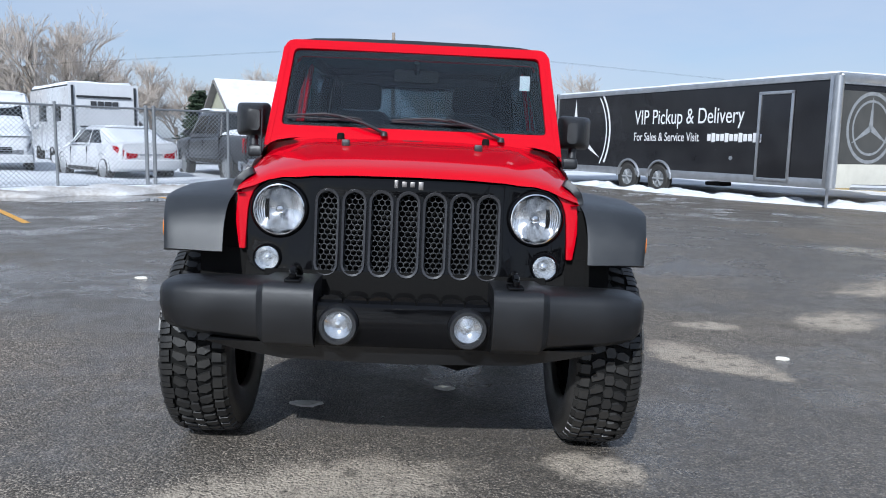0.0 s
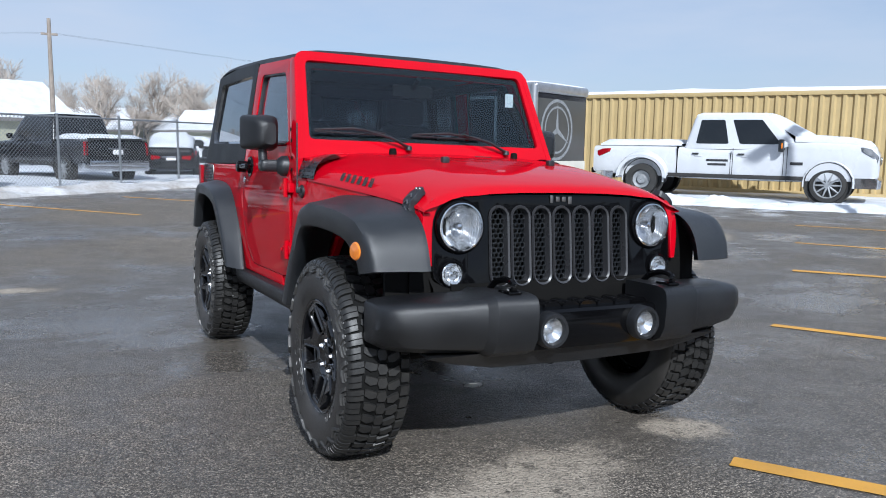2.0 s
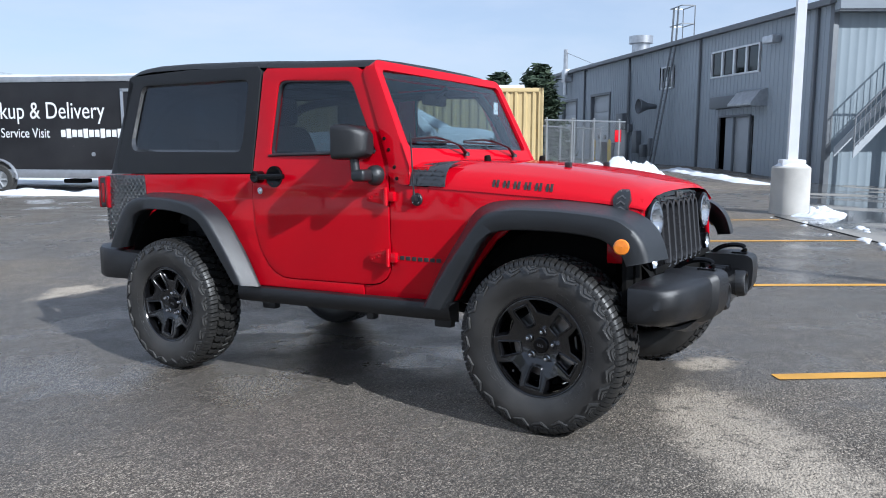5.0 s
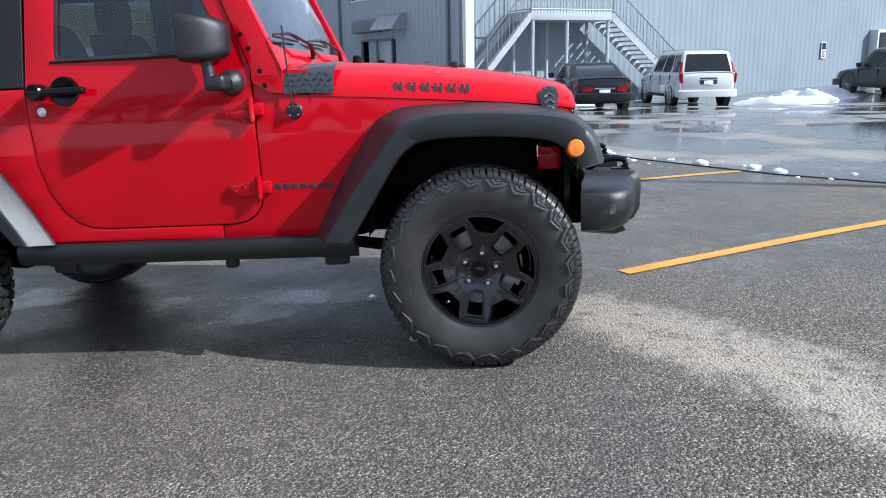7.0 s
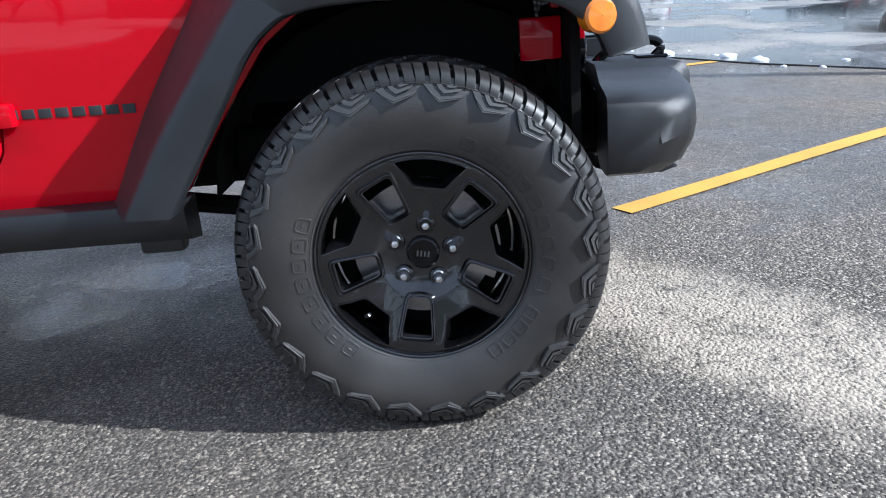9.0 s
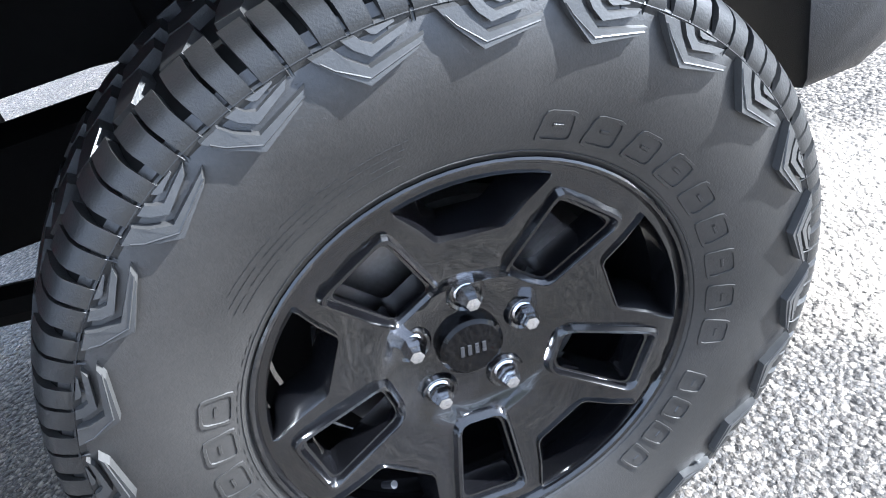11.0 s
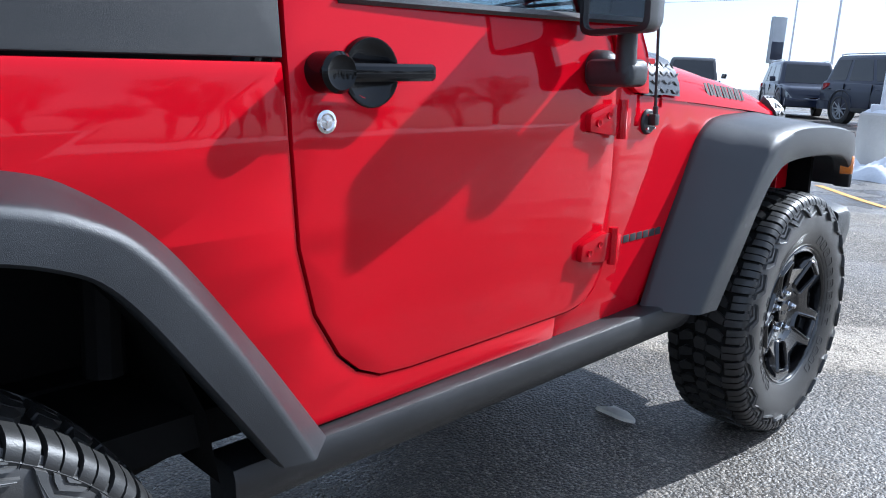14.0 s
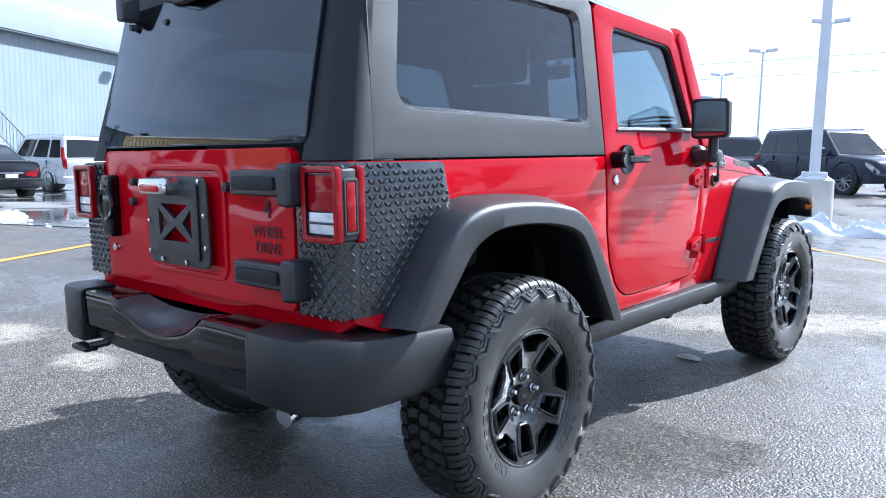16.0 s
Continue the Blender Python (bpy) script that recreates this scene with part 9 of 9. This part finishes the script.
for y in (2.2, 4.6):
    part("side_window", box(0.04, 1.2, 0.7, (-1.26, y, 2.1), 0.02), CAR_GLASS, rv)
    part("wheel", lathe([(-1.30, 0.34), (-1.10, 0.34), (-1.08, 0.1), (-1.30, 0.1)], 20, "x", None, (0, y + 1.0, 0.34)), FAR_TYRE, rv)
part("roof_edge", box(2.4, 6.9, 0.08, (0, 3.5, 3.16), 0.03), SATIN, rv)
rs = bmesh.new()
loft([[(x, y, 3.2 + (0 if abs(x) > 1.2 or y in (0.1, 6.9) else 0.14 * (1 + 0.5 * noise.noise(Vector((x, y, 2)))))) for x in (-1.22, -1.1, -0.5, 0, 0.5, 1.1, 1.22)] for y in (0.1, 0.3, 1, 2, 3, 4, 5, 6, 6.7, 6.9)], False, False, rs)
part("snow_cover", rs, SNOW, rv, angle=80)
# white delivery van, nose towards the lot
van = vehicle("white delivery van with a dark grille under snow", "van", (-13.6, 22.4), -62, WHITE_PAINT,
              [(-2.9, 0.5, 2.45, 0.92), (-2.8, 0.4, 2.5, 0.98), (0.6, 0.38, 2.5, 1.0), (1.35, 0.38, 1.95, 1.0), (1.9, 0.40, 1.32, 0.98), (2.6, 0.42, 1.12, 0.92), (2.85, 0.5, 0.95, 0.80)],
              [(0.55, 1.95, 0.4, 0.95, 1.30, 2.40, 0.10, (0.0, 1.0))], 2.0, (-1.7, 1.9), 0.36, ((0.9, 2.7, 0.9, [(0.9, 2.2), (1.9, 1.36), (2.7, 1.12)], 0.10), (-2.7, 0.9, 0.9, [(-2.7, 2.52), (0.9, 2.42)], 0.10)))
# utility pole with wires
up = thing("utility_pole", "wooden utility pole with wires", "pole", pose(-1.4, 37.5, 0))
part("pole", tube([(0, 0, 0), (0, 0, 6.7)], [0.13, 0.08], 8), BARK, up)
part("cross_arm", box(0.7, 0.09, 0.10, (0, 0, 6.0), 0.02), BARK, up)
for dx in (-0.28, 0.28):
    part("wire", tube([(dx - 60, 10, 4.6), (dx - 30, 5, 4.4), (dx, 0, 6.06), (dx + 30, 6, 4.5), (dx + 60, 14, 4.6)], 0.003, 4), DARK, up)
# street wires beyond the lamps
for x in (-60, 60):
    sp = thing("utility_pole", "tall wooden street pole carrying two thin wires", "pole", pose(x, -70, 0))
    part("pole", tube([(0, 0, 0), (0, 0, 11.0)], [0.17, 0.12], 8), BARK, sp)
    for z in (9.2, 10.6):
        part("wire", tube([(0, 0, z), (-x / 2, 3, z - 0.3), (-x, 4, z - 0.4)], 0.016, 4), DARK, sp)
# low snowy horizon beyond the street and on the unseen side
bank([(-60, -46), (-20, -42), (30, -58), (70, -60)], 3.0, 0.5, 11, "snow along the street")
bank([(-30, -44), (-29, -10), (-30, 20), (-34, 50)], 2.5, 0.7, 12, "snow along the lot's far edge")
